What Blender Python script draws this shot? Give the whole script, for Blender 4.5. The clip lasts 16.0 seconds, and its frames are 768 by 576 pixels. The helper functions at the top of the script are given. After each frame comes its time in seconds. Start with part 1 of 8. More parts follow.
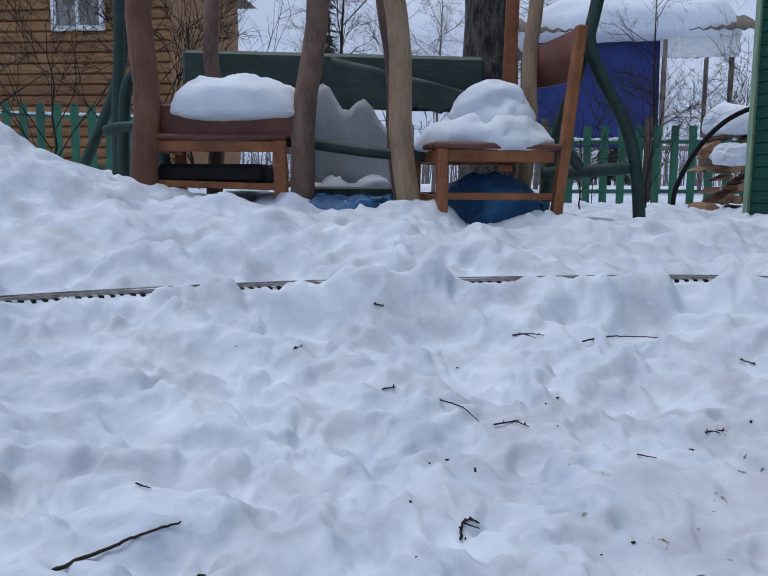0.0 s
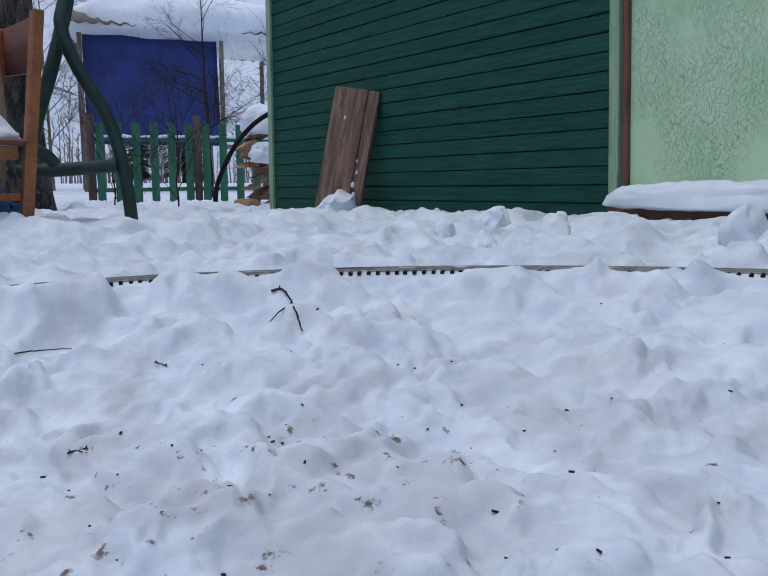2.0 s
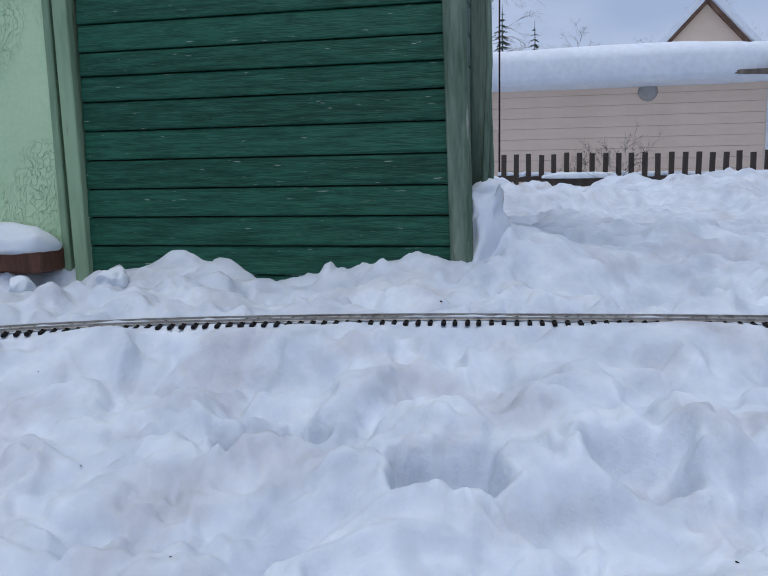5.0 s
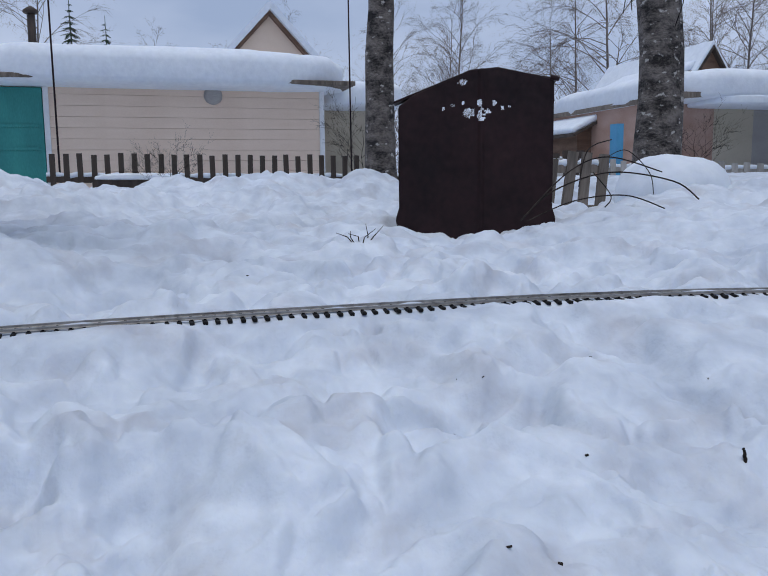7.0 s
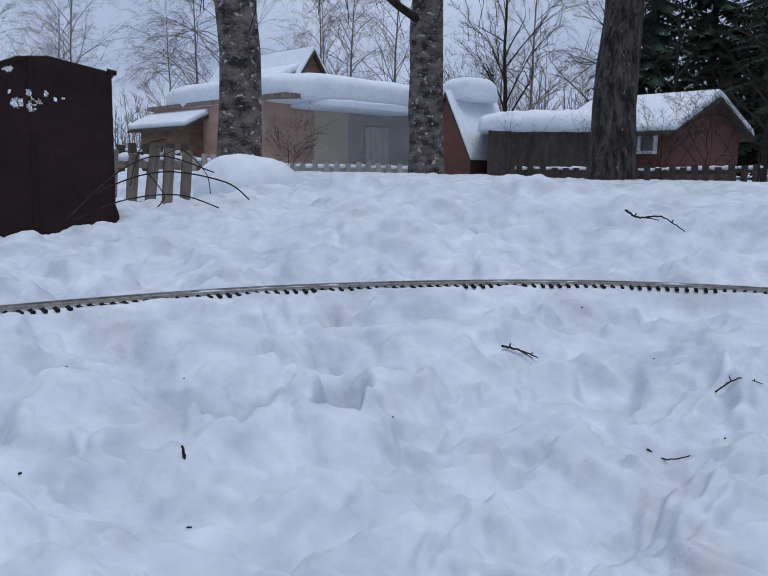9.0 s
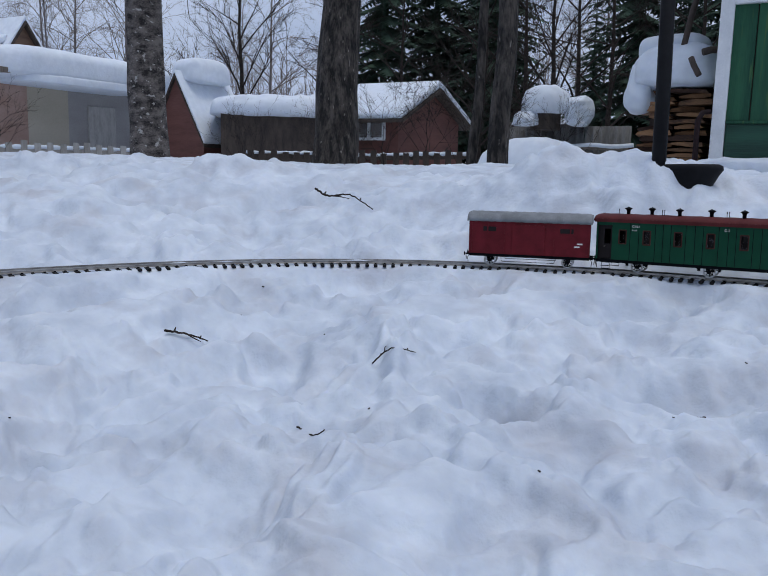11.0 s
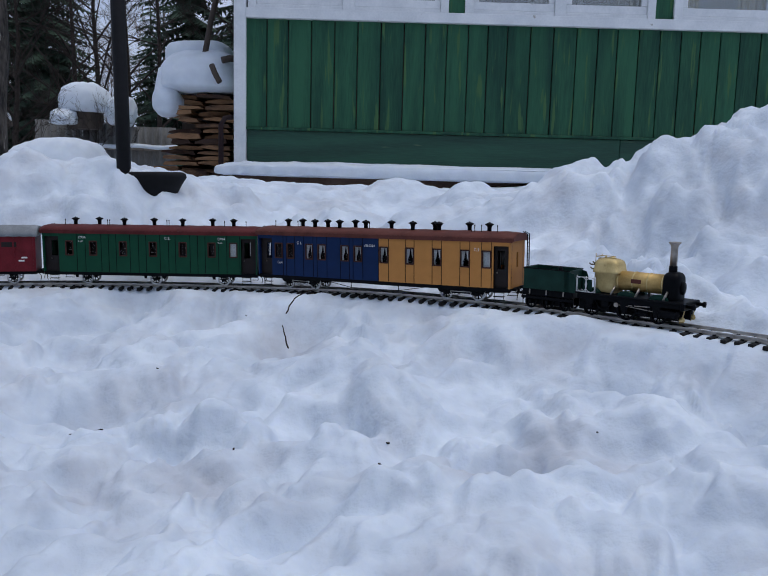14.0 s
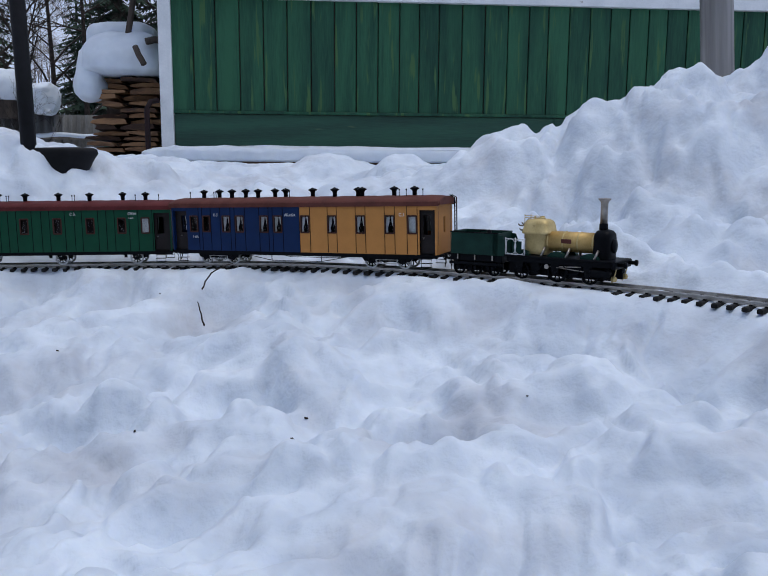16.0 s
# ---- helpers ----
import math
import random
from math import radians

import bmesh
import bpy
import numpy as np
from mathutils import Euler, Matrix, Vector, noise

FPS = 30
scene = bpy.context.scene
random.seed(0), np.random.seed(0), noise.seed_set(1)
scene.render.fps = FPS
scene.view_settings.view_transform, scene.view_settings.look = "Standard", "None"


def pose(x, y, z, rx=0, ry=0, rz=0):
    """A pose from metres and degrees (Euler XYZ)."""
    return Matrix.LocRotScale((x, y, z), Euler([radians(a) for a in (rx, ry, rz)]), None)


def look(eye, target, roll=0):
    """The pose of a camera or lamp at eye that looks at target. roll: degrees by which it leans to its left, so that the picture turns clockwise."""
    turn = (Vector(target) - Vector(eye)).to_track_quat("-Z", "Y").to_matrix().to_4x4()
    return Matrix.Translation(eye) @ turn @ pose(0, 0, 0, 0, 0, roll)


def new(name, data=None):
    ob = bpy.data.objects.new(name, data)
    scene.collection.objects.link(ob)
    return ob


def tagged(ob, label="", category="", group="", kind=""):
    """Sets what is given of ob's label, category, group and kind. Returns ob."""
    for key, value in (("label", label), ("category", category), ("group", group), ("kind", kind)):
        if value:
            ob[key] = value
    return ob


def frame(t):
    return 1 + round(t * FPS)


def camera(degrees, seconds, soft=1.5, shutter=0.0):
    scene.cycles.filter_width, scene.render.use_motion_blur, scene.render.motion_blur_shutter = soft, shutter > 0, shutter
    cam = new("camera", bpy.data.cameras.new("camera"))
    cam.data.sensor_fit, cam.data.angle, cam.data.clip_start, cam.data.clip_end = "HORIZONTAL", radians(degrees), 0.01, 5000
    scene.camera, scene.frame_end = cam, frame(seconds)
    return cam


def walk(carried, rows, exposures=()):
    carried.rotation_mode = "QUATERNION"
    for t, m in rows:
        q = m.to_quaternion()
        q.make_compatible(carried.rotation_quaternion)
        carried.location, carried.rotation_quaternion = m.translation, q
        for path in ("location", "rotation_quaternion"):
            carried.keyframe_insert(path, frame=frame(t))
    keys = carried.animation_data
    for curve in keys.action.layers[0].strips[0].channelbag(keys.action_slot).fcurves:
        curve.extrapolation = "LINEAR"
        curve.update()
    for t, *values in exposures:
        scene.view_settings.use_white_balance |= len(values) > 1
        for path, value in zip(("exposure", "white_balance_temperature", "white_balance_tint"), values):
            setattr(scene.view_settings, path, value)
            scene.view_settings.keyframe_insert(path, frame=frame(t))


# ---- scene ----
cam = camera(52.2, 16.0, soft=1.1)
walk(cam, [
    (0, look((0.0000, 0.5000, 0.2500), (-0.2332, 2.4705, -0.0004), 0.453)),
    (0.5, look((0.1213, 0.5150, 0.2631), (0.1550, 2.4968, -0.0040), 0.287)),
    (1, look((0.2307, 0.5575, 0.2528), (0.5034, 2.5199, -0.0202), -0.169)),
    (1.5, look((0.3515, 0.5854, 0.2400), (0.8907, 2.4926, -0.0279), -0.477)),
    (2, look((0.4411, 0.5788, 0.2522), (1.2088, 2.4080, -0.0026), -0.337)),
    (2.5, look((0.5176, 0.5673, 0.2644), (1.4960, 2.2959, 0.0303), -0.197)),
    (3, look((0.5942, 0.5394, 0.2755), (1.7785, 2.1368, 0.0619), -0.127)),
    (3.2, look((0.6255, 0.5213, 0.2792), (1.8956, 2.0526, 0.0746), -0.083)),
    (5.3, look((0.7115, 0.5661, 0.3661), (2.6806, 0.8008, 0.1060), -1.050)),
    (5.5, look((0.7282, 0.5128, 0.3668), (2.7076, 0.6385, 0.1095), -1.225)),
    (6, look((0.7457, 0.3940, 0.3635), (2.7263, 0.2873, 0.1066), -1.338)),
    (6.5, look((0.7470, 0.2749, 0.3564), (2.6994, -0.0735, 0.0982), -1.046)),
    (7, look((0.7265, 0.1725, 0.3563), (2.6289, -0.3837, 0.0895), -0.602)),
    (7.5, look((0.7010, 0.0885, 0.3600), (2.5311, -0.6702, 0.0860), -0.025)),
    (8, look((0.6624, 0.0230, 0.3654), (2.3972, -0.9323, 0.0859), 0.286)),
    (8.5, look((0.6167, -0.0439, 0.3731), (2.2268, -1.1957, 0.0882), 0.657)),
    (9, look((0.5450, -0.1134, 0.3923), (2.0006, -1.4549, 0.1064), 0.922)),
    (9.2, look((0.5316, -0.1319, 0.3958), (1.9492, -1.5134, 0.1096), 1.007)),
    (11.3, look((0.4041, -0.3426, 0.3601), (1.2668, -2.1201, 0.0502), 1.490)),
    (11.5, look((0.3831, -0.3524, 0.3594), (1.1757, -2.1620, 0.0476), 1.586)),
    (12, look((0.3228, -0.3794, 0.3620), (0.9530, -2.2505, 0.0431), 1.487)),
    (12.5, look((0.2589, -0.3865, 0.3642), (0.7339, -2.3028, 0.0445), 1.416)),
    (13, look((0.1953, -0.3839, 0.3716), (0.5194, -2.3324, 0.0579), 1.468)),
    (13.5, look((0.1309, -0.3938, 0.3905), (0.2914, -2.3645, 0.0898), 1.598)),
    (14, look((0.0618, -0.4282, 0.4040), (0.0389, -2.4079, 0.1211), 1.553)),
    (14.5, look((0.0181, -0.4500, 0.3935), (-0.1231, -2.4269, 0.1252), 1.401)),
    (15, look((-0.0011, -0.4751, 0.3731), (-0.1856, -2.4481, 0.1020), 0.896)),
    (15.5, look((0.0006, -0.4970, 0.3639), (-0.1738, -2.4685, 0.0761), 0.463)),
    (16, look((0.0074, -0.5243, 0.3422), (-0.1577, -2.4937, 0.0357), 0.435)),
], exposures=((0, -0.06), (3, -0.03), (5.5, -0.03), (7, -0.14), (9, -0.16), (12, -0.15), (14, -0.13), (15.5, -0.03), (16, -0.03)))

# ---- world and light: a bright overcast winter day ----
world = bpy.data.worlds.new("overcast_sky")
scene.world = world
world.use_nodes = True
wn = world.node_tree
wn.nodes.clear()
w_out = wn.nodes.new("ShaderNodeOutputWorld")
w_bg = wn.nodes.new("ShaderNodeBackground")
w_sky = wn.nodes.new("ShaderNodeTexSky")
w_sky.sky_type = "NISHITA"
w_sky.sun_disc = False
w_sky.sun_elevation = radians(72)
w_sky.sun_rotation = radians(200)
w_sky.dust_density = 3.0
w_co = wn.nodes.new("ShaderNodeTexCoord")
w_map = wn.nodes.new("ShaderNodeMapping")
w_map.inputs["Scale"].default_value = (1.6, 1.6, 4.5)
w_no = wn.nodes.new("ShaderNodeTexNoise")
w_no.inputs["Scale"].default_value = 1.5
w_no.inputs["Detail"].default_value = 6
w_ramp = wn.nodes.new("ShaderNodeValToRGB")
w_ramp.color_ramp.elements[0].position, w_ramp.color_ramp.elements[0].color = 0.32, (3.7, 4.7, 6.9, 1)
w_ramp.color_ramp.elements[1].position, w_ramp.color_ramp.elements[1].color = 0.72, (6.2, 7.1, 9.2, 1)
w_mix = wn.nodes.new("ShaderNodeMix")
w_mix.data_type = "RGBA"
w_mix.inputs[0].default_value = 0.9
wn.links.new(w_co.outputs["Generated"], w_map.inputs[0])
wn.links.new(w_map.outputs[0], w_no.inputs["Vector"])
wn.links.new(w_no.outputs[0], w_ramp.inputs[0])
wn.links.new(w_sky.outputs[0], w_mix.inputs["A"])
wn.links.new(w_ramp.outputs[0], w_mix.inputs["B"])
wn.links.new(w_mix.outputs["Result"], w_bg.inputs[0])
w_bg.inputs[1].default_value = 0.1
wn.links.new(w_bg.outputs[0], w_out.inputs[0])

sun_data = bpy.data.lights.new("sun", "SUN")
sun_data.energy, sun_data.angle, sun_data.color = 1.28, radians(28), (1.0, 0.985, 0.96)
sun = new("sun", sun_data)
sun.matrix_world = look((0, 0, 30), (6, -2.5, 0))
scene.view_settings.exposure = 0.0

# ---- materials ----
def nodes_of(name):
    m = bpy.data.materials.new(name)
    m.use_nodes = True
    t = m.node_tree
    return m, t, t.nodes["Principled BSDF"]


def link(t, a, b):
    t.links.new(a, b)


def paint(name, dark, light, scale=(8, 8, 8), rough=0.6, metal=0.0, bump=0.2, fine=60.0, spread=(0.3, 0.7), worn=None, worn_at=0.62, random=0.0, coat=0.0, bump_dist=0.01):
    """A surface with broad and fine variation; worn: a third colour that shows in patches."""
    m, t, b = nodes_of(name)
    co = t.nodes.new("ShaderNodeTexCoord")
    mp = t.nodes.new("ShaderNodeMapping")
    mp.inputs["Scale"].default_value = scale
    n1 = t.nodes.new("ShaderNodeTexNoise")
    n1.inputs["Scale"].default_value, n1.inputs["Detail"].default_value = 1.0, 6.0
    n2 = t.nodes.new("ShaderNodeTexNoise")
    n2.inputs["Scale"].default_value, n2.inputs["Detail"].default_value = fine / max(scale), 4.0
    r = t.nodes.new("ShaderNodeValToRGB")
    r.color_ramp.elements[0].position, r.color_ramp.elements[0].color = spread[0], (*dark, 1)
    r.color_ramp.elements[1].position, r.color_ramp.elements[1].color = spread[1], (*light, 1)
    link(t, co.outputs["Object"], mp.inputs[0])
    link(t, mp.outputs[0], n1.inputs["Vector"])
    link(t, mp.outputs[0], n2.inputs["Vector"])
    add = t.nodes.new("ShaderNodeMath")
    add.operation = "MULTIPLY_ADD"
    link(t, n2.outputs[0], add.inputs[0])
    add.inputs[1].default_value = 0.45
    sub = t.nodes.new("ShaderNodeMath")
    sub.operation = "MULTIPLY_ADD"
    link(t, n1.outputs[0], sub.inputs[0])
    sub.inputs[1].default_value, sub.inputs[2].default_value = 1.0, -0.22
    link(t, sub.outputs[0], add.inputs[2])
    fac = add.outputs[0]
    if random:
        oi = t.nodes.new("ShaderNodeObjectInfo")
        ra = t.nodes.new("ShaderNodeMath")
        ra.operation = "MULTIPLY_ADD"
        link(t, oi.outputs["Random"], ra.inputs[0])
        ra.inputs[1].default_value = random
        off = t.nodes.new("ShaderNodeMath")
        off.operation = "SUBTRACT"
        link(t, fac, off.inputs[0])
        off.inputs[1].default_value = random / 2
        link(t, off.outputs[0], ra.inputs[2])
        fac = ra.outputs[0]
        va = t.nodes.new("ShaderNodeVectorMath")
        va.operation = "MULTIPLY_ADD"
        link(t, oi.outputs["Random"], va.inputs[0])
        va.inputs[1].default_value = (37, 51, 43)
        link(t, co.outputs["Object"], va.inputs[2])
        link(t, va.outputs[0], mp.inputs[0])
    link(t, fac, r.inputs[0])
    col = r.outputs[0]
    if worn:
        n3 = t.nodes.new("ShaderNodeTexNoise")
        n3.inputs["Scale"].default_value, n3.inputs["Detail"].default_value = 2.3, 9.0
        link(t, mp.outputs[0], n3.inputs["Vector"])
        r3 = t.nodes.new("ShaderNodeValToRGB")
        r3.color_ramp.elements[0].position, r3.color_ramp.elements[1].position = worn_at, worn_at + 0.05
        link(t, n3.outputs[0], r3.inputs[0])
        mx = t.nodes.new("ShaderNodeMix")
        mx.data_type = "RGBA"
        link(t, r3.outputs[0], mx.inputs[0])
        link(t, col, mx.inputs["A"])
        mx.inputs["B"].default_value = (*worn, 1)
        col = mx.outputs["Result"]
    link(t, col, b.inputs["Base Color"])
    b.inputs["Roughness"].default_value, b.inputs["Metallic"].default_value = rough, metal
    b.inputs["Coat Weight"].default_value = coat
    if bump:
        bp = t.nodes.new("ShaderNodeBump")
        bp.inputs["Strength"].default_value, bp.inputs["Distance"].default_value = bump, bump_dist
        link(t, fac, bp.inputs["Height"])
        link(t, bp.outputs[0], b.inputs["Normal"])
    return m


def snow_material(name, dirt=False):
    m, t, b = nodes_of(name)
    co = t.nodes.new("ShaderNodeTexCoord")
    def noise_at(scale, detail, rough=0.55):
        n = t.nodes.new("ShaderNodeTexNoise")
        n.inputs["Scale"].default_value, n.inputs["Detail"].default_value, n.inputs["Roughness"].default_value = scale, detail, rough
        link(t, co.outputs["Object"], n.inputs["Vector"])
        return n.outputs[0]
    r = t.nodes.new("ShaderNodeValToRGB")
    r.color_ramp.elements[0].position, r.color_ramp.elements[0].color = 0.3, (0.48, 0.535, 0.62, 1) if dirt else (0.64, 0.69, 0.76, 1)
    r.color_ramp.elements[1].position, r.color_ramp.elements[1].color = 0.7, (0.71, 0.765, 0.84, 1) if dirt else (0.74, 0.79, 0.855, 1)
    mixn = t.nodes.new("ShaderNodeMath")
    mixn.operation = "MULTIPLY_ADD"
    link(t, noise_at(11.0, 3.5, 0.5), mixn.inputs[0])
    mixn.inputs[1].default_value = 0.7
    half = t.nodes.new("ShaderNodeMath")
    half.operation = "MULTIPLY_ADD"
    link(t, noise_at(3.0, 5.0), half.inputs[0])
    half.inputs[1].default_value, half.inputs[2].default_value = 0.6, -0.15
    link(t, half.outputs[0], mixn.inputs[2])
    link(t, mixn.outputs[0], r.inputs[0])
    col = r.outputs[0]
    if dirt:
        # scattered soil and bark crumbs, thickest on the trodden patch in the north
        geo = t.nodes.new("ShaderNodeNewGeometry")
        dist = t.nodes.new("ShaderNodeVectorMath")
        dist.operation = "DISTANCE"
        link(t, geo.outputs["Position"], dist.inputs[0])
        dist.inputs[1].default_value = (0.75, 1.55, -0.2)
        near = t.nodes.new("ShaderNodeMapRange")
        link(t, dist.outputs["Value"], near.inputs[0])
        near.inputs[1].default_value, near.inputs[2].default_value = 0.25, 1.15
        near.inputs[3].default_value, near.inputs[4].default_value = 0.15, 0.0
        crumbs = t.nodes.new("ShaderNodeMath")
        crumbs.operation = "ADD"
        link(t, noise_at(26.0, 6.0, 0.62), crumbs.inputs[0])
        link(t, near.outputs[0], crumbs.inputs[1])
        rd = t.nodes.new("ShaderNodeValToRGB")
        rd.color_ramp.elements[0].position, rd.color_ramp.elements[1].position = 0.765, 0.82
        link(t, crumbs.outputs[0], rd.inputs[0])
        haze = t.nodes.new("ShaderNodeMath")
        haze.operation = "MULTIPLY_ADD"
        link(t, near.outputs[0], haze.inputs[0])
        haze.inputs[1].default_value = 1.0
        link(t, noise_at(5.0, 5.0), haze.inputs[2])
        rh = t.nodes.new("ShaderNodeValToRGB")
        rh.color_ramp.elements[0].position, rh.color_ramp.elements[1].position = 0.5, 0.75
        rh.color_ramp.elements[1].color = (0.55, 0.55, 0.55, 1)
        link(t, haze.outputs[0], rh.inputs[0])
        for ramp, colour, in ((rh, (0.4, 0.385, 0.41, 1)), (rd, (0.15, 0.115, 0.105, 1))):
            mx = t.nodes.new("ShaderNodeMix")
            mx.data_type = "RGBA"
            link(t, ramp.outputs[0], mx.inputs[0])
            link(t, col, mx.inputs["A"])
            mx.inputs["B"].default_value = colour
            col = mx.outputs["Result"]
    link(t, col, b.inputs["Base Color"])
    b.inputs["Roughness"].default_value = 0.75
    b.inputs["Specular IOR Level"].default_value = 0.25
    b.inputs["Subsurface Weight"].default_value = 0.15
    b.inputs["Subsurface Radius"].default_value = (0.02, 0.025, 0.035)
    b.inputs["Subsurface Scale"].default_value = 0.5
    h1, h2 = noise_at(22.0, 6.0, 0.55), noise_at(150.0, 3.0)
    add = t.nodes.new("ShaderNodeMath")
    add.operation = "MULTIPLY_ADD"
    link(t, h2, add.inputs[0])
    add.inputs[1].default_value = 0.02
    link(t, h1, add.inputs[2])
    bp = t.nodes.new("ShaderNodeBump")
    bp.inputs["Strength"].default_value, bp.inputs["Distance"].default_value = 0.36 if dirt else 0.15, 0.022
    link(t, add.outputs[0], bp.inputs["Height"])
    link(t, bp.outputs[0], b.inputs["Normal"])
    return m


SNOW_GROUND = snow_material("trodden_snow", True)
SNOW = snow_material("fresh_snow")
BARN = paint("dark_green_weathered_paint", (0.005, 0.05, 0.031), (0.02, 0.118, 0.074), (40, 6.5, 75), 0.5, bump=0.9, fine=300, worn=(0.3, 0.38, 0.31), worn_at=0.685, random=0.16, bump_dist=0.006)
BARN.node_tree.nodes["Principled BSDF"].inputs["Specular IOR Level"].default_value = 0.22
TRIM = paint("pale_green_trim_paint", (0.16, 0.26, 0.165), (0.28, 0.41, 0.26), (14, 14, 2), 0.65, bump=0.4, worn=(0.2, 0.22, 0.16), worn_at=0.66, random=0.1)
RUSTY = paint("rust_brown_wood", (0.09, 0.035, 0.02), (0.2, 0.085, 0.05), (10, 10, 3), 0.7, bump=0.4)
PLANKWOOD = paint("old_brown_plank", (0.08, 0.042, 0.03), (0.27, 0.16, 0.115), (26, 26, 3.0), 0.75, bump=1.0, fine=160, worn=(0.36, 0.26, 0.2), worn_at=0.63)
HOUSEGREEN = paint("green_house_boards", (0.006, 0.046, 0.028), (0.024, 0.112, 0.056), (9, 9, 0.8), 0.6, bump=0.5, fine=90, worn=(0.05, 0.125, 0.045), worn_at=0.6, random=0.14)
WHITE = paint("white_paint", (0.66, 0.68, 0.7), (0.8, 0.81, 0.82), (6, 6, 6), 0.5, bump=0.15, worn=(0.4, 0.38, 0.34), worn_at=0.7)
CREAM = paint("cream_siding", (0.74, 0.57, 0.44), (0.83, 0.66, 0.53), (1.2, 1.2, 2), 0.5, bump=0.1)
TEAL = paint("teal_door_paint", (0.02, 0.2, 0.19), (0.04, 0.3, 0.27), (3, 3, 1), 0.5)
IRON = paint("dark_brown_iron_sheet", (0.012, 0.006, 0.007), (0.03, 0.013, 0.014), (3, 3, 3), 0.6, 0.0, bump=0.25, fine=30, worn=(0.06, 0.033, 0.03), worn_at=0.7)
GREYWOOD = paint("weathered_grey_wood", (0.09, 0.075, 0.062), (0.24, 0.2, 0.165), (16, 16, 2.2), 0.85, bump=0.6, random=0.25)
FENCEGREEN = paint("green_fence_paint", (0.01, 0.085, 0.05), (0.025, 0.15, 0.09), (9, 9, 3), 0.55, bump=0.2, random=0.2)
DARKWOOD = paint("dark_wet_wood", (0.03, 0.022, 0.018), (0.08, 0.058, 0.045), (12, 12, 3), 0.8, bump=0.4)
BARK = paint("grey_brown_bark", (0.006, 0.005, 0.0045), (0.085, 0.072, 0.062), (16, 16, 4.5), 0.95, bump=1.0, fine=70, bump_dist=0.06, spread=(0.4, 0.66), worn=(0.22, 0.2, 0.18), worn_at=0.66)
BIRCH = paint("patchy_birch_bark", (0.015, 0.012, 0.011), (0.19, 0.165, 0.15), (7, 7, 11), 0.9, bump=1.0, fine=70, spread=(0.36, 0.66), worn=(0.42, 0.4, 0.38), worn_at=0.62, bump_dist=0.045)
TWIGBARK = paint("dark_twig_bark", (0.012, 0.01, 0.009), (0.045, 0.034, 0.028), (20, 20, 20), 0.9, bump=0.3)
FARTWIG = paint("grey_brown_far_branches", (0.1, 0.085, 0.08), (0.2, 0.17, 0.16), (4, 4, 4), 0.95, bump=0)
NEEDLES = paint("dark_spruce_needles", (0.012, 0.03, 0.018), (0.035, 0.07, 0.04), (3, 3, 3), 0.9, bump=0)
RAIL = paint("dull_nickel_rail", (0.3, 0.28, 0.26), (0.5, 0.48, 0.46), (40, 40, 40), 0.35, 0.9, bump=0.1)
SLEEPER = paint("black_plastic_sleeper", (0.004, 0.004, 0.004), (0.013, 0.012, 0.012), (60, 60, 60), 0.7, bump=0.3, random=0.2)
for dull, level in ((IRON, 0.2), (SLEEPER, 0.2), (TWIGBARK, 0.2), (HOUSEGREEN, 0.3)):
    dull.node_tree.nodes["Principled BSDF"].inputs["Specular IOR Level"].default_value = level

# ---- helpers for meshes ----
def part(name, bm, material, parent=None, label=""):
    me = bpy.data.meshes.new(name)
    bm.normal_update()
    bm.to_mesh(me)
    bm.free()
    for one in material if isinstance(material, (list, tuple)) else [material]:
        me.materials.append(one)
    ob = new(name, me)
    if parent:
        ob.parent = parent
    if label:
        ob["label"] = label
    return ob


def piece(name, me, parent, m):
    ob = new(name, me)
    ob.parent = parent
    ob.matrix_basis = m
    return ob


def thing(name, m, label, category, group="", kind=""):
    ob = new(name)
    ob.empty_display_size = 0.05
    ob.matrix_basis = m
    return tagged(ob, label, category, group, kind)


def smooth(ob, angle=None):
    for p in ob.data.polygons:
        p.use_smooth = True
    return ob


def box(bm, x0, x1, y0, y1, z0, z1, bevel=0.0, m=None, mat=0):
    vs = [bm.verts.new((x, y, z)) for z in (z0, z1) for y in (y0, y1) for x in (x0, x1)]
    fs = [bm.faces.new([vs[i] for i in q]) for q in ((0, 2, 3, 1), (4, 5, 7, 6), (0, 1, 5, 4), (2, 6, 7, 3), (0, 4, 6, 2), (1, 3, 7, 5))]
    for f in fs:
        f.material_index = mat
    if bevel:
        es = list({e for f in fs for e in f.edges})
        got = bmesh.ops.bevel(bm, geom=es, offset=bevel, segments=1, affect="EDGES", profile=0.5)
        vs = list({v for f in got["faces"] for v in f.verts} | {v for v in vs if v.is_valid})
        for v in vs:
            for f in v.link_faces:
                f.material_index = mat
    if m is not None:
        for v in vs:
            v.co = m @ v.co
    return vs


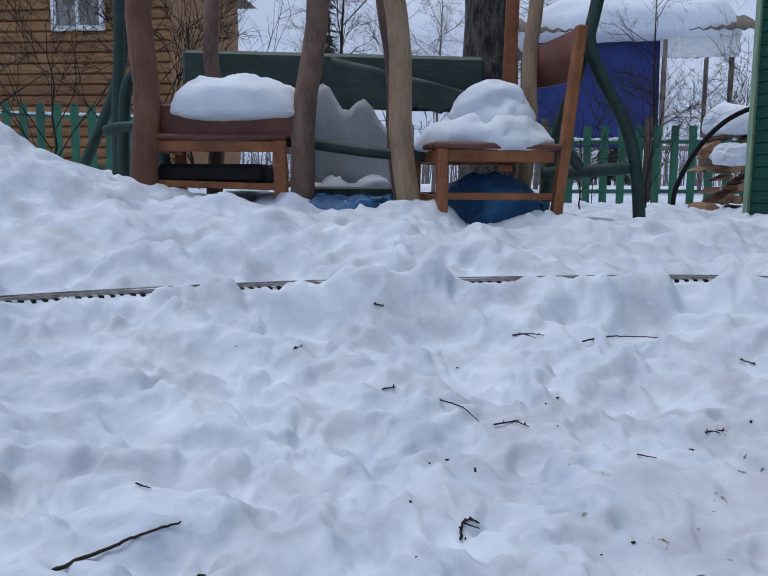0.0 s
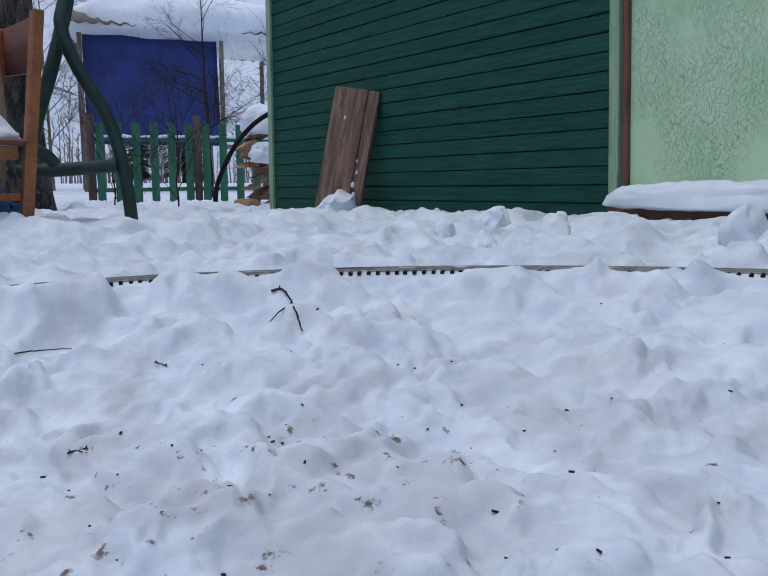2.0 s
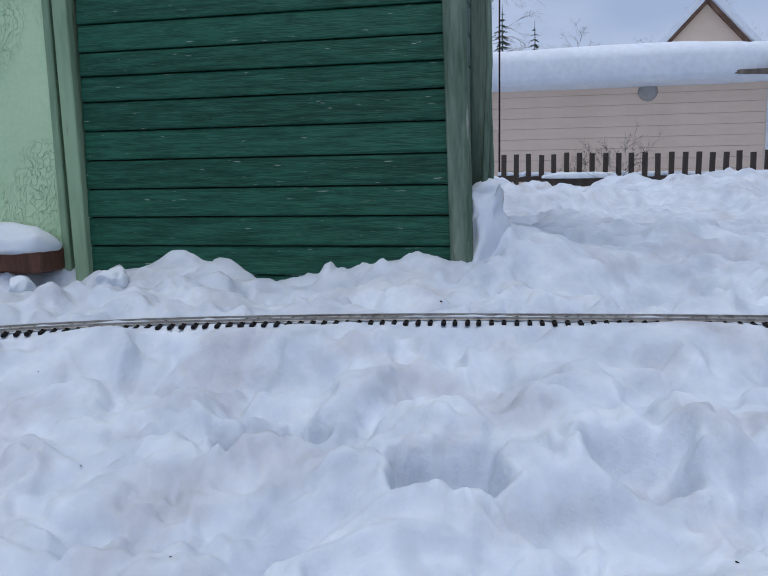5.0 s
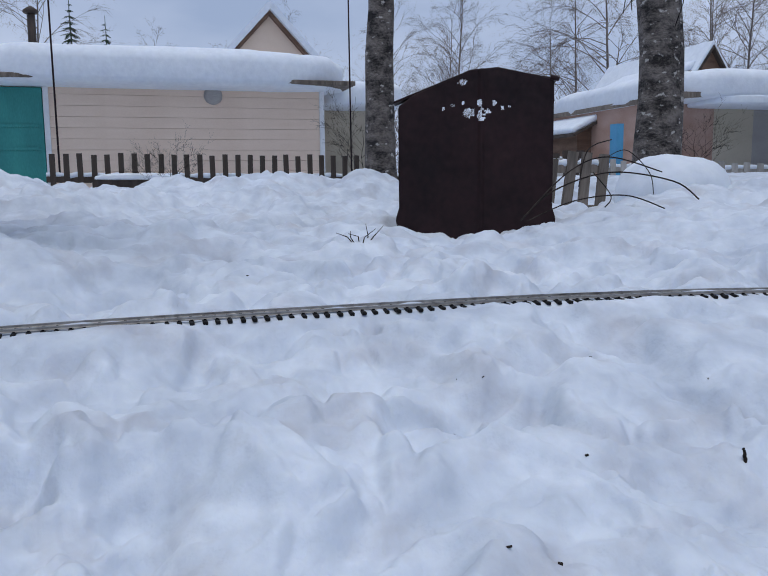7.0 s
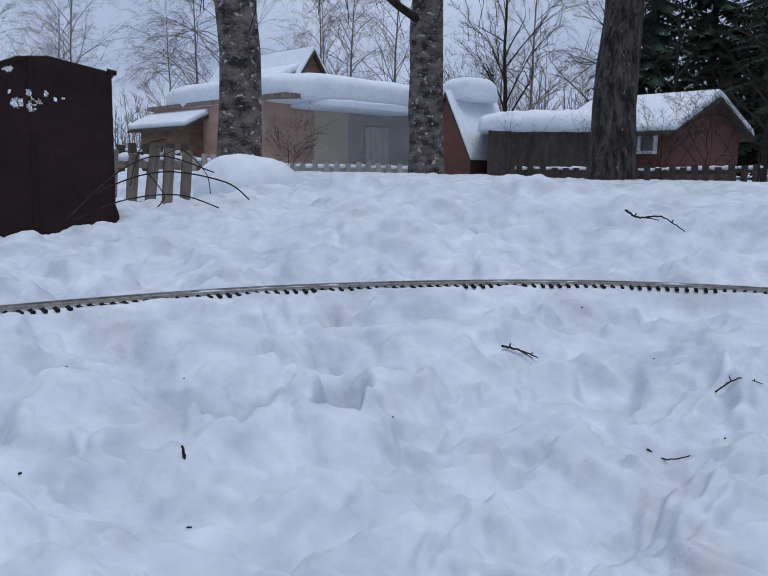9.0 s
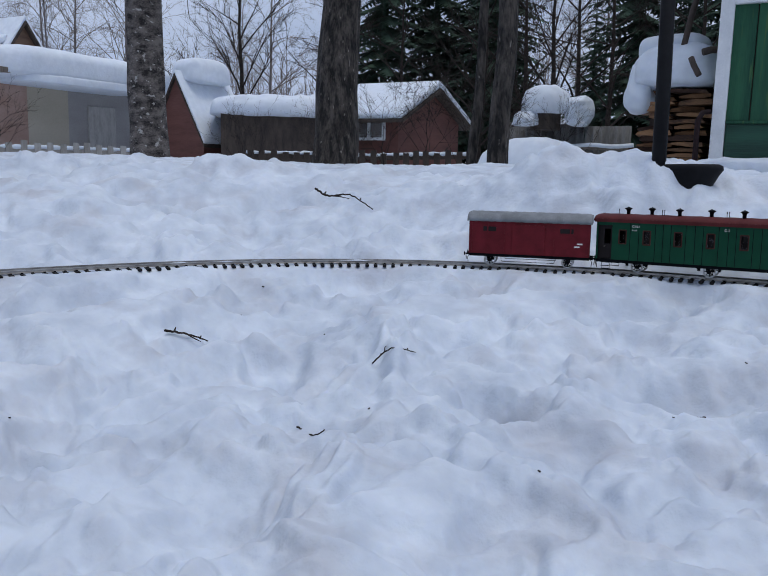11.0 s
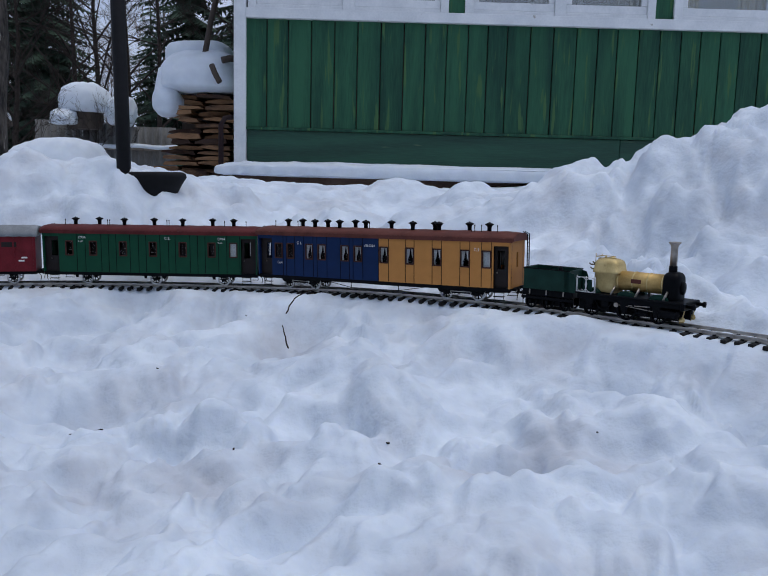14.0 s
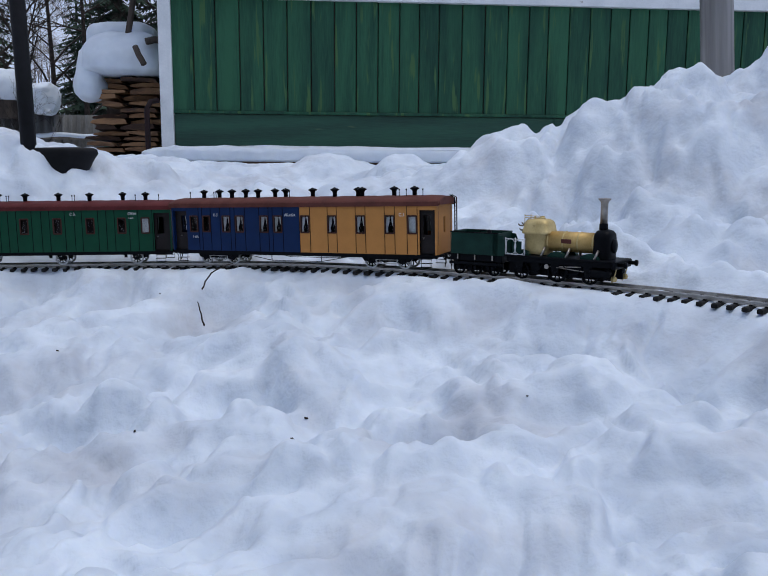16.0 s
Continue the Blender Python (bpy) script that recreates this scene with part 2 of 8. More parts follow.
def tube(bm, pts, radii, n=8, cap=True, mat=0, squash=1.0):
    """A round bar along points; radii: one number or one for each point."""
    pts = [Vector(p) for p in pts]
    if not isinstance(radii, (list, tuple)):
        radii = [radii] * len(pts)
    rings, side = [], None
    for i, p in enumerate(pts):
        d = (pts[min(i + 1, len(pts) - 1)] - pts[max(i - 1, 0)]).normalized()
        if side is None:
            side = d.orthogonal().normalized()
        side = (side - d * side.dot(d))
        side = side.normalized() if side.length > 1e-6 else d.orthogonal().normalized()
        up = d.cross(side)
        rings.append([bm.verts.new(p + (side * math.cos(a) + up * math.sin(a) * squash) * radii[i]) for a in (2 * math.pi * k / n for k in range(n))])
    for a, b in zip(rings, rings[1:]):
        for k in range(n):
            f = bm.faces.new((a[k], a[(k + 1) % n], b[(k + 1) % n], b[k]))
            f.smooth, f.material_index = True, mat
    if cap and n > 2:
        bm.faces.new(list(reversed(rings[0]))).material_index = mat
        bm.faces.new(rings[-1]).material_index = mat
    return [v for r in rings for v in r]


def lathe(bm, profile, m=None, n=20, mat=0, cap=True):
    """Turns a profile of (radius, height) round z."""
    rings = []
    for r, z in profile:
        rings.append([bm.verts.new((r * math.cos(2 * math.pi * k / n), r * math.sin(2 * math.pi * k / n), z)) for k in range(n)])
    for a, b in zip(rings, rings[1:]):
        for k in range(n):
            f = bm.faces.new((a[k], a[(k + 1) % n], b[(k + 1) % n], b[k]))
            f.smooth, f.material_index = True, mat
    if cap:
        bm.faces.new(list(reversed(rings[0]))).material_index = mat
        bm.faces.new(rings[-1]).material_index = mat
    vs = [v for r in rings for v in r]
    if m is not None:
        for v in vs:
            v.co = m @ v.co
    return vs


def prism(bm, outline, y0, y1, m=None, mat=0):
    """An outline of (x, z) drawn out along y."""
    a = [bm.verts.new((x, y0, z)) for x, z in outline]
    b = [bm.verts.new((x, y1, z)) for x, z in outline]
    k = len(outline)
    bm.faces.new(a).material_index = mat
    bm.faces.new(list(reversed(b))).material_index = mat
    for i in range(k):
        bm.faces.new((a[i], b[i], b[(i + 1) % k], a[(i + 1) % k])).material_index = mat
    if m is not None:
        for v in a + b:
            v.co = m @ v.co
    return a + b


def lumps(p, scale, octaves=3):
    return noise.fractal(Vector(p) * scale, 0.6, 2.0, octaves)


def snow_cap(name, centre, size, label, seed=0.0, rough=0.12, power=2.6, turn=0.0, flat=True, parent=None, rings=26, segs=44):
    """A soft cushion of snow: a rounded block with an uneven surface, flat below."""
    bm = bmesh.new()
    grid = []
    for i in range(rings + 1):
        v = -math.pi / 2 + math.pi * i / rings
        row = []
        for k in range(segs):
            u = 2 * math.pi * k / segs
            c, s = math.cos(v), math.sin(v)
            e = 2.0 / power
            x = math.copysign(abs(math.cos(u)) ** e, math.cos(u)) * abs(c) ** e
            y = math.copysign(abs(math.sin(u)) ** e, math.sin(u)) * abs(c) ** e
            z = math.copysign(abs(s) ** e, s)
            if flat and z < 0:
                z *= 0.25
            p = Vector((x * size[0] / 2, y * size[1] / 2, z * size[2]))
            q = p + Vector((seed * 7.1, seed * 3.3, seed))
            small = min(size)
            k2 = rough * small
            p += Vector((lumps(q, 1.2 / small, 3), lumps(q + Vector((9, 0, 0)), 1.2 / small, 3), lumps(q + Vector((0, 9, 0)), 1.0 / small, 3) * (0.9 if z > 0 else 0.3))) * k2
            row.append(bm.verts.new(p))
        grid.append(row)
    for a, b in zip(grid, grid[1:]):
        for k in range(segs):
            bm.faces.new((a[k], a[(k + 1) % segs], b[(k + 1) % segs], b[k])).smooth = True
    bmesh.ops.remove_doubles(bm, verts=bm.verts, dist=1e-5)
    ob = part(name, bm, SNOW, parent)
    ob.matrix_basis = pose(*centre, 0, 0, turn)
    if not parent:
        tagged(ob, label, "snow")
    elif label:
        ob["label"] = label
    return ob


def spline(pts, count):
    """A smooth line through points, as evenly spaced as the points allow."""
    p = np.array(pts, float)
    out = []
    seg = len(p) - 1
    for i in range(seg):
        p0, p1, p2, p3 = p[max(i - 1, 0)], p[i], p[i + 1], p[min(i + 2, seg)]
        n = max(2, count // seg)
        for t in np.arange(n) / n:
            out.append(0.5 * (2 * p1 + (p2 - p0) * t + (2 * p0 - 5 * p1 + 4 * p2 - p3) * t * t + (3 * p1 - p0 - 3 * p2 + p3) * t ** 3))
    out.append(p[-1])
    return np.array(out)

# ---- the line of the garden railway: x, y and height of the rail heads ----
TRACK = spline([(-1.75, 1.85, -0.04), (-1.22, 2.42, -0.038), (-0.58, 2.85, -0.036), (0.15, 3.0, -0.022), (0.75, 3.02, -0.008), (1.42, 2.8, 0.006),
                (1.97, 2.38, 0.02), (2.36, 1.85, 0.032), (2.52, 1.15, 0.045), (2.58, 0.4, 0.052), (2.59, -0.25, 0.055), (2.56, -0.9, 0.057),
                (2.43, -1.5, 0.06), (2.1, -2.15, 0.06), (1.65, -2.55, 0.062), (1.1, -2.73, 0.066), (0.7, -2.755, 0.07), (0.37, -2.692, 0.079),
                (0.04, -2.516, 0.098), (-0.29, -2.325, 0.103), (-0.55, -2.12, 0.105), (-0.78, -1.86, 0.11), (-0.95, -1.55, 0.112), (-1.05, -1.2, 0.112)], 740)
STEP = np.concatenate([[0], np.cumsum(np.linalg.norm(np.diff(TRACK[:, :2], axis=0), axis=1))])
LENGTH = STEP[-1]


def on_track(s):
    """Place and heading (radians) of the line at s metres from its start."""
    p = [float(np.interp(s, STEP, TRACK[:, k])) for k in range(3)]
    a = [float(np.interp(s - 0.02, STEP, TRACK[:, k])) for k in range(3)]
    b = [float(np.interp(s + 0.02, STEP, TRACK[:, k])) for k in range(3)]
    return Vector(p), math.atan2(b[1] - a[1], b[0] - a[0])


# ---- the snow: one sheet from underfoot to the horizon ----
HUB = (0.2, 0.0)
t_ang = np.unwrap(np.arctan2(TRACK[:, 1] - HUB[1], TRACK[:, 0] - HUB[0]))
t_rad = np.hypot(TRACK[:, 0] - HUB[0], TRACK[:, 1] - HUB[1])


def lattice(ix, iy, seed):
    h = (ix.astype(np.int64) * 374761393 + iy.astype(np.int64) * 668265263 + seed * 1442695041) & 0x7FFFFFFF
    h = ((h ^ (h >> 13)) * 1274126177) & 0x7FFFFFFF
    return ((h ^ (h >> 16)) & 0xFFFF) / 65535.0


def waves(x, y, size, seed):
    """Smooth random relief between -1 and 1 with features of about that size."""
    fx, fy = x / size, y / size
    ix, iy = np.floor(fx), np.floor(fy)
    u, v = fx - ix, fy - iy
    u, v = u * u * u * (u * (u * 6 - 15) + 10), v * v * v * (v * (v * 6 - 15) + 10)
    a, b, c, d = lattice(ix, iy, seed), lattice(ix + 1, iy, seed), lattice(ix, iy + 1, seed), lattice(ix + 1, iy + 1, seed)
    return 2 * (a + (b - a) * u + (c - a) * v + (a - b - c + d) * u * v) - 1


def relief(x, y, size, seed, octaves=3):
    c, s, out, amp = 0.8, 0.6, 0, 1.0
    for k in range(octaves):
        out = out + amp * waves(x, y, size, seed + k)
        x, y, size, amp = c * x - s * y, s * x + c * y, size * 0.5, amp * 0.5
    return out


def clods(x, y, size, seed, density=0.6):
    """Rounded clumps thrown at random: heights between 0 and 1."""
    fx, fy = x / size, y / size
    bx, by = np.floor(fx), np.floor(fy)
    out = np.zeros_like(fx)
    for i in (-1, 0, 1):
        for k in (-1, 0, 1):
            cx, cy = bx + i, by + k
            px, py = cx + 0.15 + 0.7 * lattice(cx, cy, seed), cy + 0.15 + 0.7 * lattice(cx, cy, seed + 1)
            big = lattice(cx, cy, seed + 2)
            r = 0.35 + 0.35 * big
            d = ((fx - px) ** 2 + (fy - py) ** 2) / (r * r)
            out = np.maximum(out, np.where(lattice(cx, cy, seed + 3) < density, (0.4 + 0.6 * big) * np.sqrt(np.clip(1 - d, 0, 1)), 0))
    return out


def bump_at(x, y, cx, cy, rx, ry=None, turn=0.0, sharp=2.0):
    ry = ry or rx
    c, s = math.cos(radians(turn)), math.sin(radians(turn))
    out = np.zeros_like(x)
    near = np.hypot(x - cx, y - cy) < 3.2 * max(rx, ry)
    if near.any():
        dx, dy = x[near] - cx, y[near] - cy
        out[near] = np.exp(-((np.abs(c * dx + s * dy) / rx) ** sharp + (np.abs(-s * dx + c * dy) / ry) ** sharp))
    return out


def ease(v, a, b):
    t = np.clip((v - a) / (b - a), 0, 1)
    return t * t * (3 - 2 * t)


# the outer ground's level by bearing from the hub: degrees, level beside the line, level 2 m out, level far out
OUTER = np.array([(-180, 0.12, 0.3, 0.3), (-135, 0.1, 0.42, 0.4), (-112, 0.1, 0.36, 0.35), (-97, 0.16, 0.33, 0.34), (-84, 0.2, 0.36, 0.35), (-70, 0.22, 0.38, 0.36), (-58, 0.12, 0.35, 0.37), (-45, 0.06, 0.26, 0.4),
                  (-30, 0.04, 0.2, 0.4), (-15, 0.03, 0.14, 0.3), (5, 0.03, 0.16, 0.26), (17, 0.05, 0.2, 0.28), (30, 0.06, 0.12, 0.16), (45, 0.06, 0.1, 0.1),
                  (60, 0.03, 0.07, 0.05), (75, 0.0, 0.1, 0.03), (90, 0.02, 0.13, 0.05), (100, 0.05, 0.17, 0.1), (107, 0.08, 0.2, 0.2), (112, 0.09, 0.22, 0.28), (116, 0.1, 0.28, 0.3), (122, 0.12, 0.43, 0.43), (130, 0.13, 0.47, 0.47), (180, 0.12, 0.3, 0.3)])
# heaps and hollows: x, y, height, radius, second radius, turn
HEAPS = ((-0.1, 3.85, 0.05, 0.95, 0.26, 0), (-1.3, -2.8, 0.26, 0.5, 0.34, -25), (-2.0, -2.9, 0.12, 0.6, 0.6, 0), (-0.62, -3.1, 0.13, 0.36, 0.25, -20), (-0.95, -3.05, 0.07, 0.22, 0.2, 0), (6.9, -0.5, 0.1, 0.7, 0.9, 0), (1.03, -3.06, 0.06, 0.06, 0.06, 0), (0.95, -3.42, 0.13, 0.4, 0.3, 0), (1.35, -3.3, 0.1, 0.5, 0.2, 10),
         (2.95, -3.2, 0.08, 0.5, 0.35, 20), (4.95, -2.95, 0.06, 0.5, 0.4, 0), (-1.25, -2.93, 0.03, 0.15, 0.15, 0), (3.15, -2.55, 0.05, 0.5, 0.4, 0),
         (-1.9, 3.35, 0.07, 0.4, 0.4, 0), (-0.9, 3.5, 0.05, 0.3, 0.2, 0), (5.2, 0.9, 0.1, 0.9, 0.5, 0), (6.6, 1.6, 0.22, 0.8, 0.6, 0), (3.3, 0.55, 0.1, 0.16, 0.3, 0),
         (2.0, 2.95, 0.05, 0.12, 0.09, 0), (2.3, 2.75, 0.055, 0.08, 0.08, 0), (1.72, 3.05, 0.045, 0.1, 0.08, 0), (6.8, -1.6, 0.1, 0.35, 0.3, 0))
HOLLOWS = ((4.35, -1.4, -0.09, 0.4, 0.5, 0), (0.5, -6.5, -0.14, 1.1, 1.0, 0), (3.6, -5.6, -0.1, 1.0, 0.8, 0), (6.3, -2.9, -0.28, 1.2, 0.8, 0), (1.78, 0.62, -0.06, 0.1, 0.13, 0), (1.72, 0.98, -0.05, 0.09, 0.14, 20), (1.86, 0.28, -0.05, 0.1, 0.12, 0), (2.05, -0.42, -0.05, 0.1, 0.16, 25), (1.92, -0.85, -0.045, 0.1, 0.13, 0),
           (2.0, -1.36, -0.06, 0.07, 0.1, 40), (1.45, -1.75, -0.035, 0.1, 0.08, 0), (0.95, -1.75, -0.035, 0.1, 0.08, 0), (0.7, -2.0, -0.03, 0.12, 0.08, 0), (-0.25, -2.05, -0.035, 0.14, 0.08, 20),
           (-0.62, -1.75, -0.04, 0.12, 0.12, 0), (0.15, -1.9, -0.03, 0.16, 0.07, 0), (1.25, -1.2, -0.04, 0.12, 0.1, 0), (1.7, -0.1, -0.04, 0.1, 0.12, 0))


# deep footprints with steep walls: x, y, depth, radii, turn
PRINTS = ((2.02, 1.07, -0.13, 0.06, 0.1, 25), (1.91, 0.73, -0.16, 0.075, 0.085, 15), (1.99, 0.42, -0.12, 0.065, 0.085, 0), (2.02, -0.31, -0.07, 0.09, 0.11, 20), (1.79, -1.14, -0.14, 0.05, 0.08, 40), (1.54, -1.79, -0.07, 0.07, 0.09, 30), (0.42, -1.85, -0.08, 0.1, 0.06, 0), (0.97, -1.8, -0.07, 0.1, 0.06, 10), (1.01, -1.51, -0.05, 0.07, 0.05, 0), (1.5, 0.15, -0.06, 0.08, 0.11, 20), (0.16, -1.9, -0.06, 0.09, 0.06, 15), (-0.15, -1.66, -0.05, 0.08, 0.06, 0))
# treads: shallow prints all over the trodden floor
tread_rng = random.Random(77)
TREADS = []
for tread_n in range(120):
    tread_a, tread_r = radians(tread_rng.uniform(-125, 118)), tread_rng.uniform(0.95, 2.5)
    TREADS.append((HUB[0] + tread_r * math.cos(tread_a), HUB[1] + tread_r * math.sin(tread_a), -tread_rng.uniform(0.014, 0.04), tread_rng.uniform(0.035, 0.07), tread_rng.uniform(0.06, 0.13), tread_rng.uniform(0, 180)))


def ground_at(x, y):
    x, y = np.asarray(x, float), np.asarray(y, float)
    ang = np.arctan2(y - HUB[1], x - HUB[0])
    rad = np.hypot(x - HUB[0], y - HUB[1])
    inside_span = (ang < t_ang[0]) & (ang > t_ang[-1])
    edge = np.interp(-ang, -t_ang, t_rad)
    rail = np.interp(-ang, -t_ang, TRACK[:, 2])
    s = rad - edge
    deg = np.degrees(ang)
    lumpy = np.clip(1.15 - np.abs(s) * 0.05, 0.3, 1.0)
    # inside: a short bank under the rails, then the trodden floor
    inner = rail - 0.012 - 0.075 * ease(-s, 0.05, 0.3) - 0.1 * ease(-s, 0.2, 1.1) - 0.02 * ease(-s, 1.0, 2.4)
    near, mid, far = (np.interp(deg, OUTER[:, 0], OUTER[:, k]) for k in (1, 2, 3))
    outer = rail - 0.012 + (near - rail + 0.02) * ease(s, 0.06, 0.5) + (mid - near) * ease(s, 0.3, 1.5) + (far - mid) * ease(s, 1.5, 5.0)
    outer = outer + 0.6 * ease(s, 12, 60)
    z = np.where(s < 0, inner, outer)
    bed = np.exp(-(s / 0.085) ** 4) * inside_span
    bx, by = x + 0.05 * relief(x, y, 0.2, 61, 2), y + 0.05 * relief(x, y, 0.2, 63, 2)
    floor_in = ease(-s, 0.25, 0.6) * np.where(s < 0, 1, 0)
    north = ease(y, 0.5, 1.3) * floor_in
    south = ease(-y, 0.6, 1.4) * floor_in
    broad = 0.036 * relief(x, y, 0.36, 11, 2) + 0.014 * np.tanh(2.5 * relief(bx, by, 0.27, 37, 1))
    lump = 0.026 * np.tanh(1.7 * relief(bx, by, 0.16, 31, 2))
    fine = 0.011 * np.tanh(2.0 * relief(bx, by, 0.065, 71, 2)) + 0.0045 * np.tanh(2.2 * relief(bx, by, 0.03, 75, 1)) * np.clip(1.8 - rad * 0.4, 0, 1) + 0.0022 * relief(x, y, 0.025, 81, 2)
    rough = broad * (1 - 0.62 * north - 0.25 * south) + lump * (1 - 0.5 * north - 0.2 * south) + fine * (1 + 0.3 * north + 0.3 * south)
    # trampled crust: many small dents with soft rims
    dents = np.abs(relief(bx * 0.55, by, 0.07, 91, 2))
    rough = rough + north * (0.011 * np.minimum(dents, 0.6) - 0.005 + 0.002 * np.tanh(2.5 * relief(bx, by, 0.035, 93, 1))) + south * (0.012 * np.minimum(dents, 0.6) - 0.005)
    pile = bump_at(x, y, -1.35, -2.75, 1.0, 0.6, -20, 4.0)
    near_line = np.exp(-(np.abs(s) / 0.9) ** 4)
    rough = rough + near_line * (0.026 * clods(bx, by, 0.13, 101, 0.35) + 0.014 * clods(bx, by, 0.06, 111, 0.3))
    rough = rough + pile * (0.07 * clods(bx, by, 0.26, 121, 0.75) + 0.035 * clods(bx, by, 0.12, 131, 0.6) + 0.02 * clods(bx, by, 0.055, 141, 0.6) + 0.03 * np.abs(relief(bx, by, 0.11, 145, 3)) - 0.012)
    # broken ledges of shovelled snow before the cream house
    yard = bump_at(x, y, 6.3, 0.0, 1.8, 2.4, 0, 4.0)
    shelf = x + 0.5 * relief(x, y, 0.7, 161, 2)
    rough = rough + yard * (0.07 * ease(shelf, 4.9, 5.02) + 0.06 * ease(shelf, 6.0, 6.12) - 0.12 + 0.05 * clods(bx, by, 0.3, 165, 0.5) + 0.025 * np.abs(relief(bx, by, 0.16, 167, 2)))
    # a ploughed ridge before the trees
    ridge = np.exp(-((rad - 5.5 - 0.4 * relief(x, y, 0.9, 171, 1)) / 0.4) ** 2) * ease(deg, -66, -58) * ease(-deg, 24, 32)
    rough = rough + ridge * (0.12 * clods(bx, by, 0.42, 173, 0.7) + 0.05 * clods(bx, by, 0.14, 175, 0.6) + 0.03 * np.abs(relief(bx, by, 0.12, 177, 2)) - 0.02)
    rough = rough * (1 - 0.65 * ease(-y, 3.6, 4.4))
    crest = np.exp(-((s + 0.16) / 0.07) ** 2) * np.clip(relief(x, y, 0.16, 55, 2) + 0.9 * ease(y, 2.2, 2.6) * ease(-x, -1.6, -1.25), 0, 1) * (0.03 + 0.03 * ease(y, 2.2, 2.6) * ease(-x, -1.6, -1.25)) * (1 - 0.9 * ease(-y, 1.3, 1.9))
    crest = crest + np.exp(-((s - 0.2) / 0.1) ** 2) * np.clip(relief(x, y, 0.13, 57, 2), 0, 1) * 0.05
    far_soft = np.clip(1.2 - rad * 0.02, 0.25, 1.0) * np.where(rad > 9, 1.6, 1.0)
    z = z + (rough * lumpy * far_soft - 0.008 + crest) * (1 - bed)
    z = z + bed * (0.0035 * relief(x, y, 0.05, 21, 2) - 0.001 + 0.0065 * np.exp(-(s / 0.026) ** 4) * np.clip(1 + relief(x, y, 0.16, 23, 1), 0, 1.4))
    for cx, cy, h, rx, ry, turn in TREADS:
        q = bump_at(x, y, cx, cy, rx, ry, turn, 3.4)
        z = z + h * (q - 0.35 * bump_at(x, y, cx, cy, rx * 1.6, ry * 1.45, turn, 2.2)) * (1 - bed) * np.where(s < -0.2, 1, 0)
    for cx, cy, h, rx, ry, turn in PRINTS:
        wx, wy = x + 0.012 * relief(x, y, 0.05, 151, 2), y + 0.012 * relief(x, y, 0.05, 153, 2)
        z = z + h * (bump_at(wx, wy, cx, cy, rx, ry, turn, 6.0) - 0.22 * bump_at(x, y, cx, cy, rx * 1.7, ry * 1.6, turn, 2.4)) * (1 - bed)
    for cx, cy, h, rx, ry, turn in HEAPS + HOLLOWS:
        z = z + h * bump_at(x, y, cx, cy, rx, ry, turn, 2.4) * (1 + 0.25 * relief(x, y, 0.2, 5, 2)) * (1 - bed)
    # the shoulder before the rails stays low, but for the drifts in the north
    lid = rail - 0.008 - 0.2 * np.clip(-s - 0.1, 0, 1) + 0.016 * np.clip(relief(x, y, 0.2, 58, 2), 0, 1)
    low = (s < 0) & (s > -0.5) & (y < 2.0)
    z = np.where(low, np.minimum(z, lid), z)
    return z


def ground_z(x, y):
    return float(ground_at(np.array([x]), np.array([y]))[0])


def build_ground():
    ang = np.concatenate([np.radians(np.linspace(-132, 130, 1440)), np.radians(np.linspace(130.5, 227.5, 220))])
    rad = np.concatenate([np.linspace(0.05, 0.5, 12), np.geomspace(0.52, 4.2, 400), np.geomspace(4.26, 22, 110), np.geomspace(24, 900, 22)])
    a, r = np.meshgrid(ang, rad, indexing="xy")
    x, y = HUB[0] + r * np.cos(a), HUB[1] + r * np.sin(a)
    z = ground_at(x, y)
    co = np.stack([x, y, z], -1).reshape(-1, 3)
    n, m = len(ang), len(rad)
    i, k = np.meshgrid(np.arange(m - 1), np.arange(n), indexing="ij")
    k2 = (k + 1) % n
    faces = np.stack([i * n + k, i * n + k2, (i + 1) * n + k2, (i + 1) * n + k], -1).reshape(-1, 4)[:, ::-1]
    me = bpy.data.meshes.new("ground")
    me.vertices.add(len(co))
    me.vertices.foreach_set("co", co.ravel())
    me.loops.add(faces.size)
    me.loops.foreach_set("vertex_index", faces.ravel().astype(np.int32))
    me.polygons.add(len(faces))
    me.polygons.foreach_set("loop_start", np.arange(0, faces.size, 4, dtype=np.int32))
    me.polygons.foreach_set("use_smooth", np.ones(len(faces), dtype=bool))
    me.update(calc_edges=True)
    me.validate()
    me.materials.append(SNOW_GROUND)
    tagged(new("ground", me), "trodden lumpy snow with bark crumbs and footprints", "snow", kind="structure")


build_ground()

# ---- the dark green barn beside the line ----
WALL_X = 3.2
# wing boards: darker and bluer than the front's, with fewer worn patches
WINGGREEN = paint("darker_green_wing_boards", (0.005, 0.042, 0.031), (0.013, 0.085, 0.06), (34, 4.0, 60), 0.5, bump=0.5, fine=200, worn=(0.2, 0.28, 0.24), worn_at=0.73, random=0.12)
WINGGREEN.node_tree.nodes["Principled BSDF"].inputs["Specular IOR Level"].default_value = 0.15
CORNERGREY = paint("weathered_grey_green_wood", (0.06, 0.105, 0.07), (0.2, 0.27, 0.2), (20, 20, 2.2), 0.75, bump=0.5, fine=120, worn=(0.28, 0.3, 0.25), worn_at=0.66, random=0.2)


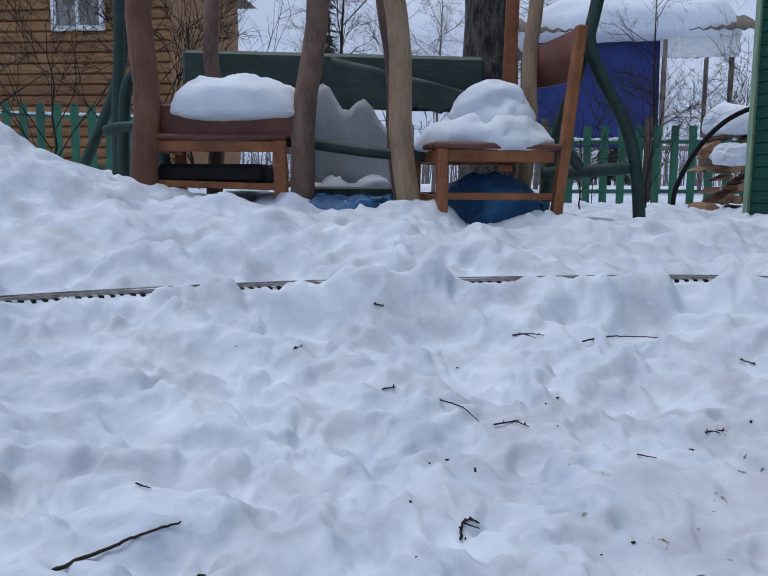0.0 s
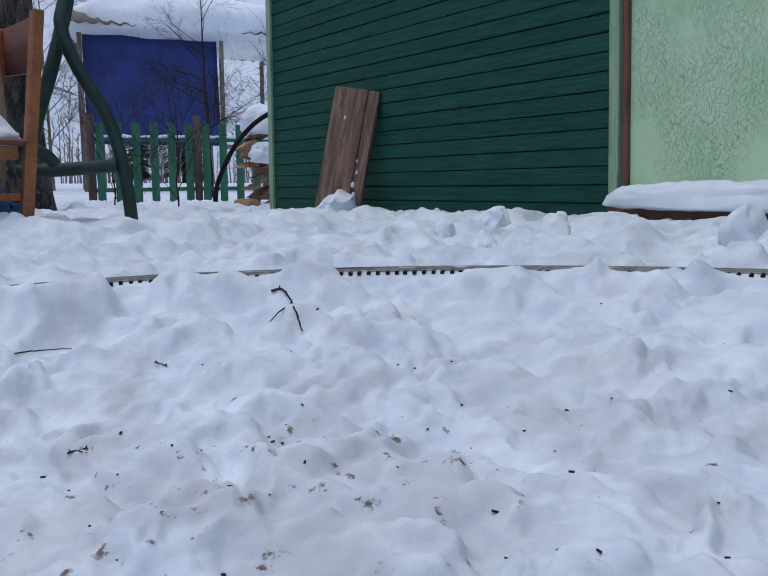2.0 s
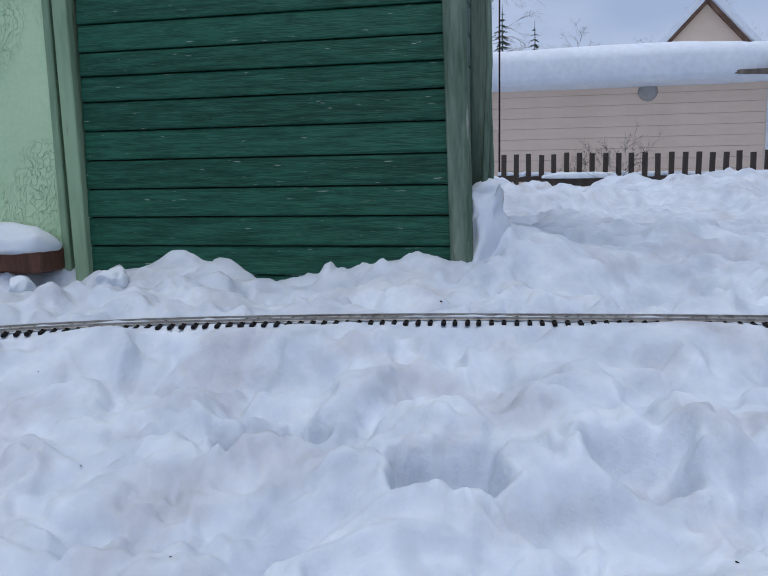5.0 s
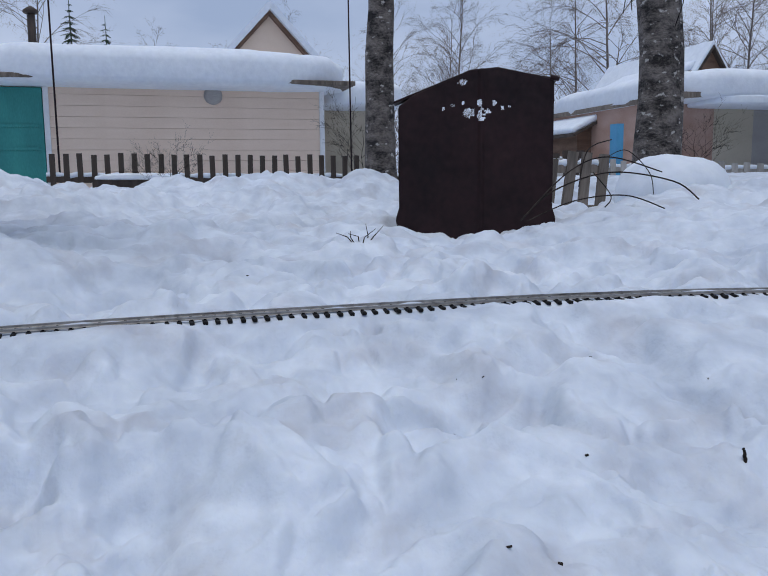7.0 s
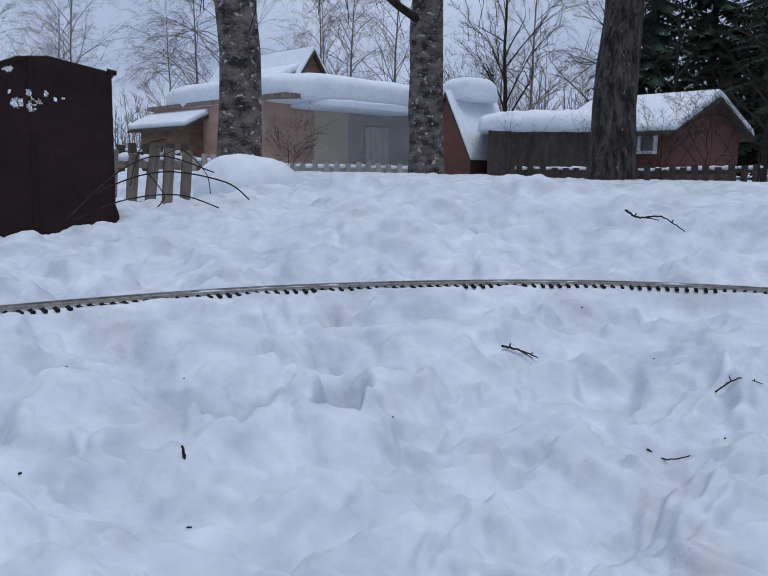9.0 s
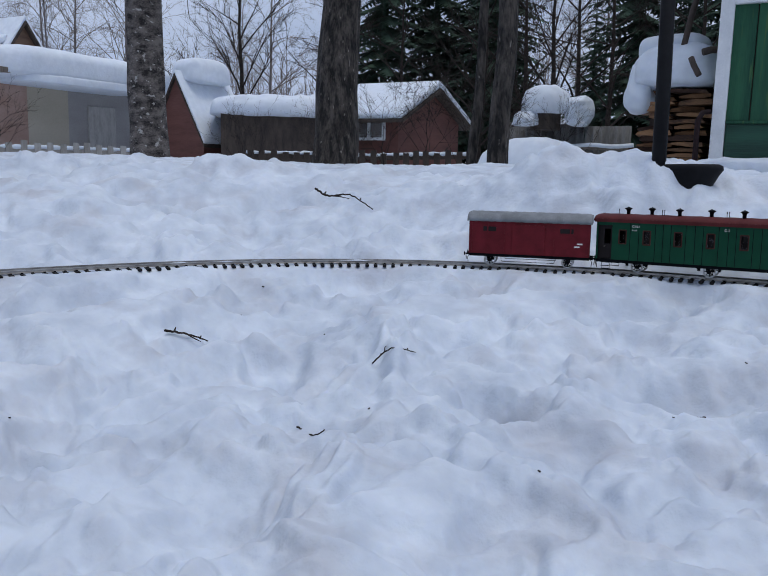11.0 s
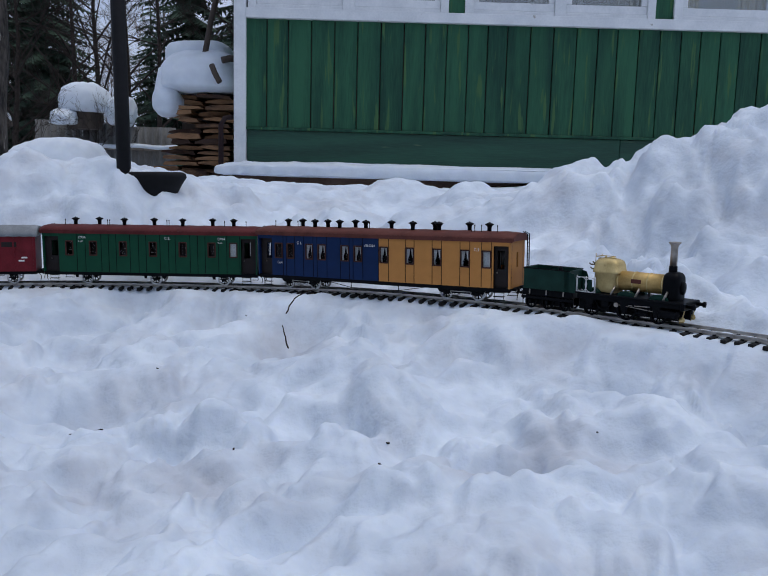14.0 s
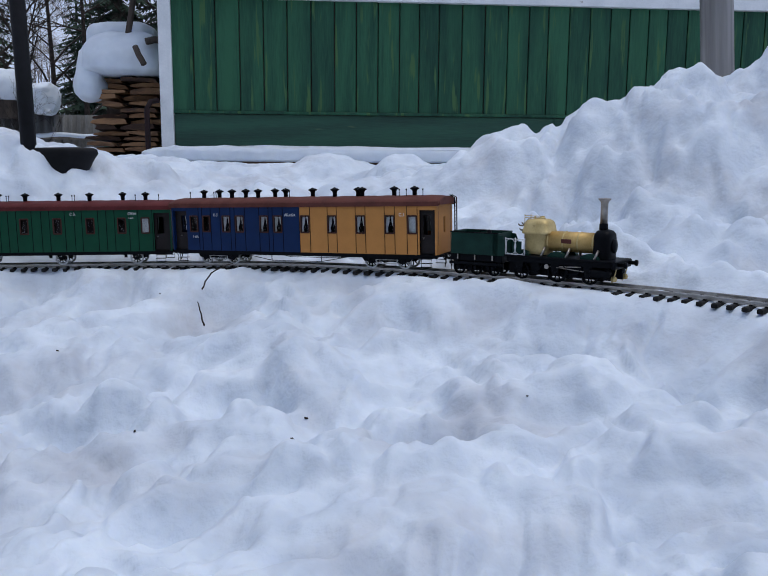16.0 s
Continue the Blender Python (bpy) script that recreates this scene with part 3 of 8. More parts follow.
def board_mesh(name, length, height, thick, material, lip=0.003):
    """A lapped board along y: its lower edge stands proud and throws a dark joint."""
    bm = bmesh.new()
    outline = ((0.0, 0.0), (-thick, 0.002), (-thick - 0.002, 0.008), (-thick + 0.002, height - lip - 0.004), (-thick + 0.006, height - lip), (0.0, height - lip))
    prism(bm, outline, 0, length)
    bmesh.ops.recalc_face_normals(bm, faces=bm.faces)
    me = bpy.data.meshes.new(name)
    bm.to_mesh(me)
    bm.free()
    me.materials.append(material)
    return me


def build_barn():
    barn = thing("barn", pose(WALL_X, 0.86, 0), "dark green boarded barn with a pale green door panel", "barn", kind="structure")
    bm = bmesh.new()
    box(bm, 0.03, 0.72, 0.02, 3.6, -0.6, 3.0)
    part("core_wall", bm, DARKWOOD, barn)
    # the northern wing stands at a slight angle to the front
    wing = pose(0, 3.14, 0, 0, 0, 14)
    bm = bmesh.new()
    box(bm, 0.03, 1.33, 0.02, 3.7, -0.6, 3.0)
    part("wing_core_wall", bm, DARKWOOD, barn).matrix_basis = wing
    bm = bmesh.new()
    prism(bm, ((-0.3, 2.9), (1.5, 2.9), (0.6, 3.6)), 0.4, 4.0)
    part("wing_roof", bm, GREYWOOD, barn).matrix_basis = wing
    bm = bmesh.new()
    prism(bm, ((-0.3, 2.9), (0.9, 2.9), (0.3, 3.4)), -0.3, 3.9)
    part("roof", bm, GREYWOOD, barn)
    rng = random.Random(4)
    # the front's boards are of uneven width
    feet = [-0.135, -0.034, 0.066, 0.166, 0.266, 0.364, 0.464, 0.565, 0.665, 0.752, 0.833, 0.927] + [1.02 + 0.096 * k for k in range(20)]
    by_height = {}
    for z0, z1 in zip(feet, feet[1:]):
        high = round(z1 - z0, 3)
        if high not in by_height:
            by_height[high] = board_mesh("board", 1.3, high, 0.018, BARN)
        piece("board", by_height[high], barn, pose(0.02 + rng.uniform(-0.002, 0.002), 0.02, z0))
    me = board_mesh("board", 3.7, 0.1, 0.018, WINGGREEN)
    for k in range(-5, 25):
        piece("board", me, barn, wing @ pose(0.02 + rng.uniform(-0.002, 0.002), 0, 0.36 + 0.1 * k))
    # side wall, seen along its face
    me = board_mesh("side_board", 0.68, 0.1, 0.018, BARN)
    for k in range(-4, 25):
        piece("side_board", me, barn, pose(0.02, 0.01, 0.36 + 0.1 * k, 0, 0, -90) @ Matrix.Scale(-1, 4, (1, 0, 0)))
    # corner boards and door posts
    for y, w, x, lean in ((-0.04, 0.072, -0.022, 1.7), (3.68, 0.07, -0.022, -0.3), (1.32, 0.055, -0.03, 1.5), (1.4, 0.03, -0.012, 1.2), (3.06, 0.075, -0.03, 2.0)):
        bm = bmesh.new()
        box(bm, x, 0.03, 0, w, -0.25, 2.7, 0.004)
        ob = part("corner_board", bm, TRIM if y > 1 else CORNERGREY, barn, "pale green weathered trim board")
        ob.matrix_basis = pose(0, y, 0.25, -lean, 0, 0) if y < 3.5 else wing @ pose(0, y, 0.25, -lean, 0, 0)
    bm = bmesh.new()
    box(bm, -0.02, 0.03, 0, 0.035, -0.1, 2.7, 0.003)
    part("door_edge", bm, RUSTY, barn, "rusty brown door edge").matrix_basis = pose(0, 3.0, 0.2, -2, 0, 0)
    bm = bmesh.new()
    box(bm, 0.005, 0.03, 1.43, 3.04, 0.1, 2.9, 0.002)
    part("door_panel", bm, PANEL, barn, "light green door panel with cracked flaking paint")
    bm = bmesh.new()
    box(bm, -0.004, 0.006, 2.80, 3.03, 1.18, 2.9, 0.002)
    part("panel_patch", bm, PANEL, barn)
    bm = bmesh.new()
    box(bm, -0.02, 0.03, 0.06, 0.12, -0.05, 2.7, 0.004)
    part("side_corner_board", bm, CORNERGREY, barn).matrix_basis = pose(0.02, -0.045, 0.25, 0, 0, 0) @ Matrix.Rotation(radians(-90), 4, "Z")
    bm = bmesh.new()
    box(bm, -0.16, 0.03, 1.42, 2.98, 0.08, 0.165, 0.01)
    part("threshold_beam", bm, RUSTY, barn, "dark weathered threshold beam")
    for k, (dx, dy, lean_x, lean_y, r) in enumerate(((0.05, -0.05, 1.5, 3, 0.012), (0.16, -0.06, -2, 1.5, 0.014))):
        bm = bmesh.new()
        pts = [(0.012 * math.sin(2.1 * j + k), 0.01 * math.cos(1.7 * j + k), 0.32 * j) for j in range(8)]
        tube(bm, pts, [r * (1 - 0.05 * j) for j in range(8)], 7)
        pole = tagged(part("leaning_pole", bm, CORNERGREY), "thin grey green pole leaning on the barn corner", "pole", "poles on the barn corner")
        pole.matrix_basis = pose(WALL_X + dx, 0.86 + dy - 0.02, 0.1, lean_y - 2, lean_x - 2.5, 0)


def cracked_panel():
    m = paint("light_green_cracked_paint", (0.4, 0.59, 0.36), (0.52, 0.69, 0.45), (3, 3, 3), 0.5, bump=0.0)
    t = m.node_tree
    b = t.nodes["Principled BSDF"]
    co = t.nodes.new("ShaderNodeTexCoord")
    v = t.nodes.new("ShaderNodeTexVoronoi")
    v.feature = "DISTANCE_TO_EDGE"
    v.inputs["Scale"].default_value = 42
    nz = t.nodes.new("ShaderNodeTexNoise")
    nz.inputs["Scale"].default_value, nz.inputs["Detail"].default_value = 9, 5
    wob = t.nodes.new("ShaderNodeVectorMath")
    wob.operation = "MULTIPLY_ADD"
    link(t, co.outputs["Object"], nz.inputs["Vector"])
    link(t, nz.outputs[1], wob.inputs[0])
    wob.inputs[1].default_value = (0.2, 0.2, 0.2)
    link(t, co.outputs["Object"], wob.inputs[2])
    mpv = t.nodes.new("ShaderNodeMapping")
    mpv.inputs["Scale"].default_value = (1.0, 1.25, 0.6)
    link(t, wob.outputs[0], mpv.inputs[0])
    link(t, mpv.outputs[0], v.inputs["Vector"])
    r = t.nodes.new("ShaderNodeValToRGB")
    r.color_ramp.elements[0].position, r.color_ramp.elements[1].position = 0.0, 0.03
    link(t, v.outputs["Distance"], r.inputs[0])
    n2 = t.nodes.new("ShaderNodeTexNoise")
    n2.inputs["Scale"].default_value = 2.2
    n2.inputs["Detail"].default_value = 5
    link(t, co.outputs["Object"], n2.inputs["Vector"])
    r2 = t.nodes.new("ShaderNodeValToRGB")
    r2.color_ramp.elements[0].position, r2.color_ramp.elements[1].position = 0.44, 0.58
    link(t, n2.outputs[0], r2.inputs[0])
    mx = t.nodes.new("ShaderNodeMix")
    mx.data_type = "RGBA"
    mx.blend_type = "LIGHTEN"
    mx.inputs[0].default_value = 1
    link(t, r.outputs[0], mx.inputs["A"])
    link(t, r2.outputs[0], mx.inputs["B"])
    bp = t.nodes.new("ShaderNodeBump")
    bp.inputs["Strength"].default_value, bp.inputs["Distance"].default_value = 0.9, 0.006
    link(t, mx.outputs["Result"], bp.inputs["Height"])
    link(t, bp.outputs[0], b.inputs["Normal"])
    # a darker green fills the open cracks
    old = b.inputs["Base Color"].links[0].from_socket
    cm = t.nodes.new("ShaderNodeMix")
    cm.data_type = "RGBA"
    link(t, mx.outputs["Result"], cm.inputs[0])
    cm.inputs["A"].default_value = (0.3, 0.44, 0.26, 1)
    link(t, old, cm.inputs["B"])
    link(t, cm.outputs["Result"], b.inputs["Base Color"])
    return m


PANEL = cracked_panel()
build_barn()
snow_cap("snow_on_ledge", (3.1, 3.07, 0.165), (0.3, 1.62, 0.1), "thick snow lying on the barn door ledge", 3, 0.2, 3.2)
snow_cap("snow_wedge", (3.26, 0.78, 0.1), (0.13, 0.14, 0.3), "snow drifted against the barn corner", 5, 0.25, 2.2)


def build_plank():
    bm = bmesh.new()
    for y0, y1, x0 in ((0.0, 0.3, 0.0), (-0.1, -0.002, 0.012)):
        box(bm, x0, x0 + 0.06, y0, y1, -0.15, 1.02, 0.008)
    for v in bm.verts:
        v.co += Vector((lumps(v.co, 6), lumps(v.co + Vector((5, 0, 0)), 6), 0)) * 0.006
    plank = part("leaning_plank", bm, PLANKWOOD)
    plank.matrix_basis = pose(2.42, 6.04, 0.0, 0, 0, 50) @ pose(0, 0, 0, 9, 7, 0) @ Matrix.Diagonal((1, 0.86, 0.96, 1))
    tagged(plank, "broken brown wooden plank leaning on the green barn", "plank")
    for k, (yy, zz, s) in enumerate(((-0.02, 0.12, 0.05), (-0.03, 0.2, 0.035), (-0.012, 0.28, 0.03), (-0.028, 0.38, 0.022), (-0.01, 0.47, 0.018), (0.12, 0.14, 0.045), (0.2, 0.08, 0.06), (0.16, 0.78, 0.02))):
        dab = snow_cap("snow_dab", (0, 0, 0), (s * 0.7, s, s * 1.2), "small snow dab stuck to the brown plank", 120 + k, 0.25, 2.2, rings=10, segs=14)
        dab.matrix_basis = plank.matrix_basis @ pose(-0.004 + (0.012 if yy < 0 else 0), yy, zz)
    snow_cap("snow_on_plank", (2.36, 5.98, 0.02), (0.3, 0.3, 0.2), "snow caught on the foot of the plank", 8, 0.3)


build_plank()

# ---- the green house with white windows ----
GLASS, g_t, g_b = nodes_of("window_glass")
g_b.inputs["Base Color"].default_value = (0.9, 0.95, 0.95, 1)
g_b.inputs["Roughness"].default_value = 0.03
g_b.inputs["Transmission Weight"].default_value = 0.85
CURTAIN = paint("grey_curtain_cloth", (0.3, 0.3, 0.3), (0.52, 0.5, 0.47), (14, 14, 1), 0.9, bump=0.2)
YELLOWCLOTH = paint("ochre_curtain_cloth", (0.3, 0.2, 0.06), (0.5, 0.36, 0.12), (14, 14, 1), 0.9, bump=0.2)
STEEL = paint("brushed_steel_pipe", (0.17, 0.162, 0.158), (0.31, 0.295, 0.288), (26, 26, 1.2), 0.45, 0.75, bump=0.05)
ROOM = paint("dim_room_wall", (0.2, 0.19, 0.17), (0.3, 0.28, 0.25), (2, 2, 2), 0.9, bump=0)


LOWGREEN = paint("green_low_boards", (0.005, 0.036, 0.024), (0.016, 0.082, 0.048), (0.9, 9, 9), 0.6, bump=0.4, fine=90, worn=(0.07, 0.12, 0.06), worn_at=0.68, random=0.2)


def build_house():
    wy = -7.44
    house = thing("house", pose(1.33, wy, 0), "green wooden house with vertical boards and white trim", "house", kind="structure")
    bm = bmesh.new()
    box(bm, -9.0, -0.02, -5.0, -0.03, 0.1, 1.74)
    part("core_wall", bm, DARKWOOD, house)
    bm = bmesh.new()
    box(bm, -9.0, 0.0, -5.0, -4.9, 1.74, 3.4)
    box(bm, -0.1, 0.0, -4.9, -0.03, 1.74, 3.4)
    part("room_wall", bm, ROOM, house)
    bm = bmesh.new()
    prism(bm, ((-9.4, 3.4), (0.4, 3.4), (-4.5, 5.6)), -5.4, 0.3)
    part("roof", bm, GREYWOOD, house)
    rng = random.Random(9)
    me = {}
    x = -0.1
    while x > -6.4:
        w = rng.choice((0.17, 0.185, 0.2))
        for z0, z1 in ((0.8, 1.735),):
            key = (w, z0)
            if key not in me:
                bm = bmesh.new()
                box(bm, -w + 0.009, 0, -0.02, 0.0, z0, z1, 0.003)
                me[key] = bpy.data.meshes.new("board")
                bm.to_mesh(me[key])
                bm.free()
                me[key].materials.append(HOUSEGREEN)
            piece("board", me[key], house, pose(x, rng.uniform(-0.004, 0.004), 0))
        x -= w
    # the lowest course runs sideways
    for z0, z1, cuts in ((0.462, 0.773, (-0.11, -3.4, -6.4)),):
        for a, b in zip(cuts, cuts[1:]):
            bm = bmesh.new()
            box(bm, b + 0.004, a, -0.022, rng.uniform(-0.003, 0.001), z0, z1, 0.003)
            part("low_board", bm, LOWGREEN, house)
    def strip(name, material, x0, x1, y0, y1, z0, z1, label="", b=0.004):
        bm = bmesh.new()
        box(bm, x0, x1, y0, y1, z0, z1, b)
        return part(name, bm, material, house, label)
    strip("corner_post", WHITE, -0.105, 0.0, -0.05, 0.035, 0.42, 3.3, "white painted corner post")
    strip("side_wall", HOUSEGREEN, -0.04, -0.005, -5.0, -0.05, 0.1, 3.3)
    strip("drip_lath", HOUSEGREEN, -6.4, -0.105, 0.0, 0.022, 0.775, 0.8)
    strip("sill_band", WHITE, -6.4, -0.105, -0.02, 0.05, 1.715, 1.8, "white painted sill board")
    strip("ledge", DARKWOOD, -6.4, -0.02, -0.03, 0.2, 0.385, 0.41)
    strip("plinth", PLINTH, -6.4, -0.02, -0.03, 0.1, 0.05, 0.385, "brown stained plinth board")
    # windows stand on the sill band; only their lower parts are ever seen
    for n, (x0, x1, cloth) in enumerate(((-1.84, -0.12, CURTAIN), (-3.62, -1.98, CURTAIN), (-5.6, -3.78, YELLOWCLOTH))):
        win = thing("window", pose(0, 0, 1.8), "", "")
        win.parent = house
        del_keys = [k for k in win.keys()]
        for k in del_keys:
            del win[k]
        def wpart(name, material, a, b, c, d, e, f, label=""):
            bm = bmesh.new()
            box(bm, a, b, c, d, e, f, 0.004)
            return part(name, bm, material, win, label)
        mid = (x0 + x1) / 2
        for a, b in ((x0, x0 + 0.07), (mid - 0.05, mid + 0.05), (x1 - 0.07, x1)):
            wpart("frame_post", WHITE, a, b, -0.05, 0.03, 0.0, 1.3)
        wpart("frame_bottom", WHITE, x0, x1, -0.05, 0.02, 0.0, 0.035)
        for a, b in ((x0 + 0.07, mid - 0.05), (mid + 0.05, x1 - 0.07)):
            wpart("sash_bottom", WHITE, a, b, -0.04, 0.008, 0.036, 0.105)
            wpart("sash_side", WHITE, a, a + 0.05, -0.04, 0.008, 0.106, 1.3)
            wpart("sash_side", WHITE, b - 0.05, b, -0.04, 0.008, 0.106, 1.3)
            pane = wpart("pane", GLASS, a + 0.05, b - 0.05, -0.022, -0.018, 0.1, 1.3)
            pane.visible_shadow = False
            bm = bmesh.new()
            steps = 26
            for side in ((a - 0.05, a + (b - a) * 0.3), (b - (b - a) * 0.25, b + 0.05)):
                vs = [[bm.verts.new((side[0] + (side[1] - side[0]) * i / steps, -0.16 + 0.018 * math.sin(i * 1.5), z)) for z in (0.02, 1.3)] for i in range(steps + 1)]
                for p, q in zip(vs, vs[1:]):
                    bm.faces.new((p[0], q[0], q[1], p[1])).smooth = True
            ob = part("curtain", bm, cloth, win, "hanging curtain behind the pane")
            sol = ob.modifiers.new("thick", "SOLIDIFY")
            sol.thickness = 0.004
    for a, b in ((-1.98, -1.84), (-3.78, -3.62), (-6.4, -5.6)):
        strip("wall_post", HOUSEGREEN, a, b, -0.05, 0.0, 1.8, 3.3)
    return house


PLINTH = paint("brown_stained_plinth", (0.09, 0.05, 0.035), (0.2, 0.12, 0.085), (4, 4, 8), 0.8, bump=0.4)
build_house()
snow_cap("snow_on_house_ledge", (-0.69, -7.25, 0.4), (4.3, 0.42, 0.1), "long snow strip on the house ledge", 2, 0.16, 5.0, segs=140)


def build_pipe():
    pipe = thing("steel_chimney_pipe", pose(-1.822, -4.0, 0.2, 0, 5, 0), "brushed steel flue pipe standing in the snow", "pipe")
    bm = bmesh.new()
    lathe(bm, ((0.07, -0.2), (0.07, 1.02), (0.07, 1.03)), n=36)
    part("lower_pipe", bm, STEEL, pipe)
    bm = bmesh.new()
    lathe(bm, ((0.074, 1.02), (0.076, 1.03), (0.076, 2.2), (0.074, 2.21)), n=36)
    part("upper_pipe", bm, WHITE, pipe, "pale upper sleeve")


build_pipe()

# ---- the iron shed ----
def build_shed():
    shed = thing("iron_shed", pose(4.62, -1.055, 0, 0, 0, -20) @ Matrix.Diagonal((1, 0.905, 1, 1)), "rusty dark brown sheet iron shed with a torn top", "shed")
    # the sheet front: a gabled outline with buckled edges and torn holes near the top
    bm = bmesh.new()
    cols, rows = 110, 120
    top = lambda y: np.interp(y, (0.0, 0.09, 0.40, 0.55, 0.86), (0.74, 0.80, 0.915, 0.925, 0.865))
    holes = ((0.355, 0.85, 0.03, 0.012), (0.395, 0.695, 0.032, 0.022), (0.462, 0.69, 0.024, 0.034), (0.49, 0.705, 0.03, 0.012), (0.455, 0.745, 0.014, 0.016), (0.30, 0.735, 0.01, 0.008), (0.36, 0.745, 0.007, 0.007), (0.53, 0.745, 0.012, 0.01), (0.58, 0.72, 0.009, 0.007), (0.62, 0.725, 0.007, 0.007), (0.25, 0.72, 0.008, 0.008))
    grid = []
    for i in range(cols + 1):
        row = []
        y = 0.86 * i / cols
        for k in range(rows + 1):
            v = k / rows
            z = -0.15 + (float(top(y)) + 0.15) * v
            bulge = 0.022 * math.exp(-((z - 0.16) / 0.05) ** 2) * math.exp(-min(i, cols - i) / 6)
            yy = y + bulge * (1 if i > cols / 2 else -1)
            row.append(bm.verts.new((0.006 * math.sin(9 * y) + 0.006 * lumps((0, y, z), 5) - (0.012 if abs(y - 0.46) < 0.01 else 0), -yy, z)))
        grid.append(row)
    for i in range(cols):
        for k in range(rows):
            y, z = 0.86 * (i + 0.5) / cols, grid[i][k].co.z
            n = 0.9 * lumps((y, z, 0), 22) + 0.5 * lumps((y, z, 3), 70)
            if any(((y - a) / c) ** 2 + ((z - b) / d) ** 2 < 1 + n for a, b, c, d in holes):
                continue
            bm.faces.new((grid[i][k], grid[i + 1][k], grid[i + 1][k + 1], grid[i][k + 1])).smooth = True
    front = part("front_sheet", bm, IRON, shed, "rusty sheet with torn holes near its top")
    front.modifiers.new("thick", "SOLIDIFY").thickness = 0.006
    for name, y0, z0, y1, z1 in (("side_sheet", 0.0, -0.15, 0.0, 0.74), ("side_sheet", -0.86, -0.15, -0.86, 0.86)):
        bm = bmesh.new()
        box(bm, 0.006, 0.5, y0 - 0.004, y0 + 0.004, z0, z1 - 0.01)
        part(name, bm, IRON, shed)
    bm = bmesh.new()
    prism(bm, ((-0.40, 0.915), (-0.55, 0.925), (-0.88, 0.865), (-0.88, 0.855), (-0.55, 0.912), (-0.40, 0.9), (0.03, 0.755), (0.03, 0.765)), 0.01, 0.16, Matrix(((0, 1, 0, 0), (1, 0, 0, 0), (0, 0, 1, 0), (0, 0, 0, 1))))
    part("roof_sheet", bm, IRON, shed)
    bm = bmesh.new()
    tube(bm, [(0.0, -0.84, 0.872), (0.0, -0.89, 0.862)], 0.012)
    part("roof_rod", bm, IRON, shed)
    snow_cap("snow_on_shed_roof", (4.95, -1.24, 0.79), (0.4, 0.36, 0.06), "snow sliding off the iron shed roof", 6, 0.25).matrix_basis = pose(4.78, -1.28, 0.775, -20, 0, -20)


build_shed()


# ---- tree trunks ----
def trunk_mesh(bm, base, top, r0, r1, seed, n=14, flare=1.35, wob=0.05):
    base, top = Vector(base), Vector(top)
    pts, radii = [], []
    for i in range(19):
        f = i / 18
        p = base.lerp(top, f)
        p += Vector((lumps((seed, f * 3, 0), 1.0), lumps((seed + 9, f * 3, 0), 1.0), 0)) * wob
        pts.append(p)
        radii.append((r0 + (r1 - r0) * f) * (1 + (flare - 1) * math.exp(-f * 14)))
    vs = tube(bm, pts, radii, n)
    for v in vs:
        v.co += Vector((lumps(v.co + Vector((seed, 0, 0)), 5), lumps(v.co + Vector((0, seed, 0)), 5), 0)) * r0 * 0.12


def grow(bm, start, direction, length, radius, depth, rng, spread=0.55, droop=0.0, n=5, kinks=4, split=(2, 3), ratio=0.66, tip=0.3):
    """A branch with its side shoots, down to twigs."""
    p, d = Vector(start), Vector(direction).normalized()
    pts, radii = [p.copy()], [radius]
    for i in range(kinks):
        d = (d + Vector((rng.uniform(-1, 1), rng.uniform(-1, 1), rng.uniform(-1, 1))) * 0.17 + Vector((0, 0, -droop))).normalized()
        p = p + d * (length / kinks)
        pts.append(p.copy())
        radii.append(radius * (1 - (1 - tip) * (i + 1) / kinks))
    tube(bm, pts, radii, n if radius > 0.008 else 3, cap=False)
    if depth > 0:
        for k in range(rng.randint(*split)):
            f = rng.uniform(0.3, 1.0)
            j = min(int(f * kinks), kinks - 1)
            q = pts[j].lerp(pts[j + 1], f * kinks - j)
            axis = Vector((rng.uniform(-1, 1), rng.uniform(-1, 1), rng.uniform(-0.6, 1))).normalized()
            nd = (d + axis * spread * rng.uniform(0.7, 1.5)).normalized()
            grow(bm, q, nd, length * ratio * rng.uniform(0.7, 1.15), radius * (1 - 0.7 * f) * 0.8 + 0.0008, depth - 1, rng, spread, droop, n, kinks, split, ratio, tip)


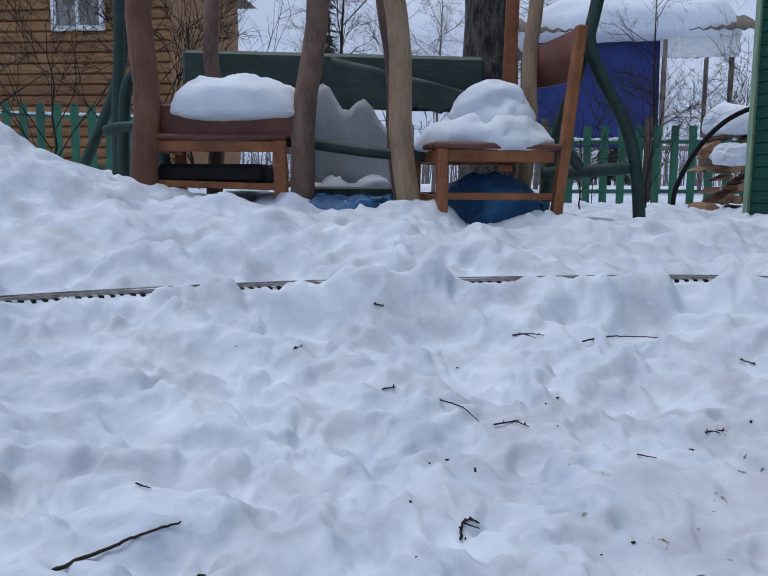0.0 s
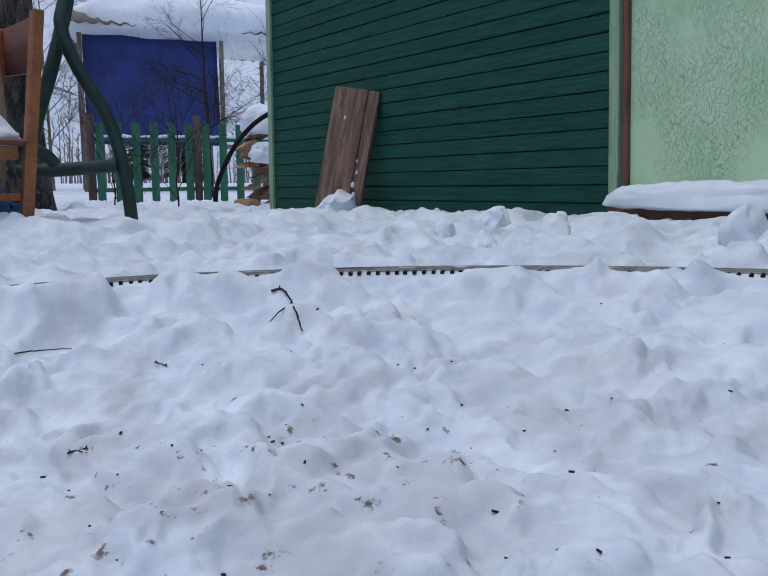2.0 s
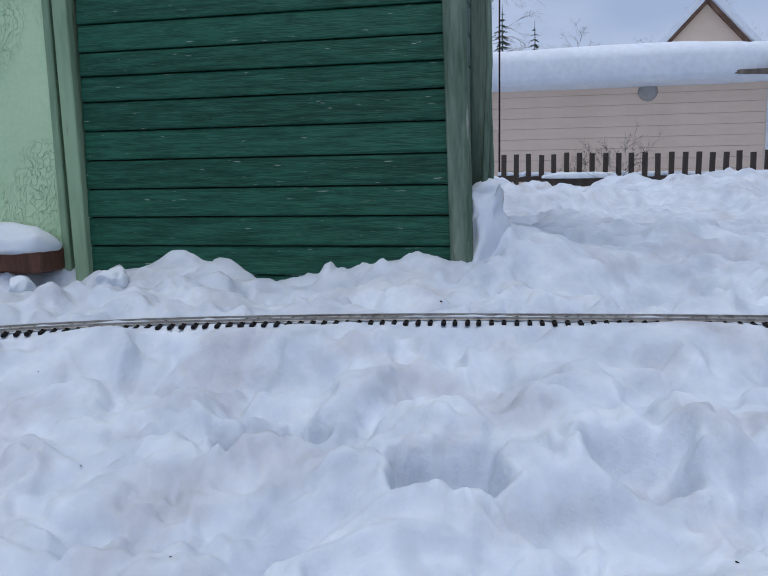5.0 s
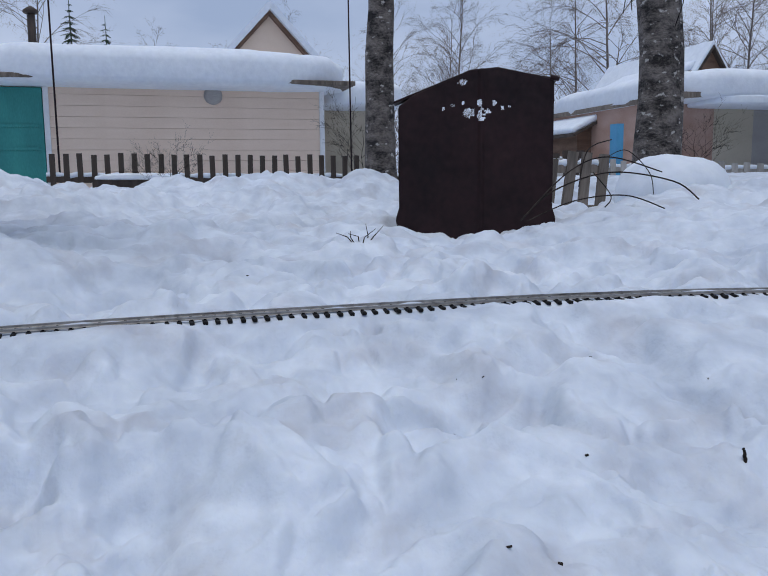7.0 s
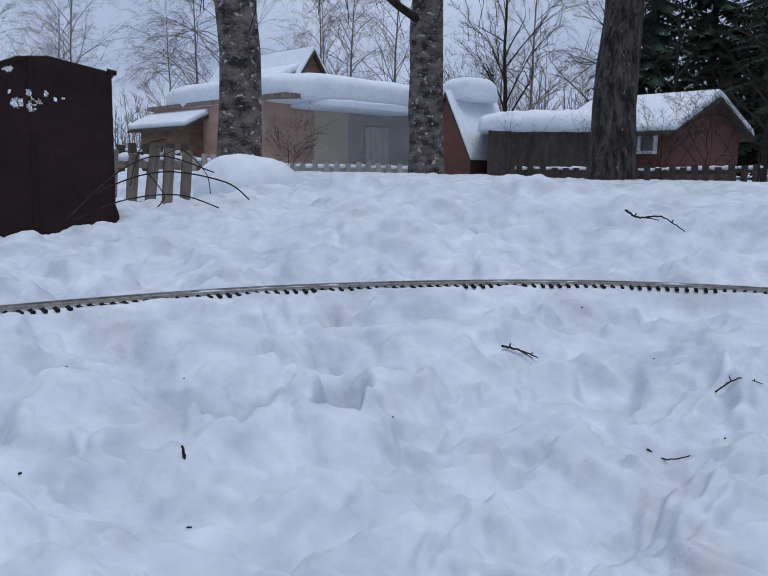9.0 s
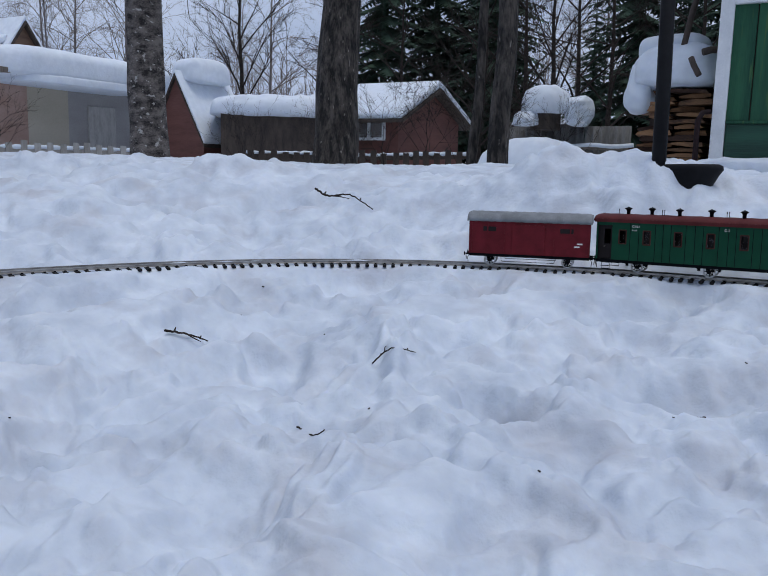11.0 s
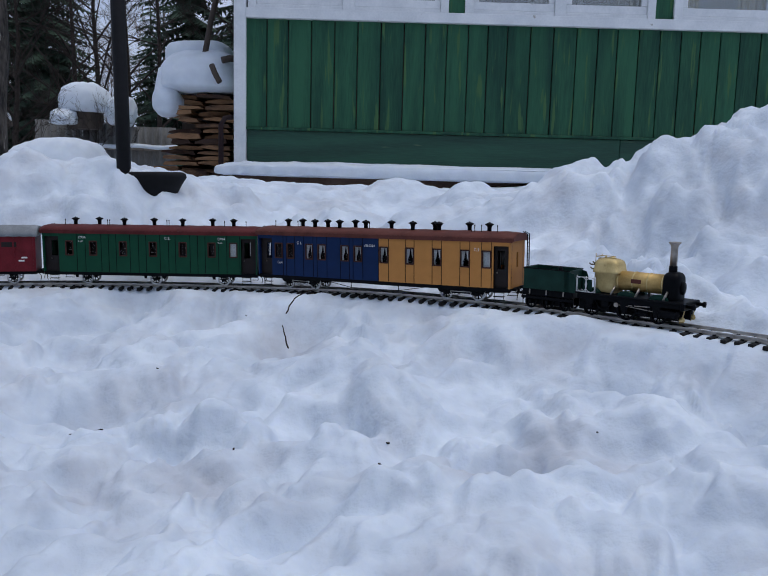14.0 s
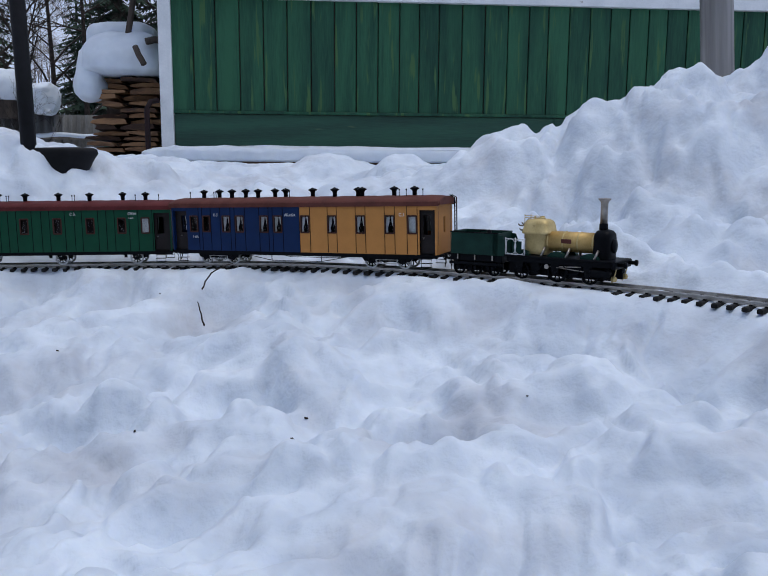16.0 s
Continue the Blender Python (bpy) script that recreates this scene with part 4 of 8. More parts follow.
def tree(name, base, top, r0, r1, bark, label, seed, limbs=6, limb_from=0.55, limb_len=1.6, depth=3, droop=0.03, category="tree", group="", hang=0):
    rng = random.Random(seed)
    t = thing(name, pose(*base), label, category, group)
    bm = bmesh.new()
    rel = Vector(top) - Vector(base)
    trunk_mesh(bm, (0, 0, -0.3), rel, r0, r1, seed)
    part("trunk", bm, bark, t)
    bm = bmesh.new()
    for i in range(limbs):
        f = limb_from + (1 - limb_from) * (i + 0.5) / limbs
        a = rng.uniform(0, 2 * math.pi)
        grow(bm, rel * f, (math.cos(a), math.sin(a), rng.uniform(0.1, 0.8)), limb_len * rng.uniform(0.7, 1.2), r0 * 0.28 * (1.2 - f * 0.7), depth, rng, droop=droop, split=(3, 4))
    for i in range(hang):
        a = rng.uniform(0, 2 * math.pi)
        r = rng.uniform(0.2, 0.75)
        p = Vector((r * math.cos(a), r * math.sin(a), rng.uniform(4.2, 5.0)))
        line = [p + rel * 0.12]
        end = rng.uniform(1.35, 2.3)
        while line[-1].z > end:
            line.append(line[-1] + Vector((rng.uniform(-0.05, 0.05), rng.uniform(-0.05, 0.05), -0.16)))
        tube(bm, line, [0.009 - 0.006 * k / len(line) for k in range(len(line))], 4)
        q = line[len(line) // 2]
        tube(bm, [q, q + Vector((rng.uniform(-0.1, 0.1), rng.uniform(-0.1, 0.1), -0.2)), q + Vector((rng.uniform(-0.14, 0.14), rng.uniform(-0.14, 0.14), -0.5))], [0.005, 0.004, 0.002], 4)
    part("crown", bm, TWIGBARK, t)
    return t


tree("birch_tree", (6.85, -1.6, 0.2), (7.15, -1.75, 6.5), 0.115, 0.08, BIRCH, "patchy birch trunk behind the iron shed", 11, 6, 0.4)
tree("birch_tree", (5.75, -3.38, 0.1), (6.05, -3.62, 6.5), 0.165, 0.12, BIRCH, "thick birch with dark cracked lower bark", 12, 7, 0.3, droop=0.12, hang=9)
tree("birch_tree", (7.0, -6.7, 0.2), (7.35, -6.95, 7.5), 0.2, 0.14, BIRCH, "birch with white flaking bark beside the snow roofs", 13, 7, 0.2, droop=0.12, hang=8)
tree("old_tree", (4.98, -7.3, 0.15), (5.25, -8.2, 7.5), 0.225, 0.16, BARK, "massive dark tree with rough bark and a pale scar", 14, 6, 0.3)

# ---- the model train ----
GAUGE = 0.05

def enamel(name, colour, rough=0.5, var=0.22):
    d, l = [c * (1 - var) for c in colour], [min(1, c * (1 + var)) for c in colour]
    m = paint(name, d, l, (30, 30, 30), rough, bump=0.06, fine=300, bump_dist=0.002)
    m.node_tree.nodes['Principled BSDF'].inputs['Specular IOR Level'].default_value = 0.14
    return m


BLUE = enamel("deep_blue_enamel", (0.004, 0.02, 0.075), 0.5, 0.1)
OCHRE = enamel("ochre_enamel", (0.49, 0.215, 0.06), 0.55, 0.07)
COACHGREEN = enamel("coach_green_enamel", (0.005, 0.055, 0.028), 0.5, 0.1)
ROOFRED = enamel("oxide_red_roof", (0.105, 0.034, 0.026), 0.6)
ROOFDARK = enamel("dark_maroon_roof", (0.09, 0.018, 0.018), 0.6)
BLACK = enamel("black_enamel", (0.003, 0.0035, 0.005), 0.45)
BLACK.node_tree.nodes["Principled BSDF"].inputs["Specular IOR Level"].default_value = 0.07
WAGONRED = enamel("wagon_red_enamel", (0.13, 0.012, 0.018))
GREYROOF = enamel("grey_roof_enamel", (0.2, 0.21, 0.22), 0.55)
TENDERGREEN = enamel("tender_green_enamel", (0.006, 0.03, 0.022), 0.5)
WHITEPAINT = enamel("white_lettering", (0.72, 0.72, 0.7), 0.6, 0.05)
SASH = enamel("brown_window_sash", (0.05, 0.021, 0.016), 0.5)
TYRE = paint("pale_grey_tyre", (0.5, 0.5, 0.51), (0.66, 0.66, 0.66), (60, 60, 60), 0.5, 0.1, bump=0)
BRASS = paint("polished_brass", (0.46, 0.34, 0.14), (0.62, 0.48, 0.23), (40, 40, 40), 0.55, 0.5, bump=0.06, fine=300, bump_dist=0.002, worn=(0.42, 0.3, 0.13), worn_at=0.66)
ORANGEBRASS = paint("orange_brass_lagging", (0.4, 0.26, 0.085), (0.55, 0.37, 0.14), (60, 8, 60), 0.55, 0.5, bump=0.1, fine=300, bump_dist=0.002)
CHROME = paint("bare_steel", (0.2, 0.18, 0.16), (0.42, 0.38, 0.34), (50, 50, 50), 0.35, 0.9, bump=0.05)
BLIND = paint("white_window_blind", (0.62, 0.62, 0.6), (0.75, 0.75, 0.73), (40, 40, 40), 0.8, bump=0)
COACHGLASS, cg_t, cg_b = nodes_of("coach_window_glass")
cg_b.inputs["Base Color"].default_value = (0.86, 0.88, 0.9, 1)
cg_b.inputs["IOR"].default_value = 1.15
cg_b.inputs["Roughness"].default_value = 0.05
cg_b.inputs["Transmission Weight"].default_value = 1.0


def lettering(text, size, m, parent, material=WHITEPAINT):
    cu = bpy.data.curves.new("lettering", "FONT")
    cu.body, cu.size, cu.extrude = text, size, 0.00015
    cu.align_x, cu.align_y = "CENTER", "CENTER"
    tmp = new("tmp", cu)
    me = bpy.data.meshes.new_from_object(tmp)
    bpy.data.objects.remove(tmp)
    me.name = "lettering"
    me.materials.clear()
    me.materials.append(material)
    ob = new("lettering", me)
    ob.parent = parent
    ob.matrix_basis = m @ pose(0, 0, 0, 90, 0, 0)
    return ob


def wheelset(parent, x, r=0.0165, spokes=8, rim=None):
    """Two spoked wheels on an axle, as parts of a vehicle."""
    for side in (-1, 1):
        bm = bmesh.new()
        y = side * (GAUGE / 2)
        turn = Matrix.Translation((x, y, r)) @ Matrix.Rotation(radians(90 * side), 4, "X")
        lathe(bm, ((r * 0.2, -0.004), (r * 0.24, 0.002), (r * 0.1, 0.0045)), turn, 12)
        for k in range(spokes):
            a = 2 * math.pi * k / spokes
            tube(bm, [turn @ Vector((math.cos(a) * r * 0.15, math.sin(a) * r * 0.15, 0)), turn @ Vector((math.cos(a) * r * 0.85, math.sin(a) * r * 0.85, 0))], 0.0014, 5)
        w = part("wheel", bm, BLACK, parent)
        bm = bmesh.new()
        lathe(bm, ((r * 0.84, -0.003), (r * 1.1, -0.003), (r * 1.1, -0.0015), (r * 1.0, -0.001), (r * 0.99, 0.003), (r * 0.87, 0.0034), (r * 0.86, 0.001), (r * 0.84, 0.001), (r * 0.84, -0.003)), turn, 28, cap=False)
        part("tyre", bm, rim or TYRE, w)
    bm = bmesh.new()
    tube(bm, [(x, -GAUGE / 2, r), (x, GAUGE / 2, r)], 0.002, 8)
    part("axle", bm, BLACK, parent)


def axle_guard(bm, x, y, r=0.0165):
    """W-irons, axle box and leaf spring outside a wheel."""
    s = 1 if y > 0 else -1
    prism(bm, ((x - 0.013, 0.034), (x - 0.005, 0.012), (x + 0.005, 0.012), (x + 0.013, 0.034), (x + 0.008, 0.034), (x + 0.004, 0.02), (x - 0.004, 0.02), (x - 0.008, 0.034)), y - 0.0008, y + 0.0008)
    box(bm, x - 0.004, x + 0.004, y - 0.003 + 0.001 * s, y + 0.003 + 0.001 * s, r - 0.005, r + 0.004, 0.001)
    for k in range(3):
        n = 0.017 - 0.0045 * k
        tube(bm, [(x - n, y + 0.001 * s, 0.031 - 0.001 * k), (x, y + 0.001 * s, 0.026 - 0.001 * k), (x + n, y + 0.001 * s, 0.031 - 0.001 * k)], 0.0011, 5)


def buffers_and_coupling(parent, x, sign, w=0.05):
    bm = bmesh.new()
    for y in (-0.03, 0.03):
        turn = Matrix.Translation((x, y, 0.033)) @ Matrix.Rotation(radians(90 * sign), 4, "Y")
        one = bmesh.new()
        lathe(one, ((0.0035, 0), (0.0035, 0.009), (0.0018, 0.009), (0.0018, 0.015), (0.006, 0.015), (0.006, 0.0165), (0.001, 0.018)), turn, 14)
        part("buffer", one, BLACK, parent)
    tube(bm, [(x, 0, 0.033), (x + 0.01 * sign, 0, 0.032), (x + 0.016 * sign, 0, 0.026), (x + 0.014 * sign, 0, 0.012)], 0.0012, 6)
    tube(bm, [(x, -0.015, 0.03), (x + 0.008 * sign, -0.016, 0.02), (x + 0.006 * sign, -0.016, 0.006)], 0.001, 6)
    part("coupling_hook", bm, BLACK, parent)


def ladder(parent, x, y, sign, z0=0.03, z1=0.165):
    bm = bmesh.new()
    for yy in (y, y + 0.014):
        tube(bm, [(x, yy, z0), (x, yy, z1), (x - 0.012 * sign, yy, z1 + 0.006)], 0.0015, 5)
    for k in range(15):
        z = z0 + 0.006 + (z1 - z0 - 0.01) * k / 14
        tube(bm, [(x, y, z), (x, y + 0.014, z)], 0.0008, 4)
    part("ladder", bm, BLACK, parent)


def steps(parent, x, y):
    bm = bmesh.new()
    for z, d in ((0.026, 0.0), (0.016, 0.002), (0.007, 0.004)):
        box(bm, x - 0.013, x + 0.013, y - 0.006 + (0.002 if y > 0 else -0.002), y + 0.004, z, z + 0.0012)
    for xx in (x - 0.012, x + 0.012):
        tube(bm, [(xx, y, 0.036), (xx, y - (0.004 if y < 0 else -0.004), 0.006)], 0.0007, 5)
    part("steps", bm, BLACK, parent)


def roof_mesh(L, w, z, h, over=0.008, curl=0.0):
    """A low arched roof whose ends curve down."""
    bm = bmesh.new()
    rings = []
    n = 40
    for i in range(n + 1):
        x = -L / 2 - over + (L + 2 * over) * i / n
        e = min(1.0, (min(i, n - i) / n) / 0.035)
        drop = (1 - e) ** 2 * curl
        row = []
        for k in range(15):
            a = math.pi * k / 14
            row.append(bm.verts.new((x, -math.cos(a) * (w / 2 + 0.004), z + (h - drop * h) * math.sin(a) ** 0.8 + 0.0006 * math.sin(i * 2.2))))
        rings.append(row)
    for a, b in zip(rings, rings[1:]):
        for k in range(14):
            bm.faces.new((a[k], b[k], b[k + 1], a[k + 1])).smooth = True
        bm.faces.new((a[0], a[14], b[14], b[0]))
    bm.faces.new(rings[0])
    bm.faces.new(list(reversed(rings[-1])))
    bmesh.ops.recalc_face_normals(bm, faces=bm.faces)
    return bm


def side_wall(bm, x0, x1, y, wins, z0, z1, wz0, wz1, thick=0.003, seams=()):
    """A wall with window openings through it; wins: (centre, width)."""
    s = 1 if y > 0 else -1
    a, b = (y - thick, y) if s > 0 else (y, y + thick)
    box(bm, x0, x1, a, b, z0, wz0)
    box(bm, x0, x1, a, b, wz1, z1)
    at = x0
    for c, w in sorted(wins):
        if c - w / 2 < x0 - 1e-6 or c + w / 2 > x1 + 1e-6:
            continue
        box(bm, at, c - w / 2, a, b, wz0, wz1)
        at = c + w / 2
    box(bm, at, x1, a, b, wz0, wz1)


def vent(bm, x, y, z, s=1.0):
    m = Matrix.Translation((x, y, z))
    lathe(bm, ((0.0045 * s, -0.008), (0.0045 * s, 0.009 * s), (0.0055 * s, 0.012 * s), (0.0095 * s, 0.0145 * s), (0.0095 * s, 0.0155 * s), (0.006 * s, 0.0175 * s), (0.003 * s, 0.0185 * s), (0.001, 0.02 * s)), m, 14)


def coach(name, label, L, W, zones, wins, blinds, doors, vents, pipes, axles, bogies, roofmat, roofcurl, texts, seams):
    """A wooden passenger coach; its local x runs towards the engine. zones: (from, to, material)."""
    Z0, Z1, WZ0, WZ1 = 0.036, 0.151, 0.085, 0.126
    c = thing(name, pose(0, 0, 0), label, "train coach", "train vehicles")
    off = -L / 2
    shut = [(w[0] + off, w[1]) for w in wins]
    dw = [(d + off, 0.026) for d in doors]
    bm = bmesh.new()
    box(bm, -L / 2, L / 2, -W / 2 + 0.004, W / 2 - 0.004, 0.030, 0.037)
    box(bm, -L / 2, L / 2, -W / 2 + 0.001, -W / 2 + 0.004, 0.027, 0.036)
    box(bm, -L / 2, L / 2, W / 2 - 0.004, W / 2 - 0.001, 0.027, 0.036)
    part("underframe", bm, BLACK, c)
    inner0, inner1 = doors[0] + off + 0.016, doors[1] + off - 0.016
    for x0, x1, material in zones:
        x0, x1 = max(x0 + off, inner0), min(x1 + off, inner1)
        for y in (-W / 2, W / 2):
            bm = bmesh.new()
            side_wall(bm, x0, x1, y, [w for w in shut if x0 - 1e-6 <= w[0] <= x1 + 1e-6], Z0, Z1, WZ0, WZ1)
            part("side_wall", bm, material, c)
    for end, material in ((-1, zones[0][2]), (1, zones[-1][2])):
        d = doors[0] + off if end < 0 else doors[1] + off
        x_in = inner0 if end < 0 else inner1
        x_out = end * L / 2
        a, b = sorted((x_out, x_out - end * 0.003))
        bm = bmesh.new()
        box(bm, a, b, -W / 2, -0.018, Z0, Z1)
        box(bm, a, b, 0.018, W / 2, Z0, Z1)
        box(bm, a, b, -0.018, 0.018, 0.122, Z1 + 0.016)
        box(bm, a, b, -0.018, 0.018, Z0, 0.086)
        box(bm, a, b, -0.018, -0.006, 0.086, 0.122)
        box(bm, a, b, 0.006, 0.018, 0.086, 0.122)
        part("end_wall", bm, material, c)
        for y in (-1, 1):
            # recessed vestibule door with its own window
            yy = y * (W / 2 - 0.009)
            dd = DOORDARK
            bm = bmesh.new()
            lo, hi = sorted((x_in, x_out))
            side_wall(bm, lo, hi, yy, [(d, 0.019)], Z0, Z1 - 0.006, 0.082, 0.127)
            door = part("door", bm, dd, c, "dark recessed end door")
            bm = bmesh.new()
            tube(bm, [(d - 0.009, yy + y * 0.001, 0.072), (d - 0.009, yy + y * 0.003, 0.075), (d - 0.006, yy + y * 0.003, 0.075)], 0.0008, 6)
            part("door_handle", bm, CHROME, door)
            bm = bmesh.new()
            edge = x_out - end * 0.004
            box(bm, min(edge, x_out), max(edge, x_out), y * W / 2 - 0.002, y * W / 2 + 0.002, Z0, Z1)
            box(bm, lo, hi, y * W / 2 - 0.0015, y * W / 2 + 0.0015, Z1 - 0.012, Z1)
            part("corner_post", bm, material, c)
    # added dark sheet along the middle, stops light from the far windows
    bm = bmesh.new()
    box(bm, inner0, inner1, -0.002, 0.002, Z0 + 0.002, Z1 - 0.002)
    part("light_stop", bm, DOORDARK, c)
    # sashes, panes, blinds and curtains
    for i, (x, w) in enumerate(shut):
        for y in (-W / 2, W / 2):
            s = 1 if y > 0 else -1
            win = bmesh.new()
            for a, b, e, f in ((x - w / 2 - 0.0015, x - w / 2 + 0.0015, WZ0, WZ1), (x + w / 2 - 0.0015, x + w / 2 + 0.0015, WZ0, WZ1), (x - w / 2, x + w / 2, WZ0 - 0.0015, WZ0 + 0.002), (x - w / 2, x + w / 2, WZ1 - 0.002, WZ1 + 0.0015)):
                box(win, a, b, y - 0.0018, y + 0.0018, e, f)
            frame_ob = part("window_sash", win, SASH, c)
            bm = bmesh.new()
            box(bm, x - w / 2, x + w / 2, y - s * 0.0025, y - s * 0.0021, WZ0, WZ1)
            part("pane", bm, COACHGLASS, frame_ob).visible_shadow = False
            kind = blinds[i]
            yy = y - s * 0.006
            bm = bmesh.new()
            if kind == "c":
                for q in (-1, 1):
                    pts = [(x + q * w / 2, WZ1), (x + q * 0.001, WZ1), (x + q * w * 0.16, WZ0 + 0.022), (x + q * w * 0.33, WZ0 + 0.012), (x + q * w * 0.27, WZ0), (x + q * w / 2, WZ0)]
                    prism(bm, pts, yy - 0.0006, yy + 0.0006)
                part("curtain", bm, BLIND, frame_ob, "parted white curtain")
            elif kind == "d":
                box(bm, x - w / 2, x + w / 2, yy - 0.0006, yy + 0.0006, WZ0, WZ1)
                part("blind", bm, DOORDARK, frame_ob, "dark drawn blind")
            elif kind == "b":
                box(bm, x - w / 2, x + w / 2, yy - 0.0006, yy + 0.0006, WZ0, WZ1)
                part("blind", bm, BLIND, frame_ob, "white drawn blind")
            else:
                bm.free()
    # raised seams between the panels
    for x in seams:
        for y in (-W / 2, W / 2):
            bm = bmesh.new()
            box(bm, x + off - 0.0007, x + off + 0.0007, y - 0.0006, y + 0.0006, Z0 + 0.001, Z1 - 0.001)
            part("panel_seam", bm, BLACK, c)
    bm = roof_mesh(L, W, Z1, 0.021, 0.009, roofcurl)
    roof = part("roof", bm, roofmat, c)
    bm = bmesh.new()
    box(bm, -L / 2 - 0.006, L / 2 + 0.006, -W / 2 - 0.0045, -W / 2 - 0.0025, Z1 - 0.003, Z1 + 0.007)
    box(bm, -L / 2 - 0.006, L / 2 + 0.006, W / 2 + 0.0025, W / 2 + 0.0045, Z1 - 0.003, Z1 + 0.007)
    part("eave_strip", bm, roofmat, roof)
    for i, x in enumerate(vents):
        bm = bmesh.new()
        vent(bm, x + off, (-0.012, 0.014)[i % 2] if i % 3 else 0.0, Z1 + 0.019, 1.2)
        part("roof_vent", bm, BLACK, roof)
    for x in pipes:
        bm = bmesh.new()
        tube(bm, [(x + off, -0.02, Z1 + 0.015), (x + off, -0.02, Z1 + 0.033)], [0.0009, 0.0009], 6)
        tube(bm, [(x + off, -0.02, Z1 + 0.033), (x + off, -0.02, Z1 + 0.037)], 0.0016, 6)
        part("lamp_pipe", bm, BLACK, roof)
    # running gear
    for x in axles:
        wheelset(c, x + off)
        for y in (-0.034, 0.034):
            bm = bmesh.new()
            axle_guard(bm, x + off, y)
            for q in (-1, 1):
                tube(bm, [(x + off + q * 0.012, y, 0.033), (x + off + q * 0.03, y, 0.022), (x + off + q * 0.046, y, 0.033)], 0.0008, 5)
                box(bm, x + off + q * 0.028 - 0.004, x + off + q * 0.028 + 0.004, y - 0.001, y + 0.001, 0.018, 0.026)
            part("axle_guard", bm, BLACK, c)
    for x in bogies:
        bog = thing("bogie", pose(x + off, 0, 0), "", "")
        for k in list(bog.keys()):
            del bog[k]
        bog.parent = c
        for q in (-0.0435, 0.0435):
            wheelset(bog, q)
        for y in (-0.034, 0.034):
            bm = bmesh.new()
            prism(bm, ((-0.068, 0.03), (-0.06, 0.018), (-0.036, 0.012), (-0.022, 0.016), (0.022, 0.016), (0.036, 0.012), (0.06, 0.018), (0.068, 0.03), (0.03, 0.032), (-0.03, 0.032)), y - 0.001, y + 0.001)
            for q in (-0.0435, 0.0435):
                box(bm, q - 0.005, q + 0.005, y - 0.003, y + 0.003, 0.011, 0.022, 0.001)
            part("bogie_frame", bm, BLACK, bog)
            bm = bmesh.new()
            yy = y * 1.05
            tube(bm, [(-0.029, yy, 0.021), (-0.024, yy, 0.0125), (0.024, yy, 0.0125), (0.029, yy, 0.021)], 0.0014, 6)
            tube(bm, [(-0.029, yy, 0.021), (0.029, yy, 0.021)], 0.001, 6)
            part("bogie_truss", bm, TYRE, bog, "pale steel truss bar")
    if bogies:
        bm = bmesh.new()
        for y in (-0.045, 0.045):
            a, b = bogies[0] + off + 0.08, bogies[1] + off - 0.08
            q, r = a + (b - a) * 0.28, b - (b - a) * 0.28
            tube(bm, [(a, y, 0.03), (q, y, 0.014), (r, y, 0.014), (b, y, 0.03)], 0.0009, 5)
            tube(bm, [(a, y, 0.031), (b, y, 0.031)], 0.0008, 5)
            for x in (q, r):
                tube(bm, [(x, y, 0.033), (x, y, 0.013)], 0.0011, 5)
        part("truss_rod", bm, BLACK, c)
    for end in (-1, 1):
        buffers_and_coupling(c, end * L / 2, end)
        ladder(c, end * (L / 2 + 0.014), 0.032 if end > 0 else 0.02, end)
        d = (doors[0] if end < 0 else doors[1]) + off
        for y in (-1, 1):
            steps(c, d, y * (W / 2 - 0.003))
    for text, size, x, z in texts:
        lettering(text, size, pose(x + off, -W / 2 - 0.0006, z), c)
    return c


DOORDARK = enamel("near_black_brown_door", (0.018, 0.014, 0.014), 0.5)


def put_on_track(ob, s, reach, size=(1, 1, 1)):
    """Rests a vehicle on the rails with its axles at s - reach and s + reach."""
    a, b = on_track(s - reach)[0], on_track(s + reach)[0]
    d, p = b - a, (a + b) / 2
    ob.matrix_basis = pose(p.x, p.y, p.z, 0, -math.degrees(math.atan2(d.z, d.xy.length)), math.degrees(math.atan2(d.y, d.x))) @ Matrix.Diagonal((*size, 1))


def blue_ochre_coach():
    wins = [(0.0707, 0.024), (0.111, 0.022), (0.1734, 0.023), (0.2152, 0.024), (0.289, 0.023), (0.330, 0.023), (0.4085, 0.023), (0.484, 0.023), (0.561, 0.023), (0.637, 0.023), (0.694, 0.022)]
    seams = [0.086, 0.097, 0.125, 0.155, 0.187, 0.2, 0.232, 0.275, 0.303, 0.315, 0.345, 0.393, 0.423, 0.472, 0.497, 0.548, 0.574, 0.624, 0.65, 0.681, 0.707]
    return coach("passenger_coach", "long blue and ochre wooden model coach with a red roof", 0.755, 0.1, ((0.0, 0.393, BLUE), (0.393, 0.755, OCHRE)), wins, "dxccccccccb",
                 (0.0313, 0.7275), (0.07, 0.11, 0.169, 0.204, 0.25, 0.285, 0.326, 0.397, 0.474, 0.532, 0.549, 0.622, 0.681), (0.04, 0.117, 0.124, 0.342, 0.349, 0.641, 0.65, 0.668, 0.71),
                 (), (0.134, 0.621), ROOFRED, 0.12,
                 (("С.3.", 0.010, 0.142, 0.128), ("АБ.0224", 0.009, 0.366, 0.128), ("1 кл.", 0.009, 0.075, 0.072), ("С.3", 0.010, 0.668, 0.128)), seams)


